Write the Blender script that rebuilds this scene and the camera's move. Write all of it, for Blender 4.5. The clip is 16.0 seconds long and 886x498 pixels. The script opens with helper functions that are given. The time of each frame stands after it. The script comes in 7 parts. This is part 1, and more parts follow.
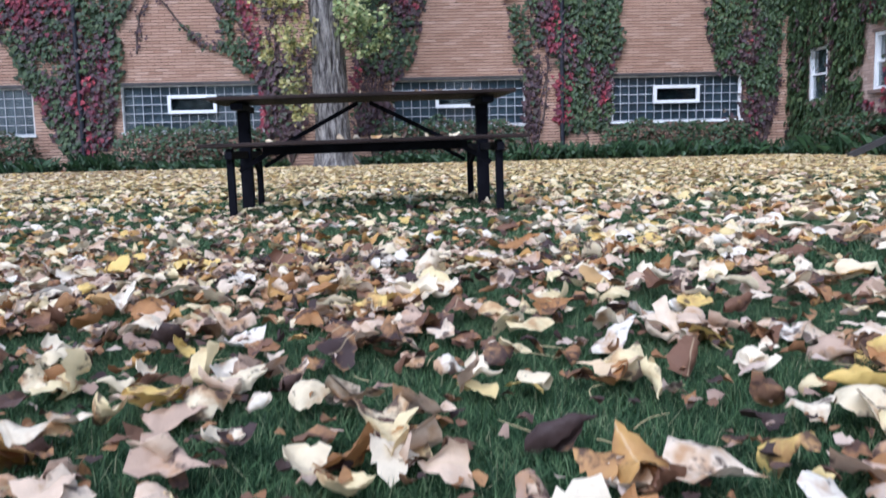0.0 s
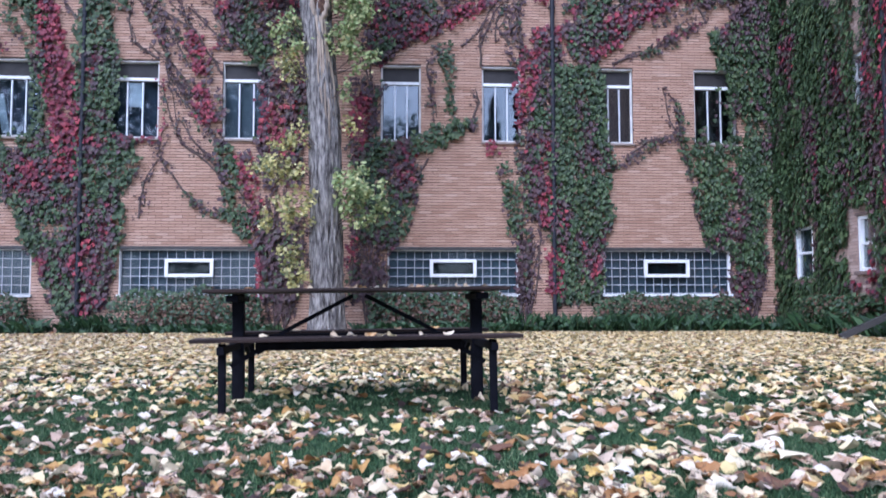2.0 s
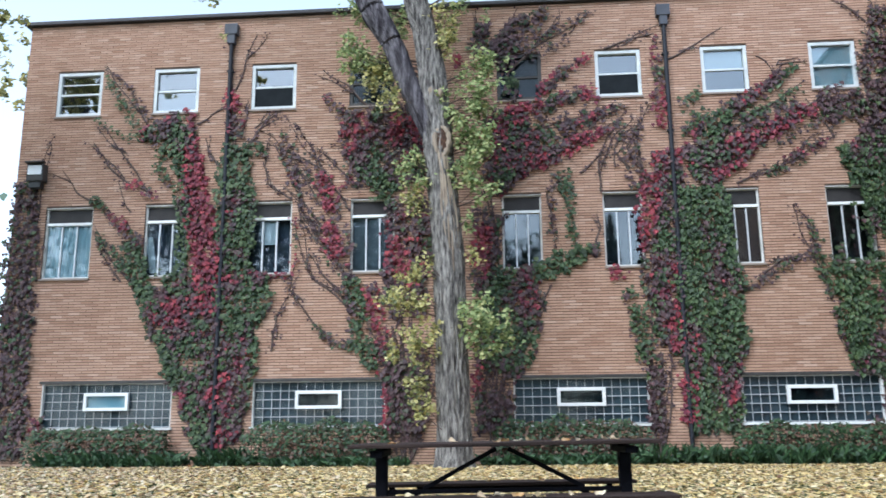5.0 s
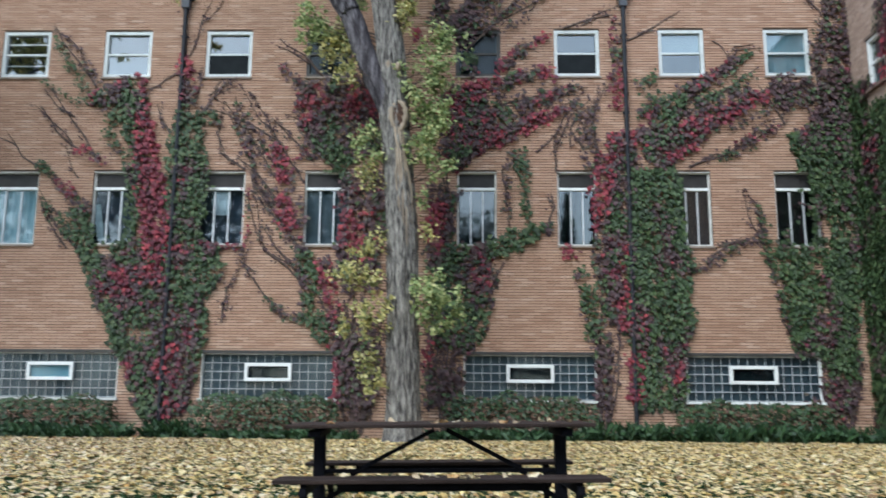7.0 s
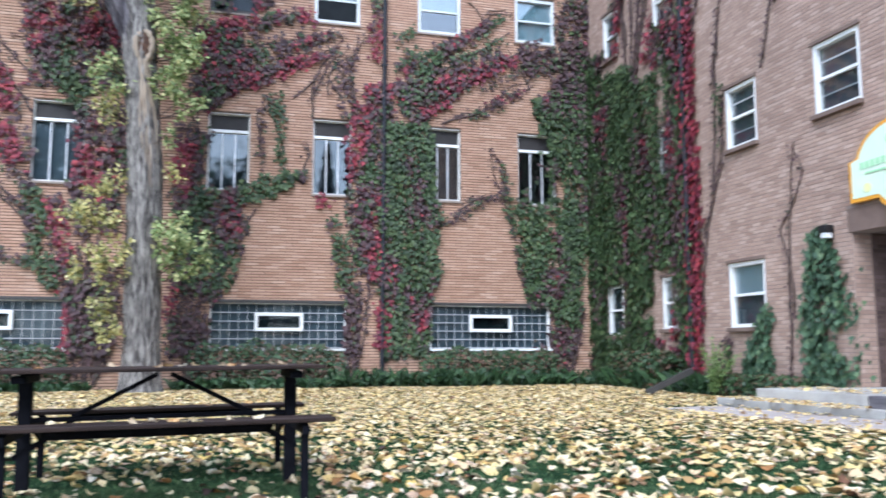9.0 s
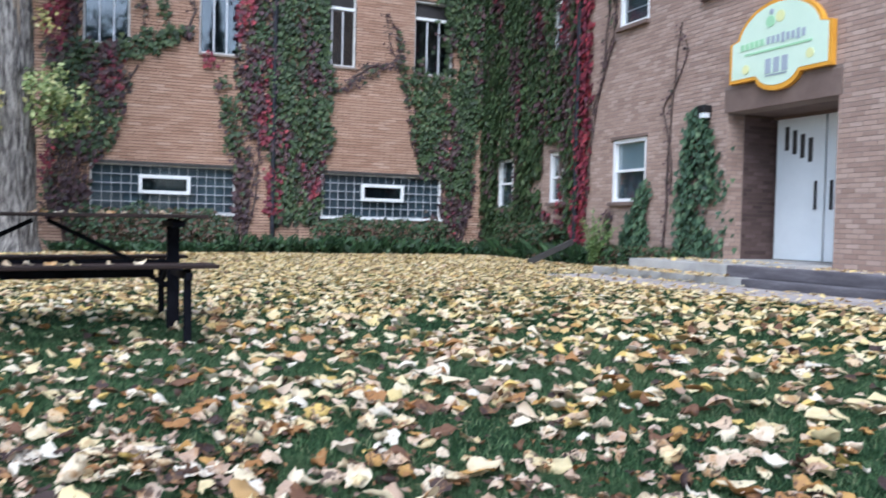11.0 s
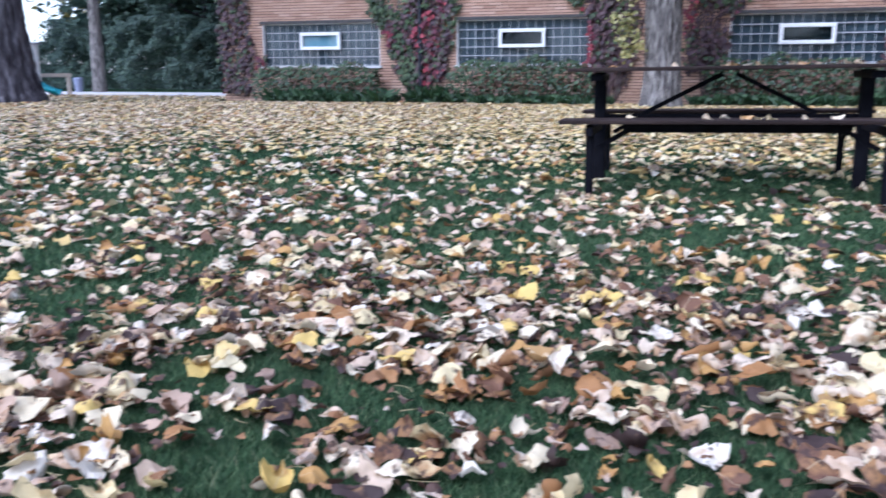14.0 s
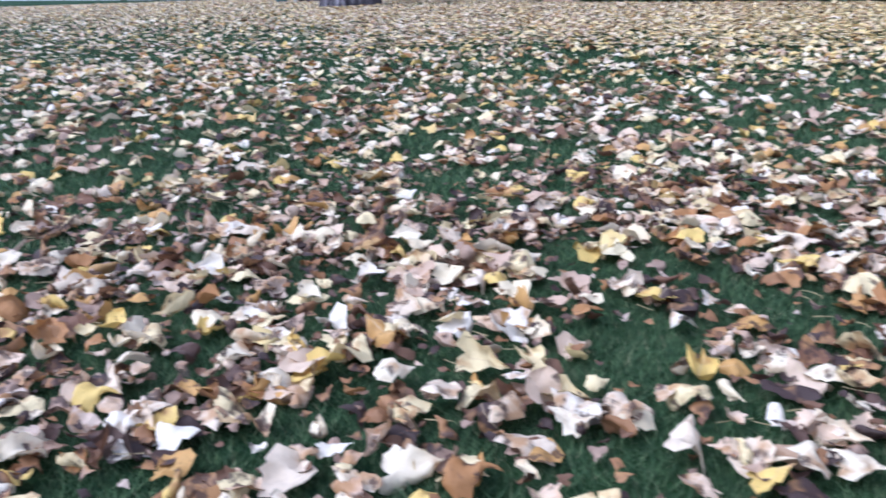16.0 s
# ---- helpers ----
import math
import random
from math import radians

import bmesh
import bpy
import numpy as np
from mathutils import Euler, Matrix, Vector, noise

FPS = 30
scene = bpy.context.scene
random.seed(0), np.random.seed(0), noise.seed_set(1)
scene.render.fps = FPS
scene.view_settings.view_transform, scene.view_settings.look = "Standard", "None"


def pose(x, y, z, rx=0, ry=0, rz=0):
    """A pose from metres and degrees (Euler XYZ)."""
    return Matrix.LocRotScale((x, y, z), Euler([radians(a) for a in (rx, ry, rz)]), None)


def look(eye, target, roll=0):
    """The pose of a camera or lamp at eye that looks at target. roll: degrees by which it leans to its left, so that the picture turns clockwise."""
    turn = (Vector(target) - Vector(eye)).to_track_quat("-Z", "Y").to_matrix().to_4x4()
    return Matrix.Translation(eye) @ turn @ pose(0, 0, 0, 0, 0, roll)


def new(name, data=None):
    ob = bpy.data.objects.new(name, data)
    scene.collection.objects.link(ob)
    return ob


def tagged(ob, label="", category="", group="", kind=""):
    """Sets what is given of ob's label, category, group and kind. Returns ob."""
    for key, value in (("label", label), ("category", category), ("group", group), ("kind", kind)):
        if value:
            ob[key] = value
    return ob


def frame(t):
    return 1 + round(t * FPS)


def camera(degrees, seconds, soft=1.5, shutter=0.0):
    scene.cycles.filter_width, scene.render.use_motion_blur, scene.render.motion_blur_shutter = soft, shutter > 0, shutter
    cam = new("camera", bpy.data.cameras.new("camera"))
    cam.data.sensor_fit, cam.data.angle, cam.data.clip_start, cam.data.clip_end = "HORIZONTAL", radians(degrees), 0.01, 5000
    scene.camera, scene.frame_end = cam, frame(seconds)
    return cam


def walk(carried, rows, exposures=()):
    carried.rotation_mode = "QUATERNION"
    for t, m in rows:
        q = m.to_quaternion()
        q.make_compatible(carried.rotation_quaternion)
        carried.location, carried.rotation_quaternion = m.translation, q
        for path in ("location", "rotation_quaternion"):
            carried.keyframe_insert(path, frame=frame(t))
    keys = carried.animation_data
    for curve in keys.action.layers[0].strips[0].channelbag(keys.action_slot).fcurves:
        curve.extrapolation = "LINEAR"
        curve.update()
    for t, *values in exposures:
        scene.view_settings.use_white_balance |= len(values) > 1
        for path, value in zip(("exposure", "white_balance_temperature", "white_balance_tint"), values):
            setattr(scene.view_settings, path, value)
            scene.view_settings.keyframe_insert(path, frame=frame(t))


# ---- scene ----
cam = camera(56.5, 16.0, soft=1.6, shutter=0.5)
PATH = [
    (0, (0.133, -0.677, 0.378), (0.241, 1.305, 0.133), -1.4),
    (0.5, (0.137, -0.653, 0.444), (0.254, 1.337, 0.29), -1.3),
    (1, (0.134, -0.641, 0.522), (0.242, 1.355, 0.475), -0.6),
    (1.5, (0.133, -0.648, 0.583), (0.253, 1.348, 0.630), -0.10),
    (2, (0.128, -0.642, 0.642), (0.260, 1.349, 0.776), -0.10),
    (2.5, (0.120, -0.642, 0.686), (0.254, 1.342, 0.902), -0.21),
    (3, (0.118, -0.625, 0.754), (0.238, 1.349, 1.054), -0.21),
    (3.5, (0.112, -0.612, 0.803), (0.176, 1.355, 1.159), -0.31),
    (4, (0.098, -0.615, 0.832), (0.106, 1.344, 1.236), -0.80),
    (4.5, (0.030, -0.640, 0.852), (-0.030, 1.314, 1.272), -0.91),
    (4.7, (-0.002, -0.645, 0.860), (-0.100, 1.308, 1.279), -0.72),
    (5.2, (-0.042, -0.648, 0.874), (-0.216, 1.301, 1.293), -0.4),
    (5.75, (-0.035, -0.650, 0.893), (-0.248, 1.296, 1.307), -0.2),
    (6.3, (0.012, -0.652, 0.917), (-0.179, 1.299, 1.316), 0.1),
    (6.8, (0.060, -0.655, 0.938), (-0.042, 1.308, 1.308), 0.41),
    (7, (0.070, -0.650, 0.930), (0.023, 1.318, 1.285), 0.41),
    (7.5, (0.114, -0.635, 0.890), (0.202, 1.340, 1.190), -0.00),
    (8, (0.152, -0.640, 0.868), (0.370, 1.331, 1.126), -0.31),
    (8.5, (0.190, -0.640, 0.880), (0.558, 1.311, 1.120), -0.12),
    (9, (0.238, -0.640, 0.876), (0.765, 1.274, 1.116), -0.03),
    (9.2, (0.268, -0.640, 0.864), (0.872, 1.252, 1.101), 0.07),
    (9.7, (0.335, -0.660, 0.822), (1.075, 1.187, 1.020), 0.4),
    (10.25, (0.345, -0.705, 0.778), (1.173, 1.113, 0.876), 0.8),
    (10.8, (0.295, -0.750, 0.746), (1.105, 1.079, 0.726), 1.2),
    (11.3, (0.229, -0.785, 0.726), (0.906, 1.094, 0.622), 1.5),
    (11.5, (0.195, -0.760, 0.722), (0.791, 1.145, 0.593), 1.00),
    (12, (0.105, -0.715, 0.715), (0.421, 1.252, 0.535), -0.60),
    (12.5, (0.024, -0.685, 0.718), (0.062, 1.298, 0.457), -0.10),
    (13, (-0.062, -0.660, 0.715), (-0.251, 1.299, 0.360), 1.00),
    (13.5, (-0.138, -0.643, 0.712), (-0.539, 1.277, 0.320), 0.70),
    (14, (-0.192, -0.640, 0.724), (-0.789, 1.222, 0.304), -0.19),
    (14.5, (-0.238, -0.650, 0.711), (-1.009, 1.132, 0.232), -1.10),
    (15, (-0.292, -0.680, 0.686), (-1.206, 1.003, 0.111), -0.50),
    (15.5, (-0.34, -0.723, 0.676), (-1.387, 0.861, 0.047), -0.3),
    (16, (-0.405, -0.748, 0.682), (-1.594, 0.734, 0.056), -1.5),
]
walk(cam, [(t, look(eye, target, roll)) for t, eye, target, roll in PATH],
     exposures=[(0.0, 1.35, 5300, 15), (1.0, 1.40, 5350, 16), (2.0, 1.50, 5080, 20), (3.0, 1.76, 5330, 17), (3.7, 1.72, 5450, 11), (4.5, 1.57, 5550, 6), (6.8, 1.16, 5830, 1), (8.0, 1.62, 5680, 3), (8.5, 1.71, 5500, 7), (9.2, 1.74, 5500, 9),
                (11.5, 1.36, 5450, 10), (12.5, 1.52, 5130, 14), (13.5, 1.50, 5100, 16), (15.0, 1.45, 5150, 20), (16.0, 1.50, 5130, 18)])

# ---- light: an overcast autumn sky and a wide, weak sun ----
world = bpy.data.worlds.new("overcast_sky")
scene.world = world
world.use_nodes = True
wn, wl = world.node_tree.nodes, world.node_tree.links
wn.clear()
w_out, w_bg, w_sky, w_hsv = (wn.new(k) for k in ("ShaderNodeOutputWorld", "ShaderNodeBackground", "ShaderNodeTexSky", "ShaderNodeHueSaturation"))
w_sky.sky_type, w_sky.sun_disc = "NISHITA", False
w_sky.sun_elevation, w_sky.sun_rotation = radians(48), radians(211)
w_sky.air_density, w_sky.dust_density, w_sky.ozone_density = 1.0, 1.0, 1.0
w_hsv.inputs["Saturation"].default_value = 0.5
w_bg.inputs["Strength"].default_value = 0.15
wl.new(w_sky.outputs[0], w_hsv.inputs["Color"])
wl.new(w_hsv.outputs[0], w_bg.inputs["Color"])
wl.new(w_bg.outputs[0], w_out.inputs["Surface"])
sun = new("sun", bpy.data.lights.new("sun", "SUN"))
sun.data.energy, sun.data.angle, sun.data.color = 1.0, radians(40), (1.0, 0.97, 0.93)
sun.matrix_world = look((-4.2, -7.0, 9.0), (0, 0, 0))


# ---- materials ----
def material(name, colour=(0.5, 0.5, 0.5), rough=0.7, metal=0.0):
    m = bpy.data.materials.new(name)
    m.use_nodes = True
    b = m.node_tree.nodes["Principled BSDF"]
    b.inputs["Base Color"].default_value = (*colour, 1)
    b.inputs["Roughness"].default_value = rough
    b.inputs["Metallic"].default_value = metal
    return m


def node(m, kind, **inputs):
    n = m.node_tree.nodes.new(kind)
    for key, value in inputs.items():
        n.inputs[key.replace("_", " ")].default_value = value
    return n


def wire(m, a, out, b, into):
    m.node_tree.links.new(a.outputs[out], b.inputs[into])


def ramp(m, stops, hard=False):
    n = m.node_tree.nodes.new("ShaderNodeValToRGB")
    n.color_ramp.interpolation = "CONSTANT" if hard else "LINEAR"
    for k, (place, colour) in enumerate(stops):
        e = n.color_ramp.elements[k] if k < 2 else n.color_ramp.elements.new(place)
        e.position, e.color = place, (*colour, 1)
    return n


def coords(m, scale=(1, 1, 1)):
    c, p = node(m, "ShaderNodeTexCoord"), node(m, "ShaderNodeMapping")
    p.inputs["Scale"].default_value = scale
    wire(m, c, "Object", p, "Vector")
    return p


def mottled(name, stops, scale=6.0, rough=0.8, metal=0.0, bump=0.3, fine=60.0, stretch=(1, 1, 1), depth=0.01, spec=0.5):
    """A surface whose colour wanders over the stops at one scale, with fine grain and relief at another."""
    m = material(name, rough=rough, metal=metal)
    b, c = m.node_tree.nodes["Principled BSDF"], coords(m, stretch)
    b.inputs["Specular IOR Level"].default_value = spec
    n1 = node(m, "ShaderNodeTexNoise", Scale=scale, Detail=6.0, Roughness=0.6)
    n2 = node(m, "ShaderNodeTexNoise", Scale=fine, Detail=4.0, Roughness=0.6)
    mix = node(m, "ShaderNodeMath")
    mix.operation = "MULTIPLY_ADD"
    mix.inputs[1].default_value = 0.35
    sub = node(m, "ShaderNodeMath")
    sub.operation = "MULTIPLY_ADD"
    sub.inputs[1].default_value, sub.inputs[2].default_value = 1.5, -0.42
    r = ramp(m, stops)
    for n in (n1, n2):
        wire(m, c, 0, n, "Vector")
    wire(m, n1, 0, sub, 0)
    wire(m, n2, 0, mix, 0)
    wire(m, sub, 0, mix, 2)
    wire(m, mix, 0, r, 0)
    wire(m, r, 0, b, "Base Color")
    bp = node(m, "ShaderNodeBump", Strength=bump, Distance=depth)
    wire(m, n2, 0, bp, "Height")
    wire(m, bp, 0, b, "Normal")
    return m


def pieces(name, stops, rough=0.8, per_object=False, through_light=0.0, wander=0.25, scale=9.0, hard=False, bump=0.0):
    """A material of many pieces, each with its own colour out of the stops."""
    m = material(name, rough=rough)
    b = m.node_tree.nodes["Principled BSDF"]
    src = node(m, "ShaderNodeObjectInfo") if per_object else node(m, "ShaderNodeNewGeometry")
    r = ramp(m, stops, hard)
    wire(m, src, "Random" if per_object else "Random Per Island", r, 0)
    c = coords(m)
    n = node(m, "ShaderNodeTexNoise", Scale=scale, Detail=5.0, Roughness=0.65)
    wire(m, c, 0, n, "Vector")
    h = node(m, "ShaderNodeHueSaturation", Saturation=1.0)
    v = node(m, "ShaderNodeMath")
    v.operation = "MULTIPLY_ADD"
    v.inputs[1].default_value, v.inputs[2].default_value = 2 * wander, 1 - wander
    wire(m, n, 0, v, 0)
    wire(m, v, 0, h, "Value")
    wire(m, r, 0, h, "Color")
    wire(m, h, 0, b, "Base Color")
    if bump:
        n3 = node(m, "ShaderNodeTexNoise", Scale=70.0, Detail=3.0)
        bp = node(m, "ShaderNodeBump", Strength=bump, Distance=0.01)
        wire(m, c, 0, n3, "Vector")
        wire(m, n3, 0, bp, "Height")
        wire(m, bp, 0, b, "Normal")
    if through_light:
        t = node(m, "ShaderNodeBsdfTranslucent")
        s = node(m, "ShaderNodeMixShader", Fac=through_light)
        wire(m, h, 0, t, "Color")
        wire(m, b, 0, s, 1)
        wire(m, t, 0, s, 2)
        wire(m, s, 0, m.node_tree.nodes["Material Output"], "Surface")
    return m


def pane_glass(name, gloss=0.10, tint=(0.75, 0.8, 0.82)):
    m = material(name)
    t, g, s = node(m, "ShaderNodeBsdfTransparent"), node(m, "ShaderNodeBsdfGlossy", Roughness=0.03), node(m, "ShaderNodeMixShader")
    t.inputs["Color"].default_value = (*tint, 1)
    f, p, a = node(m, "ShaderNodeLayerWeight", Blend=0.5), node(m, "ShaderNodeMath"), node(m, "ShaderNodeMath")
    p.operation, p.inputs[1].default_value = "POWER", 4.0
    a.operation, a.inputs[1].default_value = "ADD", gloss + 0.04
    wire(m, f, "Facing", p, 0)
    wire(m, p, 0, a, 0)
    wire(m, a, 0, s, 0)
    wire(m, t, 0, s, 1)
    wire(m, g, 0, s, 2)
    wire(m, s, 0, m.node_tree.nodes["Material Output"], "Surface")
    return m


BRICK = ((0.0, (0.365, 0.212, 0.144)), (0.2, (0.425, 0.257, 0.178)), (0.6, (0.465, 0.290, 0.204)), (0.9, (0.495, 0.318, 0.228)), (1.0, (0.55, 0.375, 0.28)))
WING_BRICK = ((0.0, (0.285, 0.192, 0.152)), (0.3, (0.335, 0.228, 0.180)), (0.7, (0.380, 0.265, 0.210)), (1.0, (0.43, 0.312, 0.254)))
M_brick = pieces("roman_brick", BRICK, 0.9, wander=0.14, scale=2.2, bump=0.4)
M_brick_one = pieces("roman_brick_single", BRICK, 0.9, per_object=True, wander=0.14, scale=2.2, bump=0.4)
M_wing_brick = pieces("wing_brick", WING_BRICK, 0.92, wander=0.3, scale=0.8, bump=0.4)
M_wing_brick_one = pieces("wing_brick_single", WING_BRICK, 0.92, per_object=True, wander=0.3, scale=0.8, bump=0.4)
# Wing brick again, darker: the shade deep in the porch put into its colour.
M_shaded_brick = pieces("shaded_brick", ((0.0, (0.06, 0.036, 0.033)), (0.5, (0.095, 0.06, 0.054)), (1.0, (0.14, 0.092, 0.084))), 0.9, wander=0.25, scale=1.5, bump=0.4)
M_mortar = mottled("mortar", ((0.2, (0.070, 0.046, 0.034)), (0.8, (0.12, 0.082, 0.060))), 2.0, 0.95)
M_wing_mortar = mottled("wing_mortar", ((0.2, (0.19, 0.145, 0.12)), (0.8, (0.27, 0.21, 0.18))), 2.0, 0.95)
M_concrete = mottled("concrete", ((0.15, (0.24, 0.225, 0.205)), (0.5, (0.36, 0.34, 0.315)), (0.9, (0.47, 0.45, 0.42))), 2.5, 0.9, bump=0.4)
M_walk = mottled("walkway_concrete", ((0.15, (0.27, 0.235, 0.22)), (0.5, (0.37, 0.325, 0.305)), (0.9, (0.45, 0.40, 0.38))), 1.2, 0.92, bump=0.4)
M_lintel = mottled("lintel_concrete", ((0.1, (0.22, 0.17, 0.14)), (0.9, (0.33, 0.27, 0.23))), 1.6, 0.9, bump=0.4)
M_head = mottled("brown_lintel", ((0.1, (0.12, 0.08, 0.065)), (0.9, (0.20, 0.14, 0.115))), 2.2, 0.9, bump=0.5, fine=30.0)
M_road = mottled("pale_road", ((0.1, (0.42, 0.40, 0.40)), (0.9, (0.62, 0.60, 0.60))), 0.8, 0.9)
M_white = mottled("white_paint", ((0.05, (0.55, 0.55, 0.53)), (0.35, (0.76, 0.76, 0.75)), (0.9, (0.82, 0.82, 0.81))), 3.0, 0.5, bump=0.1)
M_cream = mottled("weathered_white_paint", ((0.1, (0.42, 0.41, 0.38)), (0.6, (0.62, 0.61, 0.58)), (0.95, (0.72, 0.71, 0.69))), 4.0, 0.6, bump=0.2)
M_sash = mottled("dulled_white_sash", ((0.1, (0.46, 0.48, 0.48)), (0.6, (0.60, 0.62, 0.62)), (0.95, (0.70, 0.71, 0.71))), 3.0, 0.55, bump=0.1)
M_mullion = material("aluminium_mullion", (0.62, 0.63, 0.65), 0.45, 0.3)
M_darkframe = mottled("dark_frame", ((0.1, (0.025, 0.023, 0.022)), (0.9, (0.055, 0.05, 0.048))), 6.0, 0.6)
M_transom = mottled("transom_panel", ((0.1, (0.022, 0.02, 0.02)), (0.9, (0.05, 0.045, 0.044))), 3.0, 0.6, spec=0.25)
# Room walls: the dimness indoors is put into their navy colour.
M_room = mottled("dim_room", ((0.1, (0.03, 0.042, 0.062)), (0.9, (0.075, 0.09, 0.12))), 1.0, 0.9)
M_blind = mottled("white_blind", ((0.1, (0.68, 0.72, 0.74)), (0.9, (0.80, 0.83, 0.85))), 2.0, 0.7)
M_curtain = mottled("pale_blue_curtain", ((0.1, (0.46, 0.66, 0.72)), (0.9, (0.70, 0.82, 0.85))), 2.4, 0.8, stretch=(3, 1, 0.6))
M_drape = mottled("white_drape", ((0.1, (0.62, 0.64, 0.72)), (0.5, (0.74, 0.76, 0.82)), (0.9, (0.80, 0.82, 0.86))), 2.2, 0.85, stretch=(4, 1, 0.4))
# Sheets behind tall panes: the bluish mirrored tone is put into this colour.
M_navy = mottled("navy_pane_tone", ((0.1, (0.022, 0.030, 0.055)), (0.9, (0.055, 0.068, 0.105))), 2.5, 0.85, stretch=(5, 1, 0.5))
M_glass = pane_glass("window_glass", 0.06)
M_glass_high = pane_glass("coated_glass", 0.13)
M_block = pane_glass("glass_block", -0.015, (0.66, 0.74, 0.77))
M_blockback = mottled("glass_block_core", ((0.1, (0.036, 0.050, 0.062)), (0.5, (0.065, 0.085, 0.102)), (0.9, (0.12, 0.15, 0.17))), 1.1, 0.3, stretch=(1.4, 1, 0.5))
M_grout = mottled("block_joint", ((0.1, (0.36, 0.38, 0.40)), (0.9, (0.56, 0.58, 0.60))), 5.0, 0.8)
M_pipe = mottled("downspout_paint", ((0.1, (0.012, 0.013, 0.018)), (0.9, (0.028, 0.028, 0.035))), 3.0, 0.55, spec=0.25)
M_hopper = mottled("hopper_metal", ((0.1, (0.045, 0.047, 0.058)), (0.9, (0.085, 0.088, 0.105))), 3.0, 0.55, spec=0.3)
M_cap = mottled("parapet_cap", ((0.1, (0.035, 0.033, 0.036)), (0.9, (0.07, 0.066, 0.07))), 2.0, 0.6, spec=0.3)
M_bark = mottled("grey_bark", ((0.22, (0.036, 0.032, 0.030)), (0.42, (0.135, 0.122, 0.115)), (0.60, (0.285, 0.262, 0.238)), (0.78, (0.41, 0.378, 0.34))), 17.0, 0.95, bump=1.0, fine=60.0, stretch=(1, 1, 0.2), depth=0.04, spec=0.1)
M_bark_dark = mottled("dark_bark", ((0.28, (0.026, 0.022, 0.026)), (0.5, (0.085, 0.076, 0.084)), (0.74, (0.24, 0.22, 0.235))), 7.0, 0.95, bump=1.0, fine=24.0, stretch=(1, 1, 0.16), depth=0.05, spec=0.1)
M_hollow = mottled("dark_knot_wood", ((0.1, (0.02, 0.012, 0.009)), (0.5, (0.07, 0.035, 0.022)), (0.9, (0.16, 0.085, 0.05))), 16.0, 0.95, bump=0.8)
M_scar = mottled("bare_heartwood", ((0.1, (0.16, 0.12, 0.09)), (0.5, (0.32, 0.25, 0.185)), (0.9, (0.46, 0.37, 0.28))), 14.0, 0.9, bump=0.6, stretch=(1, 1, 0.15))
M_steel = mottled("black_steel", ((0.1, (0.004, 0.004, 0.006)), (0.9, (0.010, 0.010, 0.014))), 8.0, 0.75, bump=0.15, spec=0.06)
M_plank = mottled("brown_stained_board", ((0.1, (0.010, 0.006, 0.005)), (0.5, (0.030, 0.019, 0.016)), (0.95, (0.075, 0.050, 0.042))), 5.0, 0.6, bump=0.35, stretch=(0.25, 3, 3), spec=0.15)
M_timber = mottled("old_timber", ((0.1, (0.06, 0.042, 0.036)), (0.5, (0.13, 0.095, 0.082)), (0.9, (0.22, 0.17, 0.15))), 4.0, 0.9, bump=0.6, stretch=(2, 0.3, 2))
M_edging = mottled("grey_timber", ((0.1, (0.05, 0.044, 0.05)), (0.5, (0.10, 0.09, 0.10)), (0.9, (0.18, 0.165, 0.178))), 4.0, 0.9, bump=0.6, stretch=(2, 0.3, 2))
M_soil = mottled("lawn_soil", ((0.1, (0.008, 0.018, 0.009)), (0.4, (0.014, 0.034, 0.014)), (0.7, (0.024, 0.052, 0.020)), (0.95, (0.045, 0.056, 0.028))), 1.3, 0.95, bump=0.8, fine=45.0, spec=0.05)
M_grass = pieces("grass_blades", ((0.0, (0.023, 0.046, 0.022)), (0.45, (0.052, 0.102, 0.043)), (0.8, (0.105, 0.175, 0.073)), (0.96, (0.18, 0.225, 0.11)), (1.0, (0.30, 0.28, 0.16))), 0.6, through_light=0.2, wander=0.45, scale=7.0)
M_grass.node_tree.nodes["Principled BSDF"].inputs["Specular IOR Level"].default_value = 0.15
LITTER = ((0.0, (0.050, 0.027, 0.022)), (0.05, (0.17, 0.080, 0.042)), (0.11, (0.36, 0.17, 0.055)), (0.17, (0.52, 0.29, 0.085)), (0.23, (0.70, 0.49, 0.14)), (0.28, (0.74, 0.60, 0.33)),
          (0.42, (0.76, 0.63, 0.41)), (0.54, (0.66, 0.49, 0.34)), (0.66, (0.78, 0.66, 0.47)), (0.78, (0.52, 0.36, 0.25)), (0.85, (0.72, 0.58, 0.42)), (0.93, (0.78, 0.69, 0.55)))
LITTER_FAR = ((0.0, (0.22, 0.13, 0.065)), (0.07, (0.46, 0.28, 0.11)), (0.16, (0.66, 0.47, 0.18)), (0.30, (0.74, 0.57, 0.25)), (0.52, (0.74, 0.60, 0.33)), (0.72, (0.67, 0.49, 0.29)), (0.86, (0.78, 0.66, 0.41)))


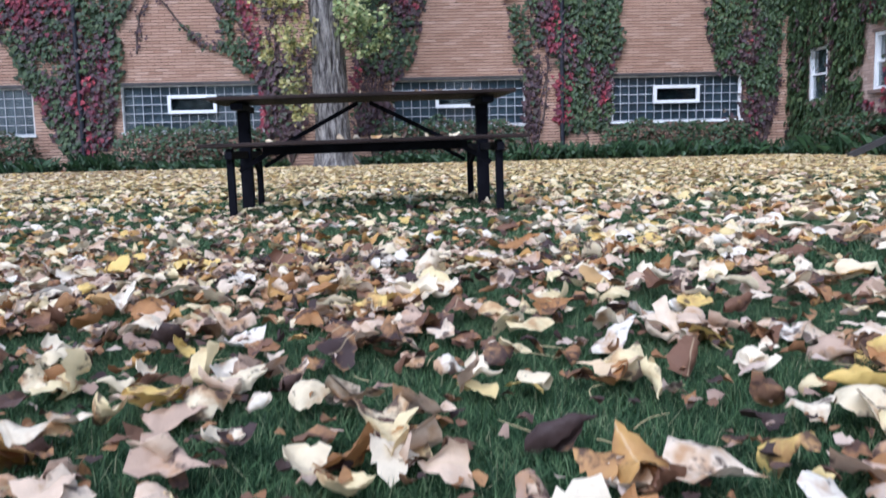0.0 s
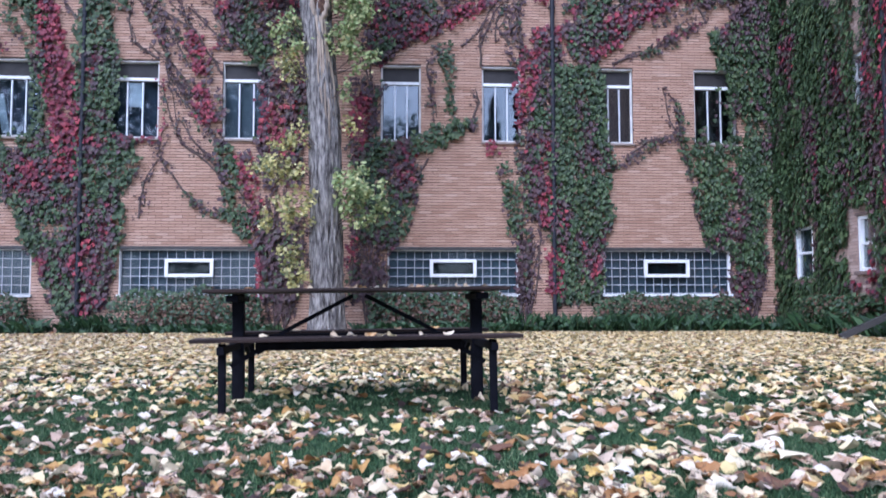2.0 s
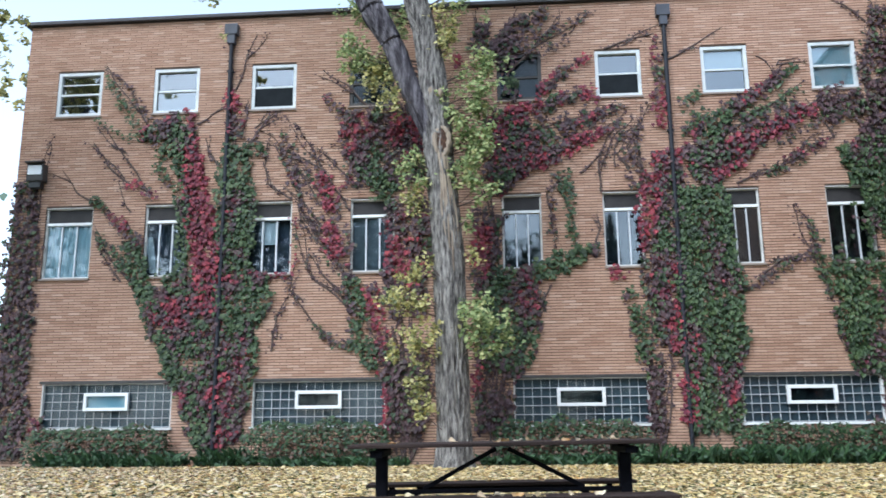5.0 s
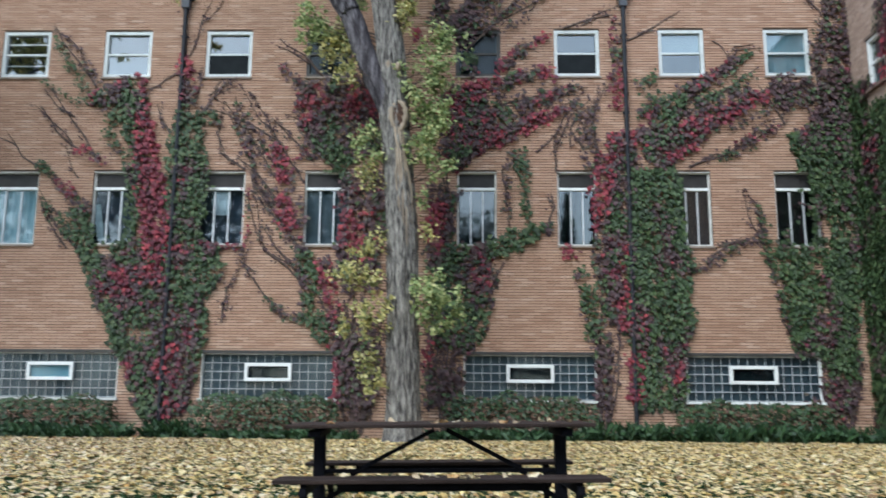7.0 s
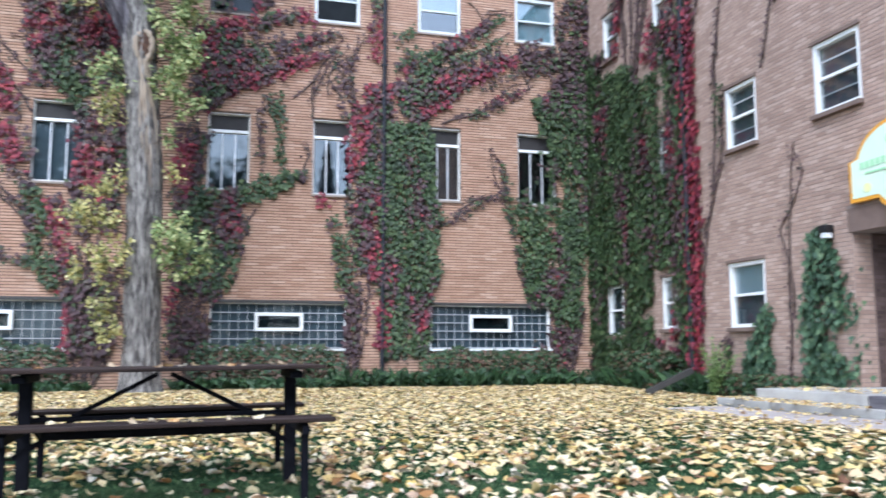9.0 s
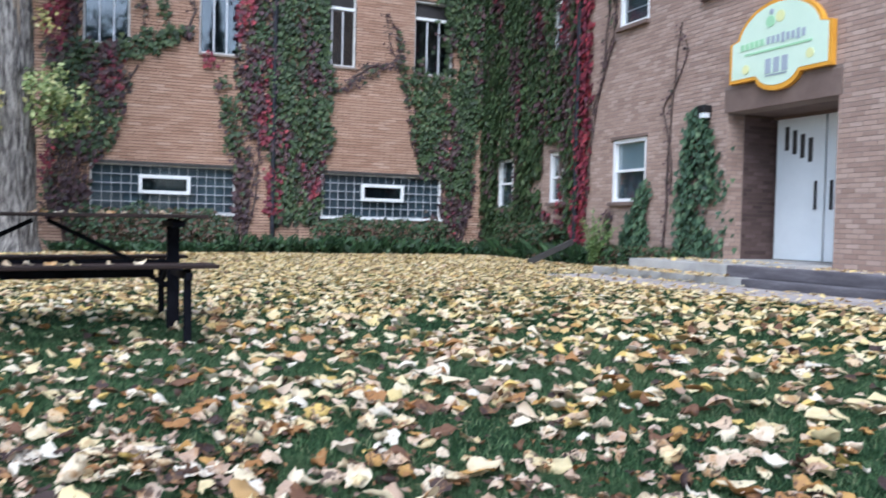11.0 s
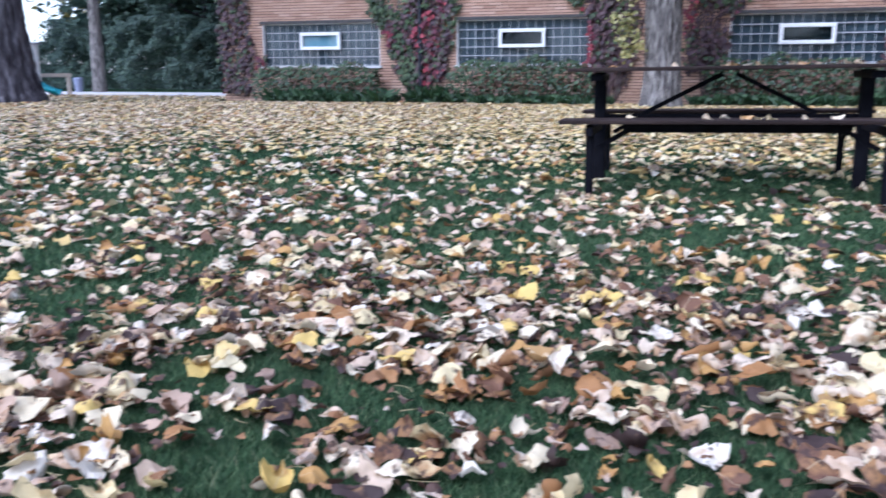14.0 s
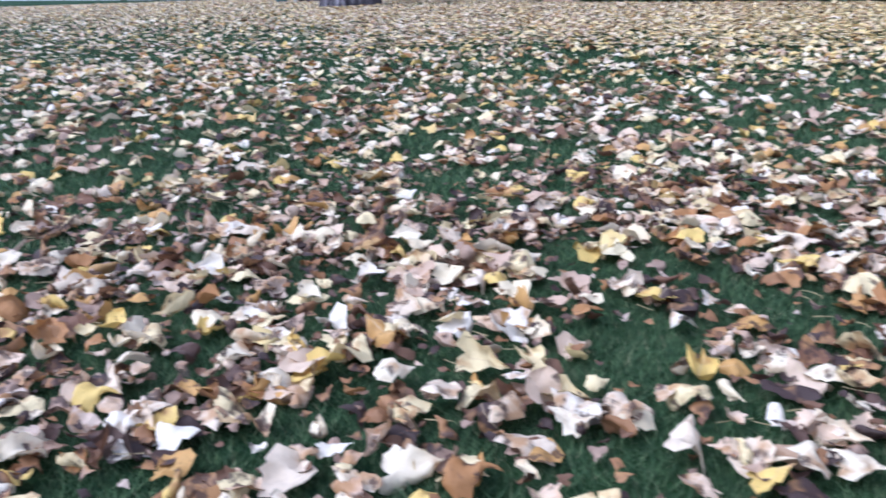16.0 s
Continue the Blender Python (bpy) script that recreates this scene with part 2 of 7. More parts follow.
def dead_leaf(name, stops, per_object=False, scale=1.0):
    """Dry leaves: each its own colour, with brown and maroon blotches, orange patches and a crinkled relief."""
    m = pieces(name, stops, 0.7, per_object=per_object, through_light=0.18, wander=0.22, scale=38.0 * scale, hard=True)
    b, hue = m.node_tree.nodes["Principled BSDF"], m.node_tree.nodes["Hue/Saturation/Value"]
    src = node(m, "ShaderNodeObjectInfo") if per_object else node(m, "ShaderNodeNewGeometry")
    white = m.node_tree.nodes.new("ShaderNodeTexWhiteNoise")
    white.noise_dimensions = "1D"
    wire(m, src, "Random" if per_object else "Random Per Island", white, "W")
    c = coords(m)
    shift = node(m, "ShaderNodeVectorMath")
    wire(m, c, 0, shift, 0)
    wire(m, white, "Color", shift, 1)
    last = hue
    for k, (size, lo, hi, colour) in enumerate(((17.0, 0.53, 0.68, (0.42, 0.22, 0.085)), (30.0, 0.585, 0.67, (0.055, 0.028, 0.022)))):
        n = node(m, "ShaderNodeTexNoise", Scale=size * scale, Detail=3.0, Roughness=0.6)
        wire(m, shift, 0, n, "Vector")
        add = node(m, "ShaderNodeMath")
        add.operation = "MULTIPLY_ADD"
        add.inputs[1].default_value = 0.20
        wire(m, white, "Value", add, 0)
        sub = node(m, "ShaderNodeMath")
        sub.operation = "SUBTRACT"
        wire(m, n, 0, sub, 0)
        sub.inputs[1].default_value = 0.10
        wire(m, sub, 0, add, 2)
        r = ramp(m, ((lo, (0, 0, 0)), (hi, (0.85, 0.85, 0.85))))
        wire(m, add, 0, r, 0)
        mix = m.node_tree.nodes.new("ShaderNodeMixRGB")
        mix.inputs[2].default_value = (*colour, 1)
        wire(m, r, 0, mix, 0)
        wire(m, last, 0, mix, 1)
        last = mix
    if per_object:
        # a pale midrib along each leaf
        split, away = node(m, "ShaderNodeSeparateXYZ"), node(m, "ShaderNodeMath")
        away.operation = "ABSOLUTE"
        wire(m, c, 0, split, 0)
        wire(m, split, 0, away, 0)
        r = ramp(m, ((0.010, (0.45, 0.45, 0.45)), (0.022, (0, 0, 0))))
        wire(m, away, 0, r, 0)
        mix = m.node_tree.nodes.new("ShaderNodeMixRGB")
        mix.inputs[2].default_value = (0.62, 0.47, 0.28, 1)
        wire(m, r, 0, mix, 0)
        wire(m, last, 0, mix, 1)
        last = mix
    wire(m, last, 0, b, "Base Color")
    wire(m, last, 0, m.node_tree.nodes["Translucent BSDF"], "Color")
    n3 = node(m, "ShaderNodeTexNoise", Scale=90.0 * scale, Detail=3.0)
    bp = node(m, "ShaderNodeBump", Strength=0.6, Distance=0.004)
    wire(m, c, 0, n3, "Vector")
    wire(m, n3, 0, bp, "Height")
    wire(m, bp, 0, b, "Normal")
    return m


M_litter = dead_leaf("fallen_leaf", LITTER)
# Brown low leaves; the dark tones also paint shade inside the drifts.
M_litter_dark = dead_leaf("dark_fallen_leaf", ((0.0, (0.048, 0.026, 0.020)), (0.22, (0.095, 0.050, 0.034)), (0.40, (0.17, 0.085, 0.045)), (0.58, (0.28, 0.135, 0.055)), (0.78, (0.36, 0.24, 0.17)), (0.9, (0.55, 0.42, 0.32))))
M_litter_one = dead_leaf("fallen_leaf_single", LITTER, True, 0.075)
M_litter_far = pieces("fallen_leaf_pale", LITTER_FAR, 0.8, through_light=0.2, wander=0.3, scale=12.0, hard=True)
M_stalk = material("leaf_stalk", (0.42, 0.33, 0.16), 0.7)
M_ivy = pieces("ivy_green", ((0.0, (0.022, 0.038, 0.017)), (0.4, (0.042, 0.070, 0.028)), (0.75, (0.060, 0.098, 0.036)), (1.0, (0.105, 0.138, 0.056))), 0.5, through_light=0.18, wander=0.36, scale=1.1)
M_ivy_dull = pieces("ivy_turning", ((0.0, (0.046, 0.028, 0.034)), (0.4, (0.078, 0.043, 0.050)), (0.75, (0.11, 0.057, 0.060)), (1.0, (0.080, 0.080, 0.055))), 0.55, through_light=0.15, wander=0.45, scale=1.1)
M_ivy_red = pieces("ivy_red", ((0.0, (0.105, 0.024, 0.042)), (0.4, (0.17, 0.030, 0.048)), (0.8, (0.26, 0.037, 0.054)), (1.0, (0.39, 0.060, 0.070))), 0.55, through_light=0.2, wander=0.36, scale=1.1)
for leaf_mat in (M_ivy, M_ivy_dull, M_ivy_red):
    leaf_mat.node_tree.nodes["Principled BSDF"].inputs["Specular IOR Level"].default_value = 0.35
M_ivy_fresh = pieces("ivy_fresh_green", ((0.0, (0.028, 0.055, 0.030)), (0.4, (0.050, 0.098, 0.052)), (0.8, (0.085, 0.150, 0.078)), (1.0, (0.14, 0.20, 0.10))), 0.55, through_light=0.2, wander=0.35, scale=1.4)
M_stem = mottled("vine_stem", ((0.1, (0.055, 0.035, 0.03)), (0.9, (0.13, 0.09, 0.075))), 5.0, 0.9)
M_hedge = pieces("shrub_leaf", ((0.0, (0.018, 0.036, 0.016)), (0.42, (0.038, 0.078, 0.030)), (0.7, (0.062, 0.115, 0.042)), (0.82, (0.090, 0.058, 0.036)), (1.0, (0.145, 0.065, 0.042))), 0.5, through_light=0.15, wander=0.35, scale=1.6)
M_lowplant = pieces("low_plant_leaf", ((0.0, (0.014, 0.036, 0.015)), (0.5, (0.030, 0.070, 0.026)), (1.0, (0.060, 0.115, 0.042))), 0.5, through_light=0.2, wander=0.3, scale=2.0)
M_fern = pieces("fern_leaf", ((0.0, (0.10, 0.17, 0.06)), (0.5, (0.20, 0.31, 0.10)), (1.0, (0.34, 0.42, 0.16))), 0.6, through_light=0.25)
M_sprout = pieces("yellowing_leaf", ((0.0, (0.09, 0.11, 0.04)), (0.35, (0.29, 0.29, 0.10)), (0.65, (0.46, 0.42, 0.155)), (0.85, (0.60, 0.52, 0.18)), (1.0, (0.70, 0.64, 0.35))), 0.55, through_light=0.38, wander=0.3, scale=1.5)
M_sprout_green = pieces("light_green_leaf", ((0.0, (0.10, 0.15, 0.055)), (0.5, (0.30, 0.37, 0.14)), (0.85, (0.47, 0.51, 0.23)), (1.0, (0.64, 0.58, 0.27))), 0.55, through_light=0.4, wander=0.3, scale=1.5)
# Greens lifted and blued: haze over the far trees is put into colour.
M_crown = pieces("far_tree_leaf", ((0.0, (0.030, 0.058, 0.046)), (0.5, (0.065, 0.112, 0.082)), (1.0, (0.120, 0.175, 0.115))), 0.6, through_light=0.2, wander=0.55, scale=0.6)
M_crown_yellow = pieces("far_tree_yellow_leaf", ((0.0, (0.10, 0.11, 0.03)), (0.5, (0.28, 0.24, 0.06)), (1.0, (0.45, 0.36, 0.10))), 0.6, through_light=0.2, wander=0.3, scale=0.25)
M_teal = mottled("teal_plastic", ((0.1, (0.02, 0.22, 0.26)), (0.9, (0.05, 0.36, 0.42))), 2.0, 0.4)
M_playbrown = mottled("brown_play_panel", ((0.1, (0.05, 0.03, 0.034)), (0.9, (0.10, 0.066, 0.07))), 2.0, 0.6)
M_playroof = mottled("grey_play_roof", ((0.1, (0.15, 0.15, 0.18)), (0.9, (0.26, 0.26, 0.30))), 2.0, 0.5)
M_playpost = mottled("tan_play_post", ((0.1, (0.50, 0.47, 0.48)), (0.9, (0.68, 0.64, 0.65))), 2.0, 0.6)
M_redplay = material("red_plastic", (0.40, 0.03, 0.03), 0.4)
M_railwood = mottled("pale_wood_rail", ((0.1, (0.46, 0.39, 0.32)), (0.9, (0.68, 0.60, 0.50))), 3.0, 0.8)
M_binblue = mottled("grey_blue_plastic", ((0.1, (0.16, 0.18, 0.26)), (0.9, (0.26, 0.28, 0.38))), 3.0, 0.5)
# Grey-blue for one lower blind and for sheets added to tone the panes.
M_greysheet = mottled("grey_blue_sheet", ((0.1, (0.13, 0.15, 0.175)), (0.9, (0.20, 0.225, 0.25))), 1.5, 0.8)
M_signface = mottled("pale_green_sign", ((0.1, (0.60, 0.74, 0.57)), (0.9, (0.70, 0.82, 0.66))), 1.2, 0.45)
M_signrim = mottled("orange_yellow_rim", ((0.1, (0.62, 0.27, 0.02)), (0.9, (0.78, 0.38, 0.04))), 2.0, 0.5)
M_signgreen = material("sign_green_ink", (0.38, 0.64, 0.38), 0.5)
M_signgrey = material("sign_grey_ink", (0.36, 0.40, 0.45), 0.5)
M_signyellow = material("sign_yellow_ink", (0.74, 0.74, 0.36), 0.5)
M_door = mottled("white_door_paint", ((0.1, (0.66, 0.69, 0.70)), (0.9, (0.78, 0.81, 0.82))), 1.5, 0.4, bump=0.1)
M_black = material("black_metal", (0.012, 0.012, 0.014), 0.4)
M_lampglass = material("frosted_lamp_glass", (0.72, 0.74, 0.75), 0.3)
M_screen = mottled("insect_screen", ((0.1, (0.010, 0.012, 0.014)), (0.9, (0.022, 0.025, 0.028))), 3.0, 0.8, spec=0.1)


# ---- building helpers ----
def part(name, bm, mat, parent=None, label="", smooth=False):
    me = bpy.data.meshes.new(name)
    bm.to_mesh(me)
    bm.free()
    me.materials.append(mat)
    if smooth:
        for p in me.polygons:
            p.use_smooth = True
    ob = new(name, me)
    if parent:
        ob.parent = parent
    if label:
        ob["label"] = label
    return ob


def mesh_np(name, v, f, mat, parent=None, smooth=False, label=""):
    """One mesh object from arrays of places and of faces with the same number of corners."""
    me = bpy.data.meshes.new(name)
    v, f = np.asarray(v, np.float32), np.asarray(f, np.int32)
    me.vertices.add(len(v))
    me.vertices.foreach_set("co", v.ravel())
    me.loops.add(f.size)
    me.loops.foreach_set("vertex_index", f.ravel())
    me.polygons.add(len(f))
    me.polygons.foreach_set("loop_start", np.arange(0, f.size, f.shape[1], dtype=np.int32))
    me.update(calc_edges=True)
    me.polygons.foreach_set("use_smooth", np.full(len(f), smooth))
    me.materials.append(mat)
    ob = new(name, me)
    if parent:
        ob.parent = parent
    if label:
        ob["label"] = label
    return ob


def box(bm, centre, size, bevel=0.0, turn=None):
    m = Matrix.Translation(centre) @ (turn.to_4x4() if turn else Matrix()) @ Matrix.Diagonal((*size, 1))
    g = bmesh.ops.create_cube(bm, size=1.0, matrix=m)
    if bevel:
        edges = list({e for v in g["verts"] for e in v.link_edges})
        bmesh.ops.bevel(bm, geom=edges, offset=bevel, segments=2, affect="EDGES", profile=0.6)
    return bm


def one_box(name, centre, size, mat, parent=None, bevel=0.0, label="", turn=None):
    return part(name, box(bmesh.new(), centre, size, bevel, turn), mat, parent, label)


def bar(bm, a, b, wide, thick, bevel=0.0):
    """A rectangular bar from a to b."""
    a, b = Vector(a), Vector(b)
    q = (b - a).to_track_quat("Z", "Y").to_matrix()
    return box(bm, (a + b) / 2, (wide, thick, (b - a).length), bevel, q)


def thing(name, at=(0, 0, 0), rz=0.0, label="", category="", group="", kind=""):
    ob = new(name)
    ob.empty_display_size = 0.1
    ob.matrix_basis = pose(*at, 0, 0, rz)
    return tagged(ob, label, category, group, kind)


def tube(points, radii, sides=6):
    """Places and quads of a tube along points."""
    p, r = np.asarray(points, float), np.asarray(radii, float)
    d = np.gradient(p, axis=0)
    d /= np.linalg.norm(d, axis=1, keepdims=True) + 1e-9
    ref = np.where(np.abs(d[:, 2:3]) > 0.9, np.array([[0.0, 1.0, 0.0]]), np.array([[0.0, 0.0, 1.0]]))
    s = np.cross(d, ref)
    s /= np.linalg.norm(s, axis=1, keepdims=True) + 1e-9
    u = np.cross(s, d)
    a = np.linspace(0, 2 * np.pi, sides, endpoint=False)
    v = p[:, None] + r[:, None, None] * (np.cos(a)[None, :, None] * s[:, None] + np.sin(a)[None, :, None] * u[:, None])
    n = len(p)
    i, j = np.meshgrid(np.arange(n - 1), np.arange(sides), indexing="ij")
    k = (j + 1) % sides
    f = np.stack([i * sides + j, i * sides + k, (i + 1) * sides + k, (i + 1) * sides + j], -1).reshape(-1, 4)
    return v.reshape(-1, 3), f


def joined(meshes):
    vs, fs, at = [], [], 0
    for v, f in meshes:
        vs.append(v)
        fs.append(f + at)
        at += len(v)
    return np.concatenate(vs), np.concatenate(fs)


def turns(rng, n, lean=0.5, spin=None, up=(0, 0, 1)):
    """n random turn matrices whose z axis leans about lean radians from up."""
    up = np.broadcast_to(np.asarray(up, float), (n, 3))
    z = up + np.tan(np.clip(np.abs(rng.normal(0, lean, (n, 1))), 0, 1.4)) * unit(rng.normal(0, 1, (n, 3)))
    z = unit(z)
    a = unit(rng.normal(0, 1, (n, 3))) if spin is None else np.broadcast_to(np.asarray(spin, float), (n, 3)) + rng.normal(0, 0.35, (n, 3))
    x = unit(np.cross(a, z))
    y = np.cross(z, x)
    return np.stack([x, y, z], -1)


def unit(v):
    return v / (np.linalg.norm(v, axis=-1, keepdims=True) + 1e-9)


def scattered(place, turn, size, shape):
    """Places and faces of copies of one shape."""
    v, f = shape
    out = np.einsum("nij,nkj->nki", turn, v[None] * np.asarray(size)[:, None, None]) + np.asarray(place)[:, None]
    n, k = len(place), len(v)
    return out.reshape(-1, 3), (f[None] + (np.arange(n) * k)[:, None, None]).reshape(-1, f.shape[1])


FOLDED = (np.array([[0, -0.5, 0], [0.42, -0.12, 0.12], [0, 0.5, -0.04], [-0.42, -0.12, 0.12], [0, -0.1, 0]], float),
          np.array([[0, 1, 4], [1, 2, 4], [2, 3, 4], [3, 0, 4]]))
DIAMOND = (np.array([[0, -0.5, 0.03], [0.42, -0.1, 0.1], [0, 0.5, -0.04], [-0.4, -0.06, 0.08]], float), np.array([[0, 1, 2], [0, 2, 3]]))
LOBED = (np.array([[0, -0.35, 0.0], [0.30, -0.48, 0.07], [0.46, -0.05, 0.05], [0.22, 0.18, 0.03], [0, 0.58, -0.06], [-0.22, 0.18, 0.03], [-0.46, -0.05, 0.05], [-0.30, -0.48, 0.07], [0, 0.0, -0.04]], float),
         np.array([[0, 1, 2, 8], [8, 2, 3, 4], [8, 4, 5, 6], [0, 8, 6, 7]]))


# ---- ground ----
def ease(v, lo, hi):
    q = np.clip((v - lo) / (hi - lo), 0, 1)
    return q * q * (3 - 2 * q)


def hollow(x, y):
    """The lawn sinks a little round the picnic table."""
    return -0.05 * ease(y, 1.8, 4.2) * (1 - ease(y, 6.4, 9.5)) * (1 - ease(np.abs(x), 2.5, 5.5))


def ground_sheet():
    far = [-1500, -900, -500, -250, -120, -60, -35, -22, -15, -11]
    x = np.array(far + list(np.arange(-8, 8.01, 0.4)) + [-q for q in far[::-1]])
    y = np.array(far + list(np.arange(-8, 12.01, 0.4)) + [15, 22, 35, 60, 120, 250, 500, 900, 1500])
    gx, gy = np.meshgrid(x, y, indexing="ij")
    v = np.stack([gx, gy, hollow(gx, gy)], -1).reshape(-1, 3)
    a, b = np.meshgrid(np.arange(len(x) - 1), np.arange(len(y) - 1), indexing="ij")
    w = len(y)
    f = np.stack([a * w + b, (a + 1) * w + b, (a + 1) * w + b + 1, a * w + b + 1], -1).reshape(-1, 4)
    return tagged(mesh_np("ground", v, f, M_soil, smooth=True), "dark green autumn lawn littered with fallen leaves", "lawn", kind="structure")


ground = ground_sheet()
one_box("road", (-41.0, 25.6, -0.045), (59.0, 5.0, 0.10), M_road, turn=Matrix.Rotation(radians(-4.4), 3, "Z"))
tagged(bpy.data.objects["road"], "pale paved lane beyond the lawn", "road", kind="structure")


def walkway():
    t = thing("walkway", label="worn pinkish concrete walk half covered with leaves", category="walkway", kind="structure")
    turn = Matrix.Rotation(radians(7.5), 3, "Z")
    for k in range(12):
        c = Vector((7.0, 10.4, 0)) + turn @ Vector((0, -0.76 - 1.53 * k, 0))
        one_box("slab", (c.x, c.y, -0.02 + 0.006 * (k % 2)), (1.2, 1.51, 0.08), M_walk, t, 0.008, turn=turn @ Matrix.Rotation(radians(0.2 * (k % 3 - 1)), 3, "X"))
    return t


walkway()

# ---- the ivy-clad building ----
WALL_Y, WING_X, TOP = 18.7, 9.55, 11.32
# openings of the main wall: left, right, bottom, top
BLOCKS = [(-11.21, -7.99), (-6.03, -2.88), (0.11, 3.19), (5.23, 8.33)]
BLOCK_Z = (0.88, 1.92)
TALL = [(-11.54, -10.3), (-8.95, -7.88), (-6.35, -5.22), (-3.76, -2.67), (-0.06, 0.89), (2.35, 3.29), (5.12, 6.02), (7.54, 8.59)]
TALL_Z = (4.50, 6.32)
SASH = [(-11.54, -10.33), (-8.95, -7.75), (-6.37, -5.21), (-3.83, -2.7), (-0.11, 1.0), (2.33, 3.45), (4.91, 6.03), (7.5, 8.61)]
SASH_Z = (8.76, 9.98)
WEST = -12.4
OPEN_MAIN = [(a, b, *BLOCK_Z) for a, b in BLOCKS] + [(a, b, *TALL_Z) for a, b in TALL] + [(a, b, *SASH_Z) for a, b in SASH]
# openings of the wing, along y
WING_SASH = [(11.80, 12.87, 1.25, 2.46), (11.83, 12.76, 4.59, 5.80), (9.32, 10.34, 4.61, 5.80), (14.70, 15.30, 1.28, 2.40), (17.06, 17.85, 1.18, 2.40), (14.65, 15.33, 4.58, 5.70),
             (17.0, 17.80, 8.03, 9.25), (14.5, 15.35, 7.98, 9.2), (11.83, 12.80, 7.98, 9.2), (9.32, 10.34, 7.98, 9.2)]
PORCH = (7.56, 9.70, 0.0, 2.63)
OPEN_WING = WING_SASH + [PORCH]


def wall_cells(u0, u1, z0, z1, holes):
    """Rectangles that fill a wall but for its openings."""
    zs = sorted({z0, z1, *[z for h in holes for z in h[2:]]})
    for a, b in zip(zs, zs[1:]):
        cuts = sorted((h[0], h[1]) for h in holes if h[2] < (a + b) / 2 < h[3])
        u = u0
        for l, r in cuts:
            if l > u:
                yield u, l, a, b
            u = max(u, r)
        if u < u1:
            yield u, u1, a, b


def brick_rows(u0, u1, z0, z1, holes, course, length, joint, head=0.005):
    """Left, right, bottom and top of each brick, cut at the openings."""
    rng = np.random.default_rng(7)
    rows = int((z1 - z0) / course)
    for k in range(rows):
        lo, hi = z0 + k * course + joint / 2, z0 + (k + 1) * course - joint / 2
        cuts = sorted((h[0], h[1]) for h in holes if h[2] < hi - 0.01 and h[3] > lo + 0.01)
        u = u0 - length * (0.5 * (k % 2) + 0.12 * rng.random())
        while u < u1:
            l, r = max(u + head / 2, u0), min(u + length - head / 2, u1)
            u += length
            spans = [(l, r)]
            for a, b in cuts:
                spans = [s for x, y in spans for s in ((x, min(y, a)), (max(x, b), y)) if s[1] - s[0] > 0.02]
            for x, y in spans:
                yield x, y, lo, hi


def brick_mesh(name, rows, place, mat, parent, stand=0.014):
    """All bricks of a wall as shallow bevelled blocks. place(u, out, z) gives the world place."""
    rows = np.array(list(rows))
    rng = np.random.default_rng(3)
    n = len(rows)
    proud = stand + 0.35 * stand * rng.random(n)
    l, r, b, t = rows.T
    e = 0.003
    us = np.stack([l, r, r, l, l + e, r - e, r - e, l + e], 1)
    zs = np.stack([b, b, t, t, b + e, b + e, t - e, t - e], 1)
    out = np.stack([0 * l] * 4 + [proud] * 4, 1)
    v = place(us.ravel(), out.ravel(), zs.ravel())
    f = np.array([[4, 5, 6, 7], [0, 1, 5, 4], [1, 2, 6, 5], [2, 3, 7, 6], [3, 0, 4, 7]])
    f = (f[None] + (np.arange(n) * 8)[:, None, None]).reshape(-1, 4)
    return tagged(mesh_np(name, v, f, mat, parent), kind="stuff")


def single_bricks(near, long, high, stand, mat, wall, at, turn=0.0):
    """Bricks of one size as parts of a wall, on one mesh."""
    h, w, e = high / 2, long / 2, 0.003
    v = [(-w, 0, -h), (w, 0, -h), (w, 0, h), (-w, 0, h), (-w + e, -stand, -h + e), (w - e, -stand, -h + e), (w - e, -stand, h - e), (-w + e, -stand, h - e)]
    one = mesh_np("brick", v, [[4, 5, 6, 7], [0, 1, 5, 4], [1, 2, 6, 5], [2, 3, 7, 6], [3, 0, 4, 7]], mat, wall)
    for k, (a, b, lo, hi) in enumerate(near):
        ob = one if k == 0 else one.copy()
        if k:
            scene.collection.objects.link(ob)
        ob.matrix_basis = pose(*at((a + b) / 2, (lo + hi) / 2), 0, 0, turn)


def main_wall():
    bm = bmesh.new()
    for a, b, lo, hi in wall_cells(WEST, WING_X + 0.4, -0.3, TOP, OPEN_MAIN):
        box(bm, ((a + b) / 2, WALL_Y + 0.175, (lo + hi) / 2), (b - a, 0.35, hi - lo))
    wall = tagged(part("wall_north", bm, M_mortar), "tan roman-brick facade of three storeys with climbing ivy", "wall", kind="structure")
    course, length, joint = 0.0677, 0.305, 0.015
    rows = list(brick_rows(WEST, WING_X, 0.0, TOP, OPEN_MAIN, course, length, joint))
    near = [r for r in rows if r[1] - r[0] > 0.29 and 0.1 < r[0] < 3.0 and 1.95 < r[2] < 4.45][:300]
    keep = set(near)
    brick_mesh("brickwork", (r for r in rows if r not in keep), lambda u, o, z: np.stack([u, WALL_Y - o, z], 1), M_brick, wall)
    single_bricks(near, length - 0.005, course - joint, 0.016, M_brick_one, wall, lambda u, z: (u, WALL_Y, z))
    return wall


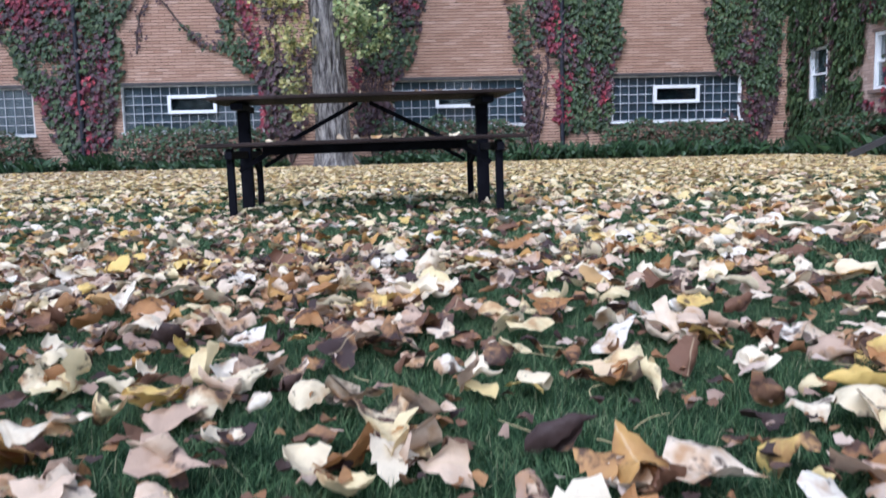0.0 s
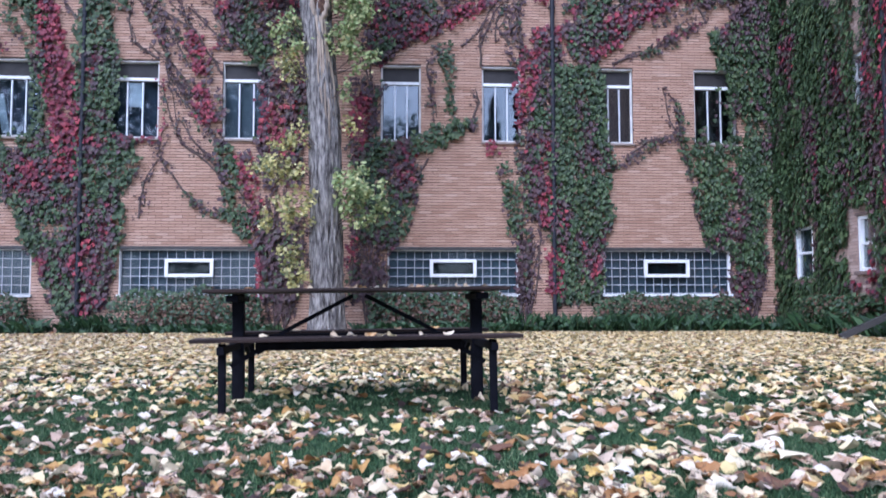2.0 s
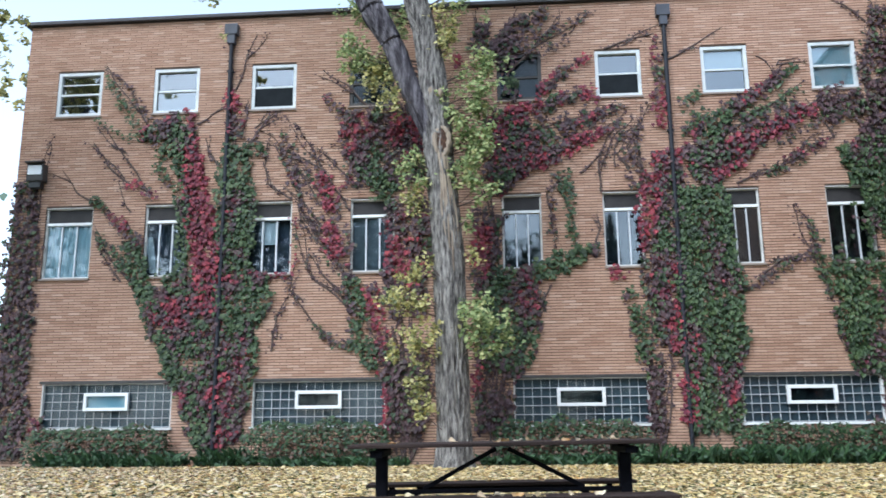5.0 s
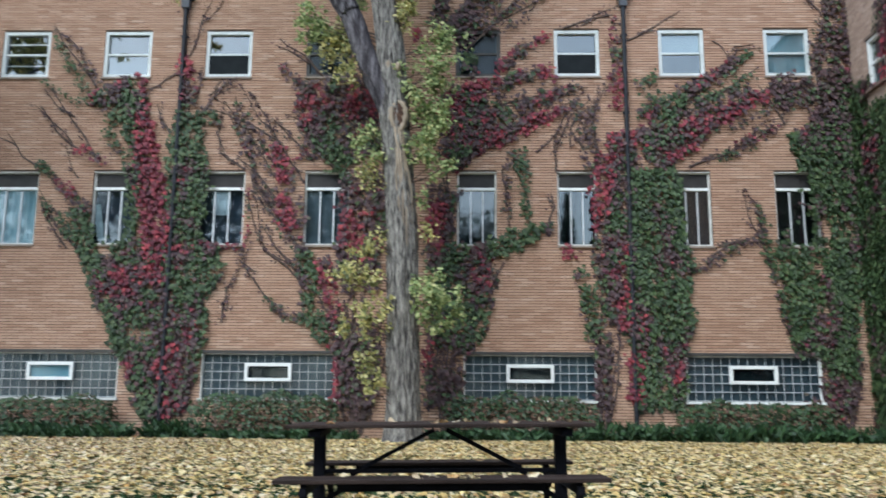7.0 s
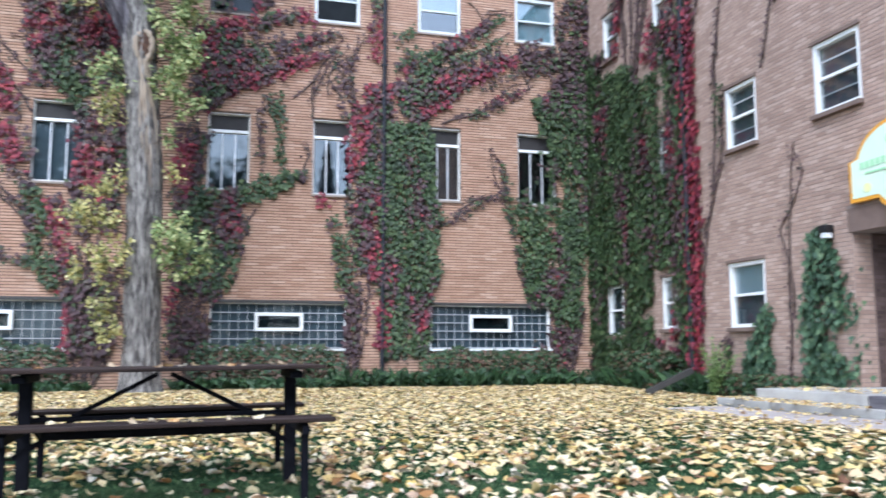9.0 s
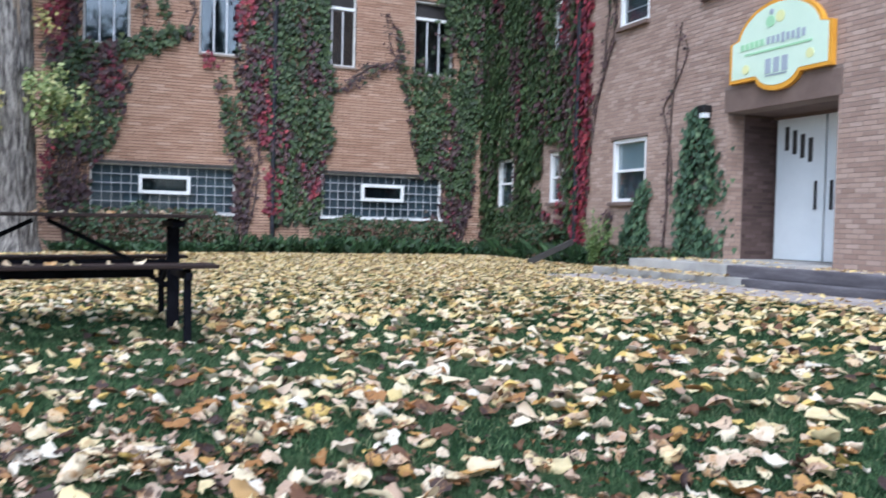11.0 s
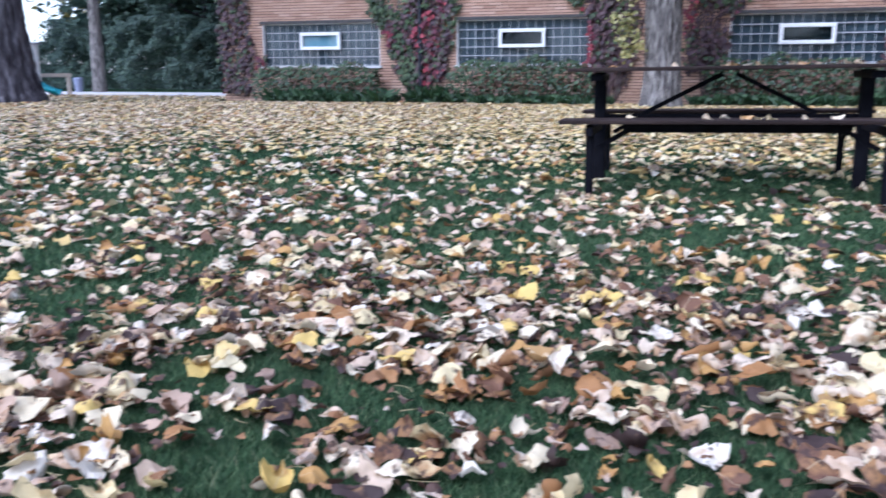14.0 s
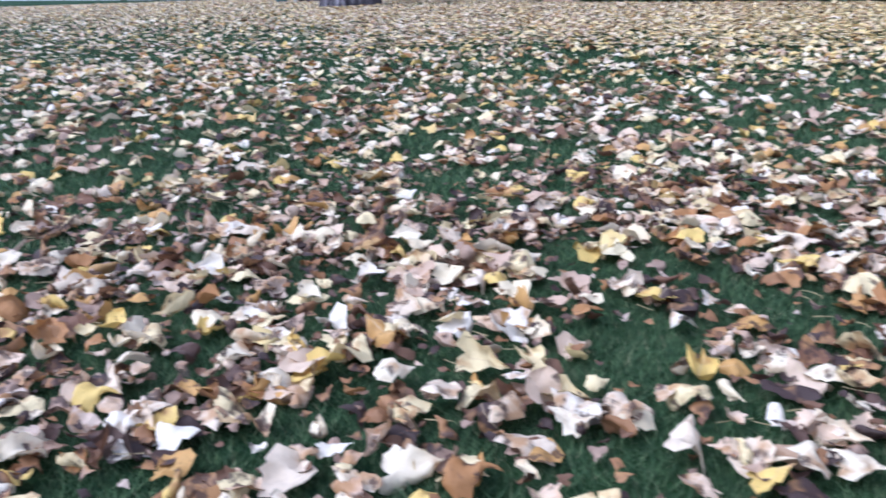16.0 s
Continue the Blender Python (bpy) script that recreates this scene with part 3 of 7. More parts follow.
def wing_wall():
    bm = bmesh.new()
    for a, b, lo, hi in wall_cells(1.0, WALL_Y, -0.3, TOP, OPEN_WING):
        box(bm, (WING_X + 0.175, (a + b) / 2, (lo + hi) / 2), (0.35, b - a, hi - lo))
    wall = tagged(part("wall_east", bm, M_wing_mortar), "brown brick wing wall with painted sash windows", "wall", kind="structure")
    rows = list(brick_rows(1.0, WALL_Y, 0.0, TOP, OPEN_WING + [(7.5, 9.76, 2.63, 3.0)], 0.0677, 0.22, 0.010, 0.010))
    near = [r for r in rows if r[1] - r[0] > 0.205 and 10.4 < r[0] < 13.2 and 2.55 < r[2] < 4.5][:300]
    keep = set(near)
    brick_mesh("brickwork", (r for r in rows if r not in keep), lambda u, o, z: np.stack([WING_X - o, u, z], 1), M_wing_brick, wall, 0.0035)
    single_bricks(near, 0.21, 0.0577, 0.0042, M_wing_brick_one, wall, lambda u, z: (WING_X, u, z), -90)
    return wall


def shell():
    """Plain walls and a roof that close the building."""
    for name, c, s in (("wall_west", (WEST + 0.175, 24.0, 5.5), (0.35, 9.9, 11.64)), ("wall_back", (3.0, 28.9, 5.5), (31.0, 0.35, 11.64)), ("wall_far_east", (18.4, 15.0, 5.5), (0.35, 28.0, 11.64)),
                       ("wall_south", (14.1, 1.18, 5.5), (8.4, 0.35, 11.64))):
        tagged(one_box(name, c, s, M_lintel), "plain masonry wall closing the building", "wall", kind="structure")
    rows = brick_rows(19.06, 28.9, 0.0, TOP, [], 0.0677, 0.305, 0.010)
    brick_mesh("brickwork", rows, lambda u, o, z: np.stack([WEST - o, u, z], 1), M_brick, bpy.data.objects["wall_west"])
    bm = bmesh.new()
    box(bm, (-1.4, 24.0, TOP - 0.25), (22.0, 10.0, 0.3))
    box(bm, (14.1, 15.0, TOP - 0.26), (8.6, 28.0, 0.3))
    tagged(part("roof", bm, M_cap), "flat dark roof behind a low parapet", "roof", kind="structure")
    bm = bmesh.new()
    box(bm, (-1.4, WALL_Y + 0.10, TOP + 0.05), (22.3, 0.48, 0.10), 0.015)
    box(bm, (WING_X + 0.10, 9.85, TOP + 0.054), (0.48, 17.6, 0.10), 0.015)
    box(bm, (WEST + 0.1, 24.2, TOP + 0.05), (0.48, 9.6, 0.10), 0.015)
    tagged(part("trim_parapet", bm, M_cap), "dark metal coping along the roof edge", "coping", kind="structure")


shell()


# ---- windows ----
def glass_block_window(n, a, b, lo, hi, curtain):
    w = thing(f"window_{n}", ((a + b) / 2, WALL_Y, lo), 0, "glass block basement window with a small white hopper vent", "window", kind="structure")
    W, H = b - a, hi - lo
    cols, rows = 15, 5
    cw, ch = (W - 0.06) / cols, (H - 0.04) / rows
    bm = bmesh.new()
    box(bm, (0, 0.14, H / 2), (W, 0.04, H))
    part("backing", bm, M_blockback, w)
    if curtain:
        one_box("drape", (-W * 0.20, 0.128, H / 2), (W * 0.60, 0.012, H), M_drape, w, 0, "white drape behind the blocks")
    vx, vz, vw, vh = 0.0, H * 0.585, 1.10, 0.42
    cells = []
    bm = bmesh.new()
    for i in range(cols + 1):
        x = -W / 2 + 0.03 + cw * i
        box(bm, (x, 0.075, H / 2), (0.012, 0.03, H))
    for j in range(rows + 1):
        box(bm, (0, 0.072, 0.02 + ch * j), (W, 0.03, 0.016))
    part("joints", bm, M_grout, w)
    shape = bmesh.new()
    box(shape, (0, 0, 0), (cw - 0.013, 0.06, ch - 0.016), 0.005)
    block = part("glass_block", shape, M_block, w)
    first = True
    for i in range(cols):
        for j in range(rows):
            x, z = -W / 2 + 0.03 + cw * (i + 0.5), 0.02 + ch * (j + 0.5)
            if abs(x - vx) < vw / 2 and abs(z - vz) < vh / 2:
                continue
            ob = block if first else block.copy()
            if not first:
                scene.collection.objects.link(ob)
            first = False
            ob.location = (x, 0.095, z)
    vent = thing("vent")
    vent.parent, vent.location = w, (vx, 0, vz)
    bm = bmesh.new()
    t = 0.075
    for s in (-1, 1):
        box(bm, (s * (vw - t) / 2, 0.0, 0), (t, 0.09, vh), 0.008)
        box(bm, (0, 0.0, s * (vh - t) / 2), (vw - 2 * t + 0.004, 0.088, t), 0.008)
    part("frame", bm, M_white, vent, "white vinyl hopper frame")
    one_box("pane", (0, 0.005, 0), (vw - 2 * t, 0.012, vh - 2 * t), M_block, vent)
    one_box("screen", (0, 0.05, 0), (vw - 2 * t, 0.012, vh - 2 * t), M_screen if n != 1 else M_curtain, vent)
    one_box("lintel", (0, -0.012, H + 0.035), (W + 0.12, 0.10, 0.07), M_darkframe, w, 0.006, "dark steel lintel")
    one_box("head_trim", (0, 0.02, H - 0.012), (W, 0.07, 0.03), M_cream, w, 0.004)
    one_box("sill", (0, -0.015, -0.03), (W + 0.08, 0.14, 0.06), M_cream if n != 4 else M_white, w, 0.008, "flaking white sill")
    for s in (-1, 1):
        one_box("jamb", (s * (W / 2 - 0.012), 0.03, H / 2), (0.03 if n != 4 else 0.06, 0.09, H), M_cream if n != 4 else M_white, w, 0.004)
    return w


def room_box(W, H, deep=1.0):
    bm = bmesh.new()
    for c, s in (((0, 0.36 + deep, H / 2), (W + 0.8, 0.02, H + 0.8)), ((-W / 2 - 0.39, 0.36 + deep / 2, H / 2), (0.02, deep, H + 0.8)), ((W / 2 + 0.39, 0.36 + deep / 2, H / 2), (0.02, deep, H + 0.8)),
                 ((0, 0.36 + deep / 2, -0.39), (W + 0.8, deep, 0.02)), ((0, 0.36 + deep / 2, H + 0.39), (W + 0.8, deep, 0.02))):
        box(bm, c, s)
    return bm


def tall_window(n, a, b, lo, hi, dressing):
    w = thing(f"window_{n}", ((a + b) / 2, WALL_Y, lo), 0, "tall casement window of three lights under a dark transom", "window", kind="structure")
    W, H = b - a, hi - lo
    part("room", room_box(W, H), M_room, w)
    bm = bmesh.new()
    for s in (-1, 1):
        box(bm, (s * (W / 2 - 0.022), 0.09, H / 2), (0.044, 0.08, H), 0.004)
    box(bm, (0, 0.09, H - 0.02), (W - 0.088, 0.08, 0.04), 0.004)
    box(bm, (0, 0.09, 0.025), (W - 0.088, 0.08, 0.05), 0.004)
    part("frame", bm, M_cream, w)
    split = H * 0.77
    one_box("transom_bar", (0, 0.08, split), (W - 0.088, 0.09, 0.07), M_white, w, 0.006, "white transom bar")
    one_box("transom_panel", (0, 0.11, (split + H) / 2), (W - 0.088, 0.03, H - split - 0.07), M_transom, w, 0, "dark transom pane")
    for k in (-1, 1):
        one_box("mullion", (k * (W - 0.088) / 6, 0.085, split / 2), (0.032, 0.05, split - 0.09), M_mullion, w, 0.004)
    for k in (-1, 0, 1):
        one_box("pane", (k * (W - 0.088) / 3, 0.10, split / 2), ((W - 0.088) / 3 - 0.034, 0.010, split - 0.09), M_glass, w)
    if dressing in ("cloth", "blind"):
        # Added sheet: gives the panes the bluish tone of mirrored trees and sky.
        one_box("navy_sheet", (0, 0.22, H * 0.42), (W * 0.98, 0.01, H * 0.84), M_navy, w, 0, "dark navy sheet added behind the panes")
    if dressing == "curtain":
        bm = bmesh.new()
        bmesh.ops.create_grid(bm, x_segments=60, y_segments=1, size=0.5)
        for v in bm.verts:
            x, z = v.co.x, v.co.y
            v.co = (x * (W + 0.0), 0.135 + 0.014 * math.sin(x * 60) + 0.006 * math.sin(x * 23), H * 0.4 + z * H * 0.95)
        part("curtain", bm, M_curtain, w, "pale blue curtain")
    elif dressing == "shade":
        # Added sheet whose colour stands in for the reflection in these panes.
        one_box("shade", (0, 0.15, H * 0.42), (W * 0.98, 0.01, H * 0.82), M_greysheet, w, 0, "grey-blue sheet added behind the panes")
    elif dressing == "blind":
        one_box("blind", (0, 0.14, H * 0.58), (W * 0.34, 0.01, H * 0.32), M_blind, w, 0, "half-drawn white blind")
    elif dressing == "cloth":
        one_box("cloth", (-W * 0.36, 0.15, H * 0.32), (W * 0.16, 0.02, H * 0.5), M_blind, w, 0, "white cloth hanging inside", Matrix.Rotation(radians(-10), 3, "Y"))
    one_box("sill", (0, 0.0, -0.025), (W + 0.04, 0.13, 0.05), M_lintel, w, 0.008, "brick-coloured stone sill")
    one_box("head_trim", (0, 0.05, H - 0.004), (W, 0.10, 0.03), M_cream, w, 0.004)
    return w


def sash_window(n, a, b, lo, hi, dressing, wing=False):
    W, H = b - a, hi - lo
    M_frame = M_darkframe if dressing == "dark" else M_white if wing else M_sash
    at = (WING_X, (a + b) / 2, lo) if wing else ((a + b) / 2, WALL_Y, lo)
    w = thing(f"window_{n}", at, -90 if wing else 0, "dark-framed old sash window behind ivy" if dressing == "dark" else "white double-hung sash window in brick", "window", kind="structure")
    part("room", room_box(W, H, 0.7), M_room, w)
    bm = bmesh.new()
    t = 0.075 if wing else 0.085
    for s in (-1, 1):
        box(bm, (s * (W / 2 - t / 2), 0.06, H / 2), (t, 0.10, H), 0.006)
        box(bm, (0, 0.06, H / 2 + s * (H / 2 - t / 2)), (W - 2 * t, 0.098, t), 0.006)
    part("frame", bm, M_frame, w)
    one_box("meeting_rail", (0, 0.07, H * 0.5), (W - 2 * t, 0.07, 0.05), M_frame, w, 0.005)
    for s, y in ((-1, 0.075), (1, 0.095)):
        one_box("pane", (0, y, H / 2 + s * (H / 4 - 0.03)), (W - 2 * t, 0.010, H / 2 - t - 0.02), M_block if dressing == "dark" else M_glass_high, w)
    if dressing == "blind":
        one_box("blind", (0, 0.112, H * 0.76), (W - 0.1, 0.012, H * 0.5), M_blind, w, 0, "white roller blind drawn half down")
    elif dressing == "low_blind":
        one_box("blind", (0, 0.125, H * 0.5), (W - 0.1, 0.012, H * 0.98), M_curtain, w, 0, "pale blind drawn down")
    elif dressing == "grey":
        one_box("blind", (0, 0.125, H * 0.27), (W - 0.1, 0.012, H * 0.5), M_greysheet, w, 0, "grey shade over the lower half")
    elif dressing == "bars":
        for z in (0.27, 0.74):
            one_box("muntin", (0, 0.085, H * z), (W - 2 * t, 0.02, 0.022), M_mullion, w)
    elif dressing == "fan":
        one_box("screen", (0, 0.052, H * 0.275), (W - 2 * t, 0.008, H * 0.41), M_screen, w, 0, "dark insect screen")
    if wing:
        # Sheet added behind the wing panes to give them an even grey-blue tone.
        one_box("screen", (0, 0.14, H * 0.5), (W - 0.1, 0.008, H * 0.96), M_greysheet, w, 0, "grey-blue sheet added behind the panes")
    if wing:
        one_box("head_course", (0, -0.004, H + 0.03), (W + 0.08, 0.06, 0.06), M_head, w, 0.006, "dark brown brick head")
    one_box("sill", (0, -0.02 if wing else 0.0, -0.03), (W + 0.06, 0.15 if wing else 0.12, 0.075 if wing else 0.05), M_head if wing else M_lintel, w, 0.008, "worn brown masonry sill")
    return w


def windows():
    n = 1
    for k, (a, b) in enumerate(BLOCKS):
        glass_block_window(n, a, b, *BLOCK_Z, curtain=1 if k == 0 else 0)
        n += 1
    for k, (a, b) in enumerate(TALL):
        tall_window(n, a, b, *TALL_Z, ("curtain", "cloth", "blind", "shade", "", "", "", "")[k])
        n += 1
    for k, (a, b) in enumerate(SASH):
        sash_window(n, a, b, *SASH_Z, ("bars", "grey", "fan", "dark", "dark", "fan", "blind", "low_blind")[k])
        n += 1
    for k, (a, b, lo, hi) in enumerate(WING_SASH):
        sash_window(n, a, b, lo, hi, ("blind", "bars", "bars", "", "", "", "", "", "", "")[k], True)
        n += 1


windows()


def downspout(x, label):
    t = thing("downspout", (x, WALL_Y - 0.10, 0), 0, label, "downspout", "downspouts")
    v, f = tube([(0, 0, 0.05), (0, 0, 3.0), (0, 0, 6.0), (0, 0, 10.7)], [0.055] * 4, 10)
    mesh_np("pipe", v, f, M_pipe, t, True)
    bm = bmesh.new()
    box(bm, (0, 0, 10.94), (0.34, 0.20, 0.30), 0.02)
    box(bm, (0, 0, 10.68), (0.20, 0.16, 0.26), 0.02)
    part("hopper_head", bm, M_hopper, t, "grey sheet-metal hopper head")
    for z in (1.2, 3.4, 5.6, 7.8, 9.8):
        one_box("bracket", (0, 0.03, z), (0.16, 0.11, 0.04), M_pipe, t)
    return t


downspout(-6.92, "dark painted downspout overgrown with ivy")
downspout(4.05, "black downspout with a hopper head among ivy")
down = downspout(0, "dark downspout on the wing wall behind red ivy")
down.matrix_basis = pose(WING_X - 0.10, 14.05, 0, 0, 0, -90)


# ---- the entrance in the wing ----
def porch():
    y0, y1, _, z1 = PORCH
    t = thing("porch", label="recessed brick entrance with double white doors", category="entrance", kind="structure")
    depth = 1.05
    for name, y in (("side_wall", y1 + 0.10), ("side_wall", y0 - 0.10)):
        w = one_box(name, (WING_X + 0.35 + (depth - 0.35) / 2, y, 1.4), (depth - 0.352, 0.2, 2.8), M_mortar, t)
    # Outer bricks in plain wing colour; the inner ones carry painted shade.
    for a, b, mat in ((0.01, 0.34, M_wing_brick), (0.352, depth, M_shaded_brick)):
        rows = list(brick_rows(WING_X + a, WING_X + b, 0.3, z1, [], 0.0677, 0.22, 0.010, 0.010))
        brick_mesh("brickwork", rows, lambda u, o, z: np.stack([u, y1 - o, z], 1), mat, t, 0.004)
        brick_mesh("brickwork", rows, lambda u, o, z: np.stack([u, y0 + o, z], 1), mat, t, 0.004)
    one_box("soffit", (WING_X + 0.7, (y0 + y1) / 2, z1 + 0.05), (0.68, y1 - y0 + 0.4, 0.1), M_head, t)
    one_box("back_wall", (WING_X + depth + 0.12, (y0 + y1) / 2, 1.4), (0.12, y1 - y0 + 0.4, 2.8), M_mortar, t)
    one_box("lintel", (WING_X - 0.002, (y0 + y1) / 2, 2.815), (0.04, 2.25, 0.365), M_head, t, 0.006, "stained brown masonry lintel")


def door_leaf(n, y, flip):
    d = thing(f"door_{n}", (WING_X + 1.02, y, 0.31), 0, "white steel door with four stepped slit windows", "door", kind="structure")
    one_box("leaf", (0, 0, 1.135), (0.05, 0.98, 2.27), M_door, d, 0.006)
    for k in range(4):
        s = -1 if flip else 1
        one_box("slit_pane", (-0.026, s * (0.27 - 0.16 * k), 1.95 - 0.07 * k), (0.012, 0.085, 0.38), M_transom, d)
    one_box("pull_handle", (-0.06, -0.36 if not flip else 0.36, 1.02), (0.03, 0.035, 0.45), M_black, d, 0.006)
    return d


porch()
door_leaf(1, 9.16, False)
door_leaf(2, 8.14, True)
one_box("trim_door_head", (WING_X + 1.0, 8.63, 2.605), (0.08, 2.14, 0.05), M_head)
tagged(bpy.data.objects["trim_door_head"], "dark frame over the entrance doors", "door frame", kind="structure")


def arched_sign():
    t = thing("arched_sign", (WING_X - 0.10, 8.60, 3.05), 0, "arched pale green sign with an orange rim above the entrance", "sign")

    def outline(k):
        pts = [(-0.98 + k, 0.0 + k), (-0.98 + k, 0.62 - k * 0.3)]
        for a in np.linspace(168, 12, 25):
            pts.append(((0.84 - k) * math.cos(radians(a)), 0.53 + (0.60 - k) * math.sin(radians(a))))
        pts += [(0.98 - k, 0.62 - k * 0.3), (0.98 - k, 0.0 + k), (0.42, 0.0 + k)]
        for a in np.linspace(-20, -160, 12):
            pts.append(((0.44 - k) * math.cos(radians(a)), 0.05 + (0.26 - k) * math.sin(radians(a)) + k * 0.4))
        pts.append((-0.42, 0.0 + k))
        return pts

    def plate(name, k, x0, x1, mat, label=""):
        bm = bmesh.new()
        vs = [bm.verts.new((x0, -u, z)) for u, z in outline(k)]
        face = bm.faces.new(vs)
        g = bmesh.ops.extrude_face_region(bm, geom=[face])
        for v in g["geom"]:
            if isinstance(v, bmesh.types.BMVert):
                v.co.x = x1
        bmesh.ops.recalc_face_normals(bm, faces=bm.faces)
        return part(name, bm, mat, t, label)

    plate("rim", 0.0, 0.0, 0.09, M_signrim, "orange-yellow rim")
    plate("face", 0.055, -0.006, 0.04, M_signface, "pale green face")

    def ink(name, u, z, w, h, mat):
        return one_box(name, (-0.012, -u, z), (0.008, w, h), mat, t)

    for k in range(5):
        ink("green_letter_bar", -0.70 + 0.10 * k, 0.52 + 0.004 * k, 0.07, 0.10, M_signgreen)
    for k in range(8):
        ink("grey_letter_bar", -0.17 + 0.095 * k, 0.54, 0.06, 0.11 + 0.04 * (k in (3, 6)), M_signgrey)
    ink("small_line", 0.0, 0.40, 1.3, 0.03, M_signgreen)
    for k in range(3):
        ink("number_bar", -0.16 + 0.16 * k, 0.16, 0.11, 0.22, M_signgrey)
    ink("underline", 0.0, 0.02, 0.42, 0.02, M_signgrey)
    for u, z, r, mat in ((-0.14, 0.82, 0.085, M_signgreen), (0.05, 0.86, 0.085, M_signyellow), (-0.12, 0.96, 0.04, M_signgrey), (-0.62, 0.18, 0.07, M_signyellow), (0.62, 0.22, 0.07, M_signyellow)):
        bm = bmesh.new()
        bmesh.ops.create_cone(bm, cap_ends=True, segments=20, radius1=r, radius2=r, depth=0.008, matrix=pose(-0.012, -u, z, 0, 90, 0))
        part("emblem", bm, mat, t)
    for u in (-0.6, 0.6):
        one_box("mounting_strut", (0.09, -u, 0.3), (0.04, 0.06, 0.06), M_black, t)
    return t


arched_sign()


def wall_lamp():
    t = thing("wall_lamp", (WING_X, 10.14, 2.62), 0, "small dark wall lamp with a frosted lower glass", "lamp")
    one_box("back_plate", (-0.02, 0, 0.05), (0.03, 0.12, 0.2), M_black, t, 0.006)
    one_box("hood", (-0.10, 0, 0.12), (0.16, 0.17, 0.12), M_black, t, 0.02)
    one_box("glass", (-0.10, 0, 0.02), (0.12, 0.13, 0.10), M_lampglass, t, 0.02, "frosted glass")
    return t


wall_lamp()


def floodlight():
    t = thing("floodlight", (-11.80, WALL_Y, 7.16), 0, "dark box floodlight with a pale lens on the facade", "floodlight")
    one_box("back_plate", (0, -0.03, 0.0), (0.24, 0.05, 0.24), M_black, t, 0.006)
    one_box("housing", (0.02, -0.17, 0.04), (0.44, 0.24, 0.46), M_darkframe, t, 0.03)
    one_box("visor", (0.02, -0.30, 0.30), (0.48, 0.16, 0.04), M_darkframe, t, 0.008)
    one_box("lens", (0.02, -0.295, 0.10), (0.36, 0.02, 0.24), M_lampglass, t, 0.008, "frosted pale lens")
    one_box("gear_box", (0.02, -0.16, -0.27), (0.30, 0.18, 0.16), M_black, t, 0.01)
    return t


floodlight()


def entrance_steps():
    turn = Matrix.Rotation(radians(6.5), 3, "Z")
    c = Vector((8.68, 9.25, 0))
    t = thing("entrance_steps", label="two grey concrete entrance slabs strewn with leaves", category="steps")
    one_box("lower_slab", (8.70, 9.26, 0.065), (1.62, 3.02, 0.13), M_concrete, t, 0.015, turn=turn)
    one_box("upper_slab", (9.03, 9.20, 0.205), (1.5, 2.35, 0.15), M_concrete, t, 0.015, turn=turn)
    one_box("landing", (9.9, 8.63, 0.15), (2.0, 2.12, 0.30), M_concrete, t, 0.01)
    w = thing("timber_edging", label="two stacked weathered reddish timbers edging the landing", category="timber edging")
    one_box("upper_timber", (8.42, 6.75, 0.20), (0.20, 2.7, 0.17), M_edging, w, 0.025, turn=turn)
    one_box("lower_timber", (8.32, 6.35, 0.06), (0.22, 2.7, 0.13), M_edging, w, 0.025, turn=turn)
    one_box("landing_fill", (9.02, 6.55, 0.125), (1.05, 2.6, 0.25), M_walk, t, 0.01)
    return t


entrance_steps()


def leaning_plank():
    t = part("plank", bar(bmesh.new(), (8.05, 13.42, 0.05), (8.98, 13.32, 0.47), 0.09, 0.11, 0.006), M_darkframe)
    return tagged(t, "dark plank leaning on the plants beside the steps", "plank")


leaning_plank()

IVY_LEFT = [
    ([(-6.78, 0.45, 0.63), (-6.94, 1.08, 0.90), (-6.98, 1.79, 1.05), (-7.06, 2.45, 1.24), (-7.12, 3.11, 1.39), (-7.16, 3.72, 1.66), (-7.26, 4.40, 1.84)], 0.34, 150),
    ([(-7.85, 1.81, 0.18), (-8.18, 2.73, 0.24), (-8.50, 3.41, 0.27), (-8.75, 4.09, 0.30), (-9.09, 4.65, 0.30), (-9.29, 5.35, 0.21)], 0.02, 150),
    ([(-7.28, 3.52, 0.30), (-7.27, 4.61, 0.36), (-7.39, 5.45, 0.36), (-7.58, 6.30, 0.33), (-7.76, 7.03, 0.30), (-7.85, 7.84, 0.24)], 0.97, 150),
    ([(-7.96, 4.62, 0.18), (-7.94, 5.46, 0.21), (-7.99, 6.46, 0.21), (-8.04, 7.18, 0.24), (-8.23, 7.77, 0.27)], 0.05, 140),
]
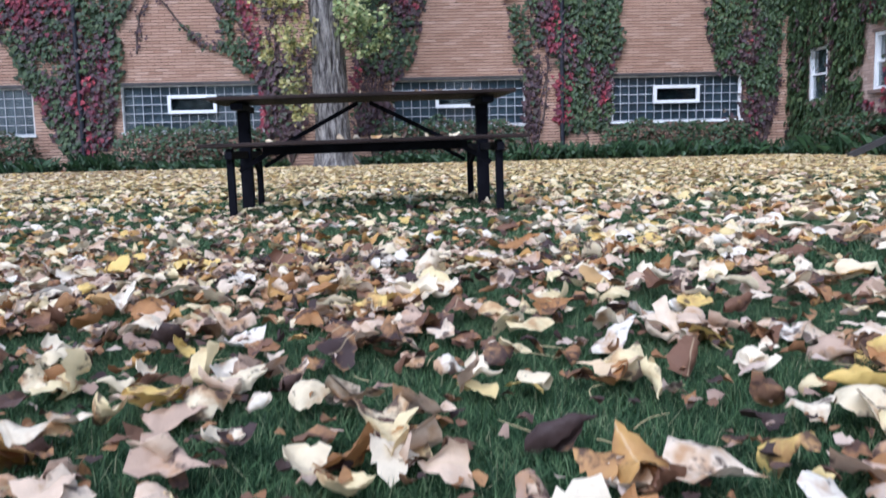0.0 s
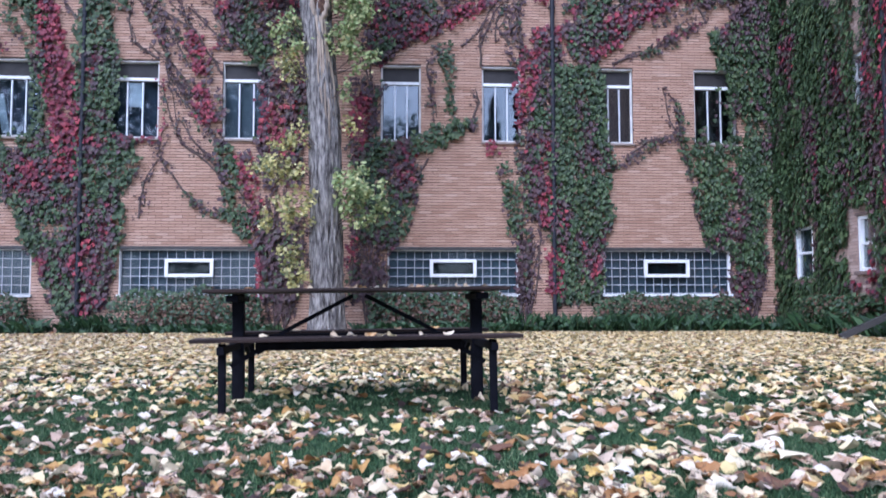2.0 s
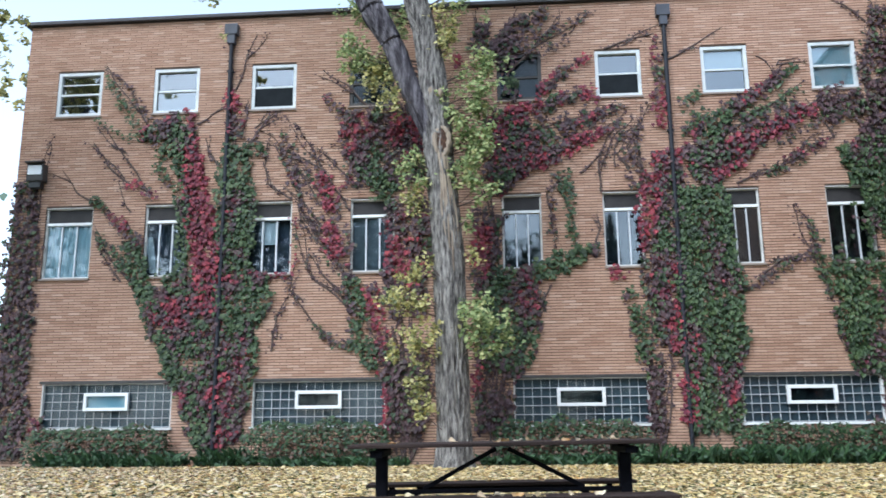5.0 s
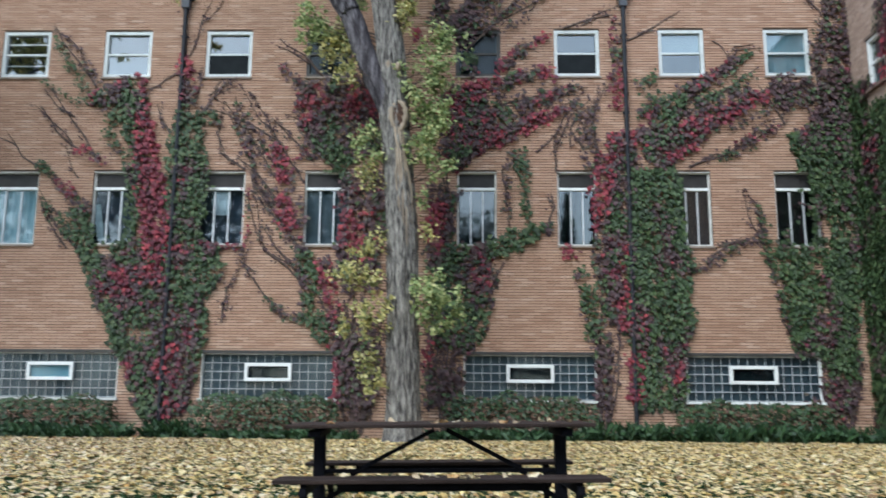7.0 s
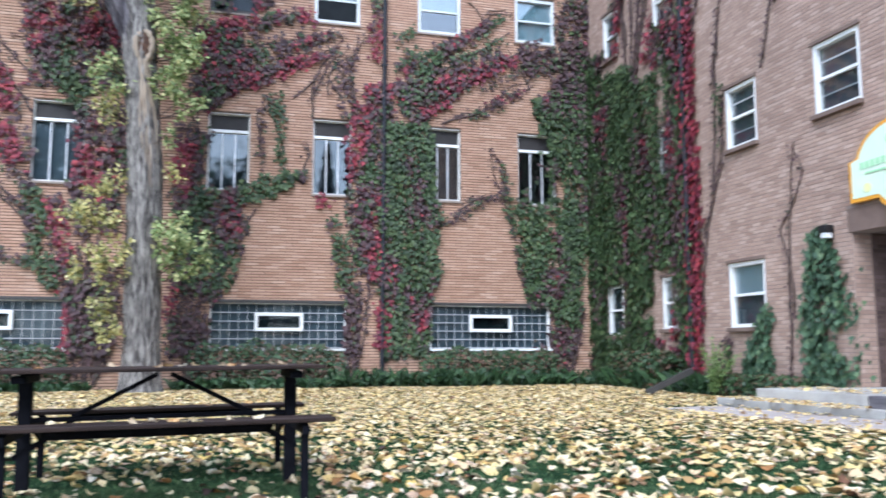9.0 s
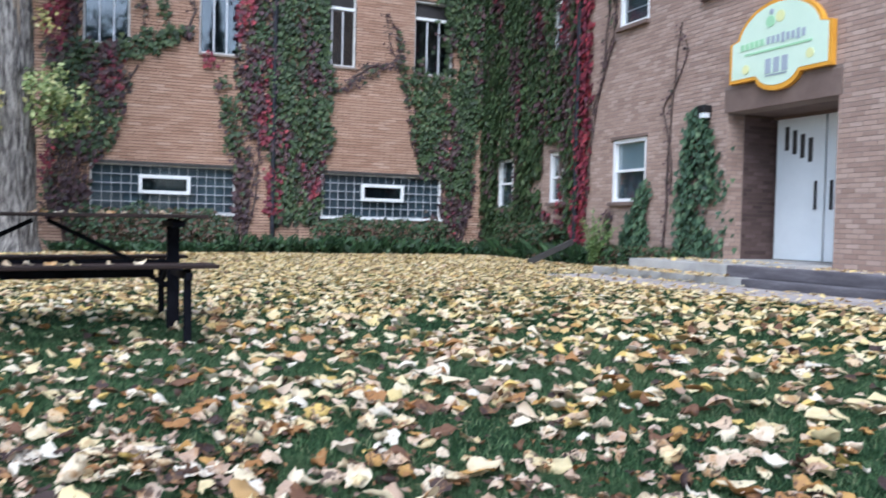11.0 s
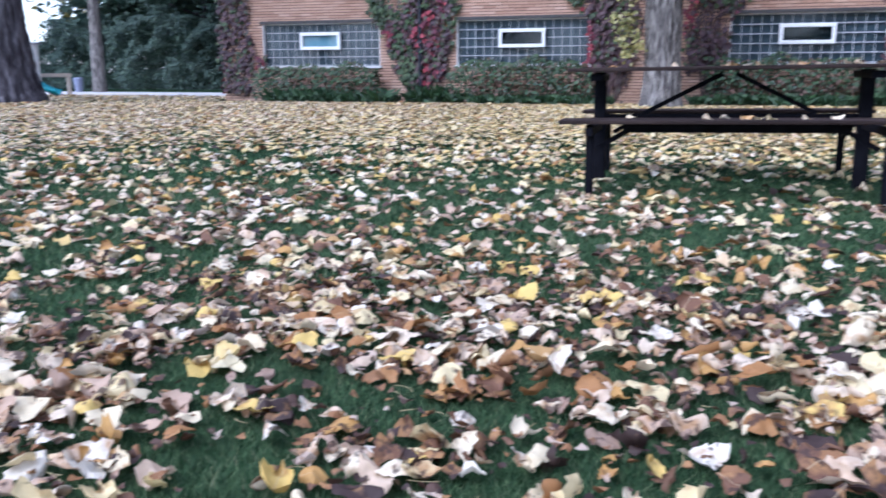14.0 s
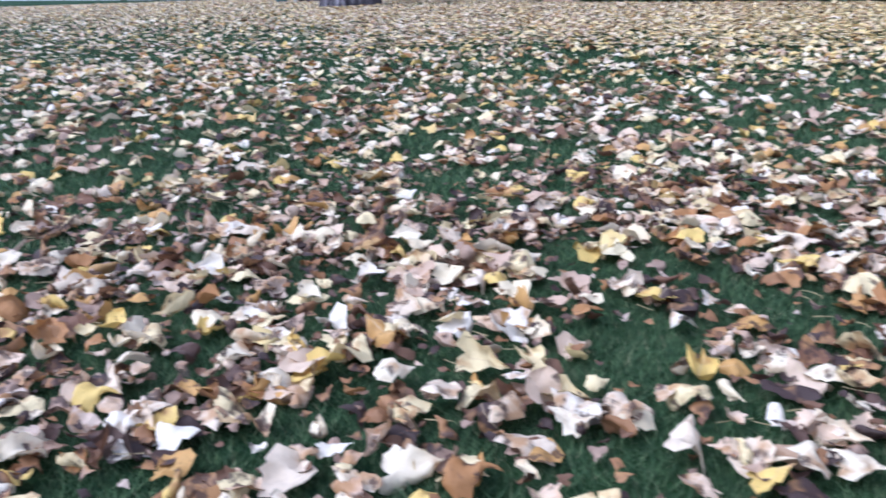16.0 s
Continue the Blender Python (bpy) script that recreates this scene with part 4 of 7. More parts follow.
IVY_LEFT += [
    ([(-6.58, 4.53, 0.48), (-6.70, 5.43, 0.50), (-6.74, 6.28, 0.48), (-6.70, 7.00, 0.45), (-6.67, 7.80, 0.39)], 0.06, 160),
    ([(-6.09, 7.49, 0.21), (-6.15, 7.86, 0.14)], 0.03, 110),
    ([(-6.68, 8.02, 0.23), (-6.75, 8.62, 0.20), (-6.89, 9.30, 0.14)], 0.75, 120),
    ([(-9.15, 8.12, 0.18), (-8.55, 8.30, 0.39), (-8.06, 8.44, 0.42), (-7.75, 8.47, 0.18)], 0.42, 150),
    ([(-8.66, 7.86, 0.14), (-8.63, 7.34, 0.14), (-8.40, 6.75, 0.12)], 0.03, 110),
    ([(-8.97, 8.09, 0.14), (-9.50, 8.58, 0.14), (-9.87, 9.24, 0.12), (-10.21, 9.82, 0.08)], -2, 90),
    ([(-8.92, 8.46, 0.11), (-9.40, 9.12, 0.08), (-9.97, 9.86, 0.06)], -1, 80),
]
IVY_LEFT += [
    ([(-9.11, 8.09, 0.12), (-9.76, 8.14, 0.08), (-10.38, 8.65, 0.06)], -2, 80),
    ([(-8.71, 6.47, 0.15), (-9.01, 6.74, 0.12), (-9.51, 6.86, 0.11)], 0.9, 80),
    ([(-8.99, 5.13, 0.24), (-9.42, 5.67, 0.21), (-9.81, 6.14, 0.14), (-10.34, 6.52, 0.08)], 0.45, 110),
    ([(-9.20, 4.65, 0.15), (-9.80, 5.15, 0.11), (-10.19, 5.66, 0.08)], -2, 90),
    ([(-6.44, 4.43, 0.12), (-5.76, 4.48, 0.12), (-5.15, 4.43, 0.09)], 0.75, 130),
    ([(-5.11, 4.70, 0.09), (-5.11, 5.39, 0.08), (-5.18, 5.89, 0.06)], 0.6, 80),
    ([(-8.51, 4.64, 0.18), (-8.30, 4.50, 0.21), (-7.68, 4.45, 0.21)], 0.05, 150),
]
IVY_LEFT += [
    ([(-6.13, 5.14, 0.15), (-6.20, 5.84, 0.18), (-6.27, 6.70, 0.18)], 0.03, 130),
    ([(-7.97, 7.54, 0.27), (-7.95, 8.06, 0.30), (-7.99, 8.43, 0.30)], 0.35, 140),
    ([(-8.41, 7.75, 0.23), (-8.24, 8.19, 0.30)], 0.1, 140),
]
IVY_TREELEFT = [
    ([(-2.85, 0.77, 0.08), (-2.86, 1.59, 0.09), (-2.96, 2.37, 0.14), (-3.03, 3.17, 0.17), (-3.17, 3.77, 0.20), (-3.24, 4.18, 0.17)], 0.92, 140),
    ([(-2.35, 0.70, 0.48), (-2.36, 1.59, 0.54), (-2.43, 2.63, 0.60)], -1, 130),
    ([(-2.37, 3.42, 0.53), (-2.44, 4.37, 0.69), (-2.44, 5.33, 0.87), (-2.38, 6.31, 0.93)], 0.45, 120),
    ([(-2.45, 6.60, 0.87), (-2.77, 7.30, 1.08), (-3.06, 8.04, 1.18), (-3.20, 8.67, 0.87)], 0.42, 150),
    ([(-3.82, 8.31, 0.23), (-4.08, 8.60, 0.15), (-4.52, 9.08, 0.09)], 0.6, 110),
    ([(-3.48, 6.63, 0.30), (-3.63, 7.21, 0.33), (-3.81, 7.72, 0.27)], -1, 45),
]
IVY_TREELEFT += [
    ([(-4.03, 4.84, 0.15), (-4.21, 5.23, 0.26), (-4.29, 5.72, 0.12)], 0.98, 150),
    ([(-4.25, 6.05, 0.21), (-4.22, 6.33, 0.17), (-4.46, 6.65, 0.20), (-4.52, 6.97, 0.12)], 0.98, 150),
    ([(-3.79, 6.81, 0.15), (-4.01, 6.61, 0.11)], 0.95, 100),
    ([(-5.18, 6.74, 0.09), (-5.24, 7.11, 0.11)], 0.95, 80),
    ([(-3.15, 2.18, 0.18), (-3.34, 2.71, 0.21), (-3.54, 3.31, 0.20), (-3.63, 3.85, 0.23), (-3.72, 4.26, 0.20), (-3.93, 4.67, 0.21)], 0.04, 140),
    ([(-3.40, 2.70, 0.14), (-3.96, 2.79, 0.14), (-4.36, 2.99, 0.11), (-4.53, 3.22, 0.08)], 0.02, 140),
    ([(-4.13, 4.54, 0.12), (-4.42, 5.10, 0.09), (-4.84, 5.67, 0.08)], -1, 70),
]
IVY_TREELEFT += [
    ([(-3.80, 4.95, 0.30), (-4.37, 6.05, 0.51), (-5.14, 7.22, 0.42), (-5.59, 7.99, 0.21)], -1, 26),
    ([(-3.19, 5.63, 0.27), (-3.27, 6.19, 0.15)], 0.5, 90),
]
IVY_TREERIGHT = [
    ([(-0.42, 0.73, 0.54), (-0.30, 1.55, 0.51)], -1, 140),
    ([(-0.24, 2.07, 0.69), (-0.01, 2.78, 0.81), (0.10, 3.37, 0.81), (0.07, 4.04, 0.90), (0.02, 4.48, 0.66)], 0.14, 150),
    ([(-0.56, 3.92, 0.30), (-0.47, 5.15, 0.42), (-0.39, 5.91, 0.45)], 0.6, 120),
    ([(0.38, 4.30, 0.33), (0.85, 4.43, 0.30), (1.39, 4.64, 0.26), (1.91, 4.87, 0.20), (2.21, 4.95, 0.12)], 0.05, 165),
    ([(1.60, 4.96, 0.14), (1.56, 5.65, 0.12), (1.53, 6.36, 0.18), (1.47, 6.86, 0.21)], -2, 95),
    ([(1.08, 5.25, 0.09), (1.15, 6.08, 0.11), (1.26, 6.79, 0.12)], -1, 70),
]
IVY_TREERIGHT += [
    ([(-0.32, 6.38, 0.24), (0.38, 6.93, 0.29), (1.07, 7.22, 0.24), (1.77, 7.55, 0.18), (2.47, 7.84, 0.12), (2.90, 8.12, 0.06)], 0.7, 150),
    ([(-0.14, 7.11, 0.30), (0.53, 7.59, 0.26), (1.23, 7.87, 0.17), (1.93, 8.14, 0.14), (2.78, 8.49, 0.06)], 0.55, 130),
    ([(-0.12, 7.96, 0.39), (0.55, 8.38, 0.26), (1.26, 8.61, 0.17), (1.94, 8.87, 0.17), (2.31, 8.80, 0.12)], 0.75, 150),
    ([(0.70, 8.77, 0.27), (1.20, 9.13, 0.20), (1.57, 9.48, 0.14), (2.14, 9.78, 0.08)], 0.72, 130),
    ([(-0.11, 6.68, 0.36), (-0.02, 7.54, 0.51), (0.11, 8.42, 0.51)], 0.3, 150),
    ([(0.01, 9.14, 0.30), (0.43, 8.97, 0.33)], 0.03, 120),
]
IVY_TREERIGHT += [
    ([(-0.19, 9.75, 0.39), (0.18, 10.35, 0.30), (0.59, 10.98, 0.18)], -1, 130),
    ([(-0.51, 10.09, 0.33), (-0.38, 10.83, 0.20)], -1, 120),
    ([(0.43, 10.06, 0.17), (1.18, 10.47, 0.11), (1.76, 10.79, 0.06)], -1, 80),
    ([(0.73, 9.87, 0.12), (1.59, 10.24, 0.08), (2.11, 10.85, 0.05)], -1, 80),
    ([(-0.97, 9.62, 0.15), (-1.08, 9.99, 0.12)], 0.98, 150),
    ([(0.11, 7.18, 0.69), (1.09, 7.73, 0.60), (2.15, 8.29, 0.36)], -1, 45),
    ([(-0.26, 9.75, 0.57), (0.47, 10.49, 0.42), (1.20, 11.09, 0.21)], -1, 60),
    ([(-0.74, 0.67, 0.15), (-0.77, 1.56, 0.14), (-0.68, 2.33, 0.12)], 0.8, 80),
]
IVY_PIPE2 = [
    ([(3.27, 0.74, 0.21), (3.27, 1.49, 0.24), (3.31, 2.20, 0.27)], -1, 62),
    ([(3.32, 2.26, 0.25), (3.29, 2.91, 0.25), (3.40, 3.57, 0.28), (3.45, 4.37, 0.30), (3.50, 5.19, 0.33), (3.47, 6.03, 0.36), (3.67, 6.72, 0.39)], 0.55, 88),
    ([(4.62, 0.66, 0.63), (4.64, 1.47, 0.69), (4.67, 2.24, 0.75), (4.72, 3.02, 0.78), (4.78, 3.81, 0.81), (4.76, 4.62, 0.75), (4.71, 5.44, 0.75), (4.64, 6.35, 0.69)], 0.1, 185),
    ([(3.78, 2.51, 0.24), (3.73, 3.30, 0.36), (3.83, 4.37, 0.42), (3.97, 5.46, 0.45), (3.96, 6.43, 0.45), (3.88, 7.29, 0.33)], 0.42, 140),
]
IVY_PIPE2 += [
    ([(3.88, 7.87, 0.21), (3.85, 8.75, 0.15), (3.83, 9.50, 0.14), (3.85, 10.26, 0.06)], 0.75, 110),
    ([(4.03, 2.25, 0.15), (4.03, 3.29, 0.18), (4.16, 4.36, 0.21)], 0.05, 150),
    ([(4.10, 0.85, 0.22), (4.08, 1.15, 0.20), (4.12, 1.30, 0.08), (4.10, 1.55, 0.22), (4.14, 1.95, 0.17)], 1.0, 330),
    ([(3.10, 2.27, 0.09), (2.98, 2.92, 0.14), (2.88, 3.58, 0.15), (2.82, 4.01, 0.15)], 0.03, 120),
    ([(2.68, 4.23, 0.18), (2.47, 4.42, 0.14)], 1.0, 150),
    ([(4.58, 6.53, 0.45), (5.15, 6.97, 0.41), (5.86, 7.44, 0.30), (6.58, 7.85, 0.21), (7.14, 8.12, 0.17), (7.45, 8.20, 0.08)], 0.7, 150),
]
IVY_PIPE2 += [
    ([(4.47, 6.99, 0.38), (4.93, 7.67, 0.39), (5.45, 8.23, 0.29), (5.96, 8.60, 0.17), (6.53, 8.89, 0.14), (7.12, 9.32, 0.06)], 0.25, 140),
    ([(4.38, 7.68, 0.21), (4.68, 8.05, 0.15), (5.00, 8.28, 0.11)], 0.05, 130),
    ([(4.29, 8.41, 0.17), (4.80, 8.78, 0.11)], 0.02, 110),
    ([(5.77, 8.03, 0.15), (6.49, 8.38, 0.12), (7.06, 8.71, 0.09), (7.29, 8.82, 0.06)], -2, 110),
    ([(6.20, 6.63, 0.12), (6.76, 6.93, 0.14), (7.19, 7.20, 0.15), (7.64, 7.42, 0.08)], 0.5, 130),
    ([(6.53, 7.33, 0.11), (7.10, 7.69, 0.11), (7.70, 7.98, 0.06)], -1, 100),
    ([(4.88, 6.98, 0.57), (6.03, 7.78, 0.51), (7.17, 8.36, 0.27)], -1, 45),
]
IVY_PIPE2 += [
    ([(3.22, 6.45, 0.21), (3.00, 7.32, 0.36), (3.10, 8.04, 0.24)], -1, 30),
]
IVY_CORNER = [
    ([(8.34, 0.60, 0.60), (8.47, 1.41, 0.63)], -1, 120),
    ([(8.39, 1.66, 0.60), (8.40, 2.43, 0.75), (8.38, 3.21, 0.93), (8.42, 4.00, 1.08), (8.59, 4.73, 0.99)], 0.04, 165),
    ([(8.99, 5.33, 0.81), (8.85, 6.17, 0.84), (8.66, 6.88, 0.72), (8.46, 7.45, 0.57)], 0.06, 165),
    ([(8.27, 8.00, 0.63), (8.02, 8.45, 0.63), (7.62, 8.58, 0.33)], -1, 140),
    ([(8.88, 6.73, 0.60), (8.99, 7.87, 0.60), (9.26, 8.88, 0.54)], -1, 150),
    ([(9.35, 9.03, 0.48), (9.38, 9.92, 0.48), (9.34, 10.76, 0.41)], -1, 120),
    ([(8.72, 8.90, 0.21), (8.75, 9.64, 0.17), (8.94, 10.12, 0.11)], -1, 95),
]
IVY_CORNER += [
    ([(7.45, 3.73, 0.12), (7.26, 4.40, 0.14), (7.16, 4.83, 0.12), (7.16, 5.24, 0.09), (7.03, 5.46, 0.05)], 0.02, 130),
    ([(7.87, 2.05, 0.12), (7.63, 2.93, 0.15), (7.48, 3.46, 0.14)], 0.05, 120),
    ([(5.41, 3.85, 0.15), (5.92, 4.12, 0.14), (6.41, 4.44, 0.09), (7.03, 4.70, 0.06)], -1, 110),
    ([(8.54, 0.41, 0.18), (8.60, 1.15, 0.17)], 1.0, 70),
    ([(8.81, 1.40, 0.36), (9.00, 3.19, 0.42), (9.28, 5.33, 0.45), (9.50, 7.42, 0.42), (9.60, 8.87, 0.36)], 0.05, 130),
    ([(8.14, 4.81, 0.30), (8.33, 5.35, 0.36), (8.49, 6.18, 0.39)], 0.04, 150),
]
STEMS_LEFT = [
    [(-8.93, 6.62), (-9.26, 7.21), (-9.73, 7.81), (-10.21, 8.42)],
    [(-9.37, 6.85), (-9.98, 7.38), (-10.46, 7.98)],
    [(-8.74, 5.90), (-9.33, 6.28), (-9.80, 6.94)],
    [(-10.25, 6.40), (-10.78, 6.74), (-11.18, 7.26)],
    [(-9.46, 4.38), (-10.00, 5.09), (-10.36, 5.94)],
    [(-8.96, 4.10), (-9.63, 4.80), (-10.10, 5.37)],
    [(-7.77, 8.44), (-7.49, 8.57), (-7.08, 8.81)],
    [(-7.14, 7.30), (-7.40, 7.72), (-7.49, 8.05)],
    [(-6.39, 7.84), (-5.92, 8.48), (-5.50, 8.73)],
    [(-6.58, 8.02), (-6.37, 9.06), (-6.11, 9.66)],
    [(-6.74, 9.30), (-6.54, 10.14), (-6.24, 10.90)],
    [(-6.35, 7.79), (-6.12, 8.23), (-5.57, 8.51)],
    [(-8.91, 8.31), (-9.55, 9.16), (-10.28, 10.10)],
    [(-6.59, 4.59), (-6.74, 7.15), (-6.96, 10.77)],
]
STEMS_LEFT += [
    [(-6.91, 0.51), (-7.18, 2.98), (-7.77, 7.17)],
    [(-6.85, 0.51), (-6.62, 2.44), (-5.73, 3.76)],
    [(-5.62, 2.62), (-5.52, 3.48), (-5.27, 4.02)],
]
STEMS_TREELEFT = [
    [(-3.86, 4.47), (-4.42, 5.24), (-4.96, 6.07), (-5.16, 6.96), (-5.32, 7.66), (-5.55, 8.14)],
    [(-3.75, 4.67), (-4.54, 5.63), (-5.10, 5.96)],
    [(-3.71, 5.08), (-4.27, 5.79), (-4.70, 6.49), (-5.28, 7.11), (-5.89, 7.68)],
    [(-3.78, 6.04), (-4.44, 7.05), (-4.88, 7.80), (-5.21, 8.35)],
    [(-3.55, 6.60), (-4.16, 7.19), (-4.65, 7.64)],
    [(-4.39, 7.05), (-5.15, 7.51), (-5.72, 7.78), (-6.11, 7.86)],
    [(-4.11, 4.79), (-4.67, 5.36), (-4.99, 5.81), (-5.07, 6.38)],
    [(-3.04, 6.40), (-3.46, 7.17), (-4.03, 7.51)],
    [(-5.25, 6.39), (-5.83, 6.80), (-5.96, 7.27), (-5.89, 7.83)],
    [(-4.36, 3.03), (-4.64, 3.33), (-5.06, 3.85), (-5.21, 4.29), (-5.16, 4.70)],
]
STEMS_TREELEFT += [
    [(-3.54, 3.44), (-4.09, 3.97), (-4.56, 4.28), (-4.95, 4.81), (-5.12, 5.65)],
    [(-3.73, 3.69), (-4.23, 4.24), (-4.82, 4.97)],
    [(-3.07, 6.40), (-3.63, 7.06), (-3.85, 7.94)],
    [(-4.17, 6.22), (-4.74, 6.73), (-5.00, 7.10)],
    [(-2.68, 0.45), (-2.89, 2.37), (-3.57, 3.71)],
    [(-2.35, 0.45), (-2.50, 2.89), (-2.51, 5.61)],
    [(-2.03, 0.44), (-2.12, 2.36), (-2.37, 3.96)],
    [(-4.00, 5.09), (-4.86, 6.23), (-5.43, 6.68)],
    [(-3.30, 8.67), (-3.88, 9.29), (-4.53, 9.76)],
]
STEMS_TREERIGHT = [
    [(1.04, 4.09), (0.83, 3.62), (0.66, 3.41)],
    [(2.14, 5.06), (2.26, 5.50), (2.17, 5.78)],
    [(1.77, 7.61), (2.49, 8.28), (3.06, 8.48)],
    [(-0.42, 0.79), (-0.18, 2.85), (0.12, 4.45)],
    [(-0.15, 4.45), (-0.32, 6.54), (-0.00, 8.42)],
    [(-0.04, 6.54), (1.35, 7.36), (2.90, 8.16)],
    [(0.12, 7.68), (1.52, 8.16), (2.78, 8.52)],
    [(0.16, 9.46), (0.89, 10.20), (1.48, 10.95)],
    [(-0.26, 9.78), (0.18, 10.53), (0.48, 11.22)],
    [(0.60, 9.98), (1.61, 10.56), (2.27, 11.08)],
    [(1.47, 6.78), (1.05, 6.37), (1.20, 4.97)],
    [(-0.68, 9.95), (-0.60, 10.71), (-0.66, 11.31)],
    [(-0.68, 0.67), (-0.73, 1.56), (-0.63, 2.33)],
]
STEMS_PIPE2 = [
    [(3.08, 6.32), (2.71, 7.04), (2.60, 7.53), (3.17, 8.12)],
    [(3.06, 6.88), (2.70, 7.35), (2.95, 7.82)],
    [(2.33, 6.33), (2.30, 7.05), (2.53, 7.62), (3.04, 8.26)],
    [(1.88, 6.83), (2.31, 7.19), (2.45, 7.45)],
    [(3.25, 6.88), (3.00, 7.43), (3.39, 8.10)],
    [(3.42, 6.45), (3.22, 7.60), (3.61, 8.46)],
    [(5.51, 6.45), (6.48, 6.76), (7.91, 7.61)],
    [(6.03, 9.80), (6.43, 9.34), (6.70, 8.96)],
    [(6.51, 8.97), (6.85, 9.40), (7.30, 9.46)],
    [(4.09, 9.64), (4.82, 10.04), (5.47, 10.43)],
    [(6.94, 8.14), (7.67, 8.49), (8.00, 8.51)],
    [(4.84, 6.41), (5.99, 7.38), (7.22, 8.21)],
    [(4.61, 6.99), (5.52, 8.33), (6.69, 9.11)],
    [(5.19, 7.54), (6.06, 8.17), (7.29, 8.94)],
]
STEMS_PIPE2 += [
    [(2.57, 10.02), (3.29, 10.28), (3.86, 10.41)],
    [(3.23, 0.74), (3.34, 3.31), (3.68, 6.87)],
    [(4.61, 0.59), (4.74, 3.28), (4.65, 6.42)],
    [(3.09, 0.61), (3.15, 2.26), (3.00, 3.31)],
]
STEMS_CORNER = [
    [(5.93, 4.25), (6.42, 4.63), (7.11, 4.72)],
    [(7.43, 3.62), (7.16, 4.70), (7.06, 5.52), (6.92, 5.73)],
    [(8.92, 10.45), (8.52, 10.87), (8.15, 11.11)],
    [(8.29, 0.41), (8.36, 3.21), (8.99, 5.33)],
    [(7.83, 1.92), (7.60, 3.09), (7.45, 3.62)],
    [(7.89, 7.47), (7.67, 7.98), (7.32, 8.50)],
    [(9.15, 6.72), (9.26, 8.88), (9.28, 10.84)],
    [(8.78, 8.16), (8.70, 9.34), (9.01, 10.24)],
    [(8.68, 0.53), (8.75, 2.16), (8.80, 3.72)],
]


# ---- climbing ivy: limbs as (x, z, half width), share of red, leaves per square metre ----
def fan(start, end, spread, count, seed):
    """Stems that sweep from about one place towards another."""
    r = np.random.default_rng(seed)
    a, b = np.array(start), np.array(end)
    side = unit(np.array([a[1] - b[1], b[0] - a[0]]))
    out = []
    for k in range(count):
        w = r.uniform(-1, 1)
        e = a + (b - a) * r.uniform(0.65, 1.1) + side * w * spread
        f = a + (b - a) * r.uniform(-0.05, 0.15) + side * w * spread * 0.35
        out.append([tuple(f), tuple((f + e) / 2 + side * w * spread * 0.25), tuple(e)])
    return out


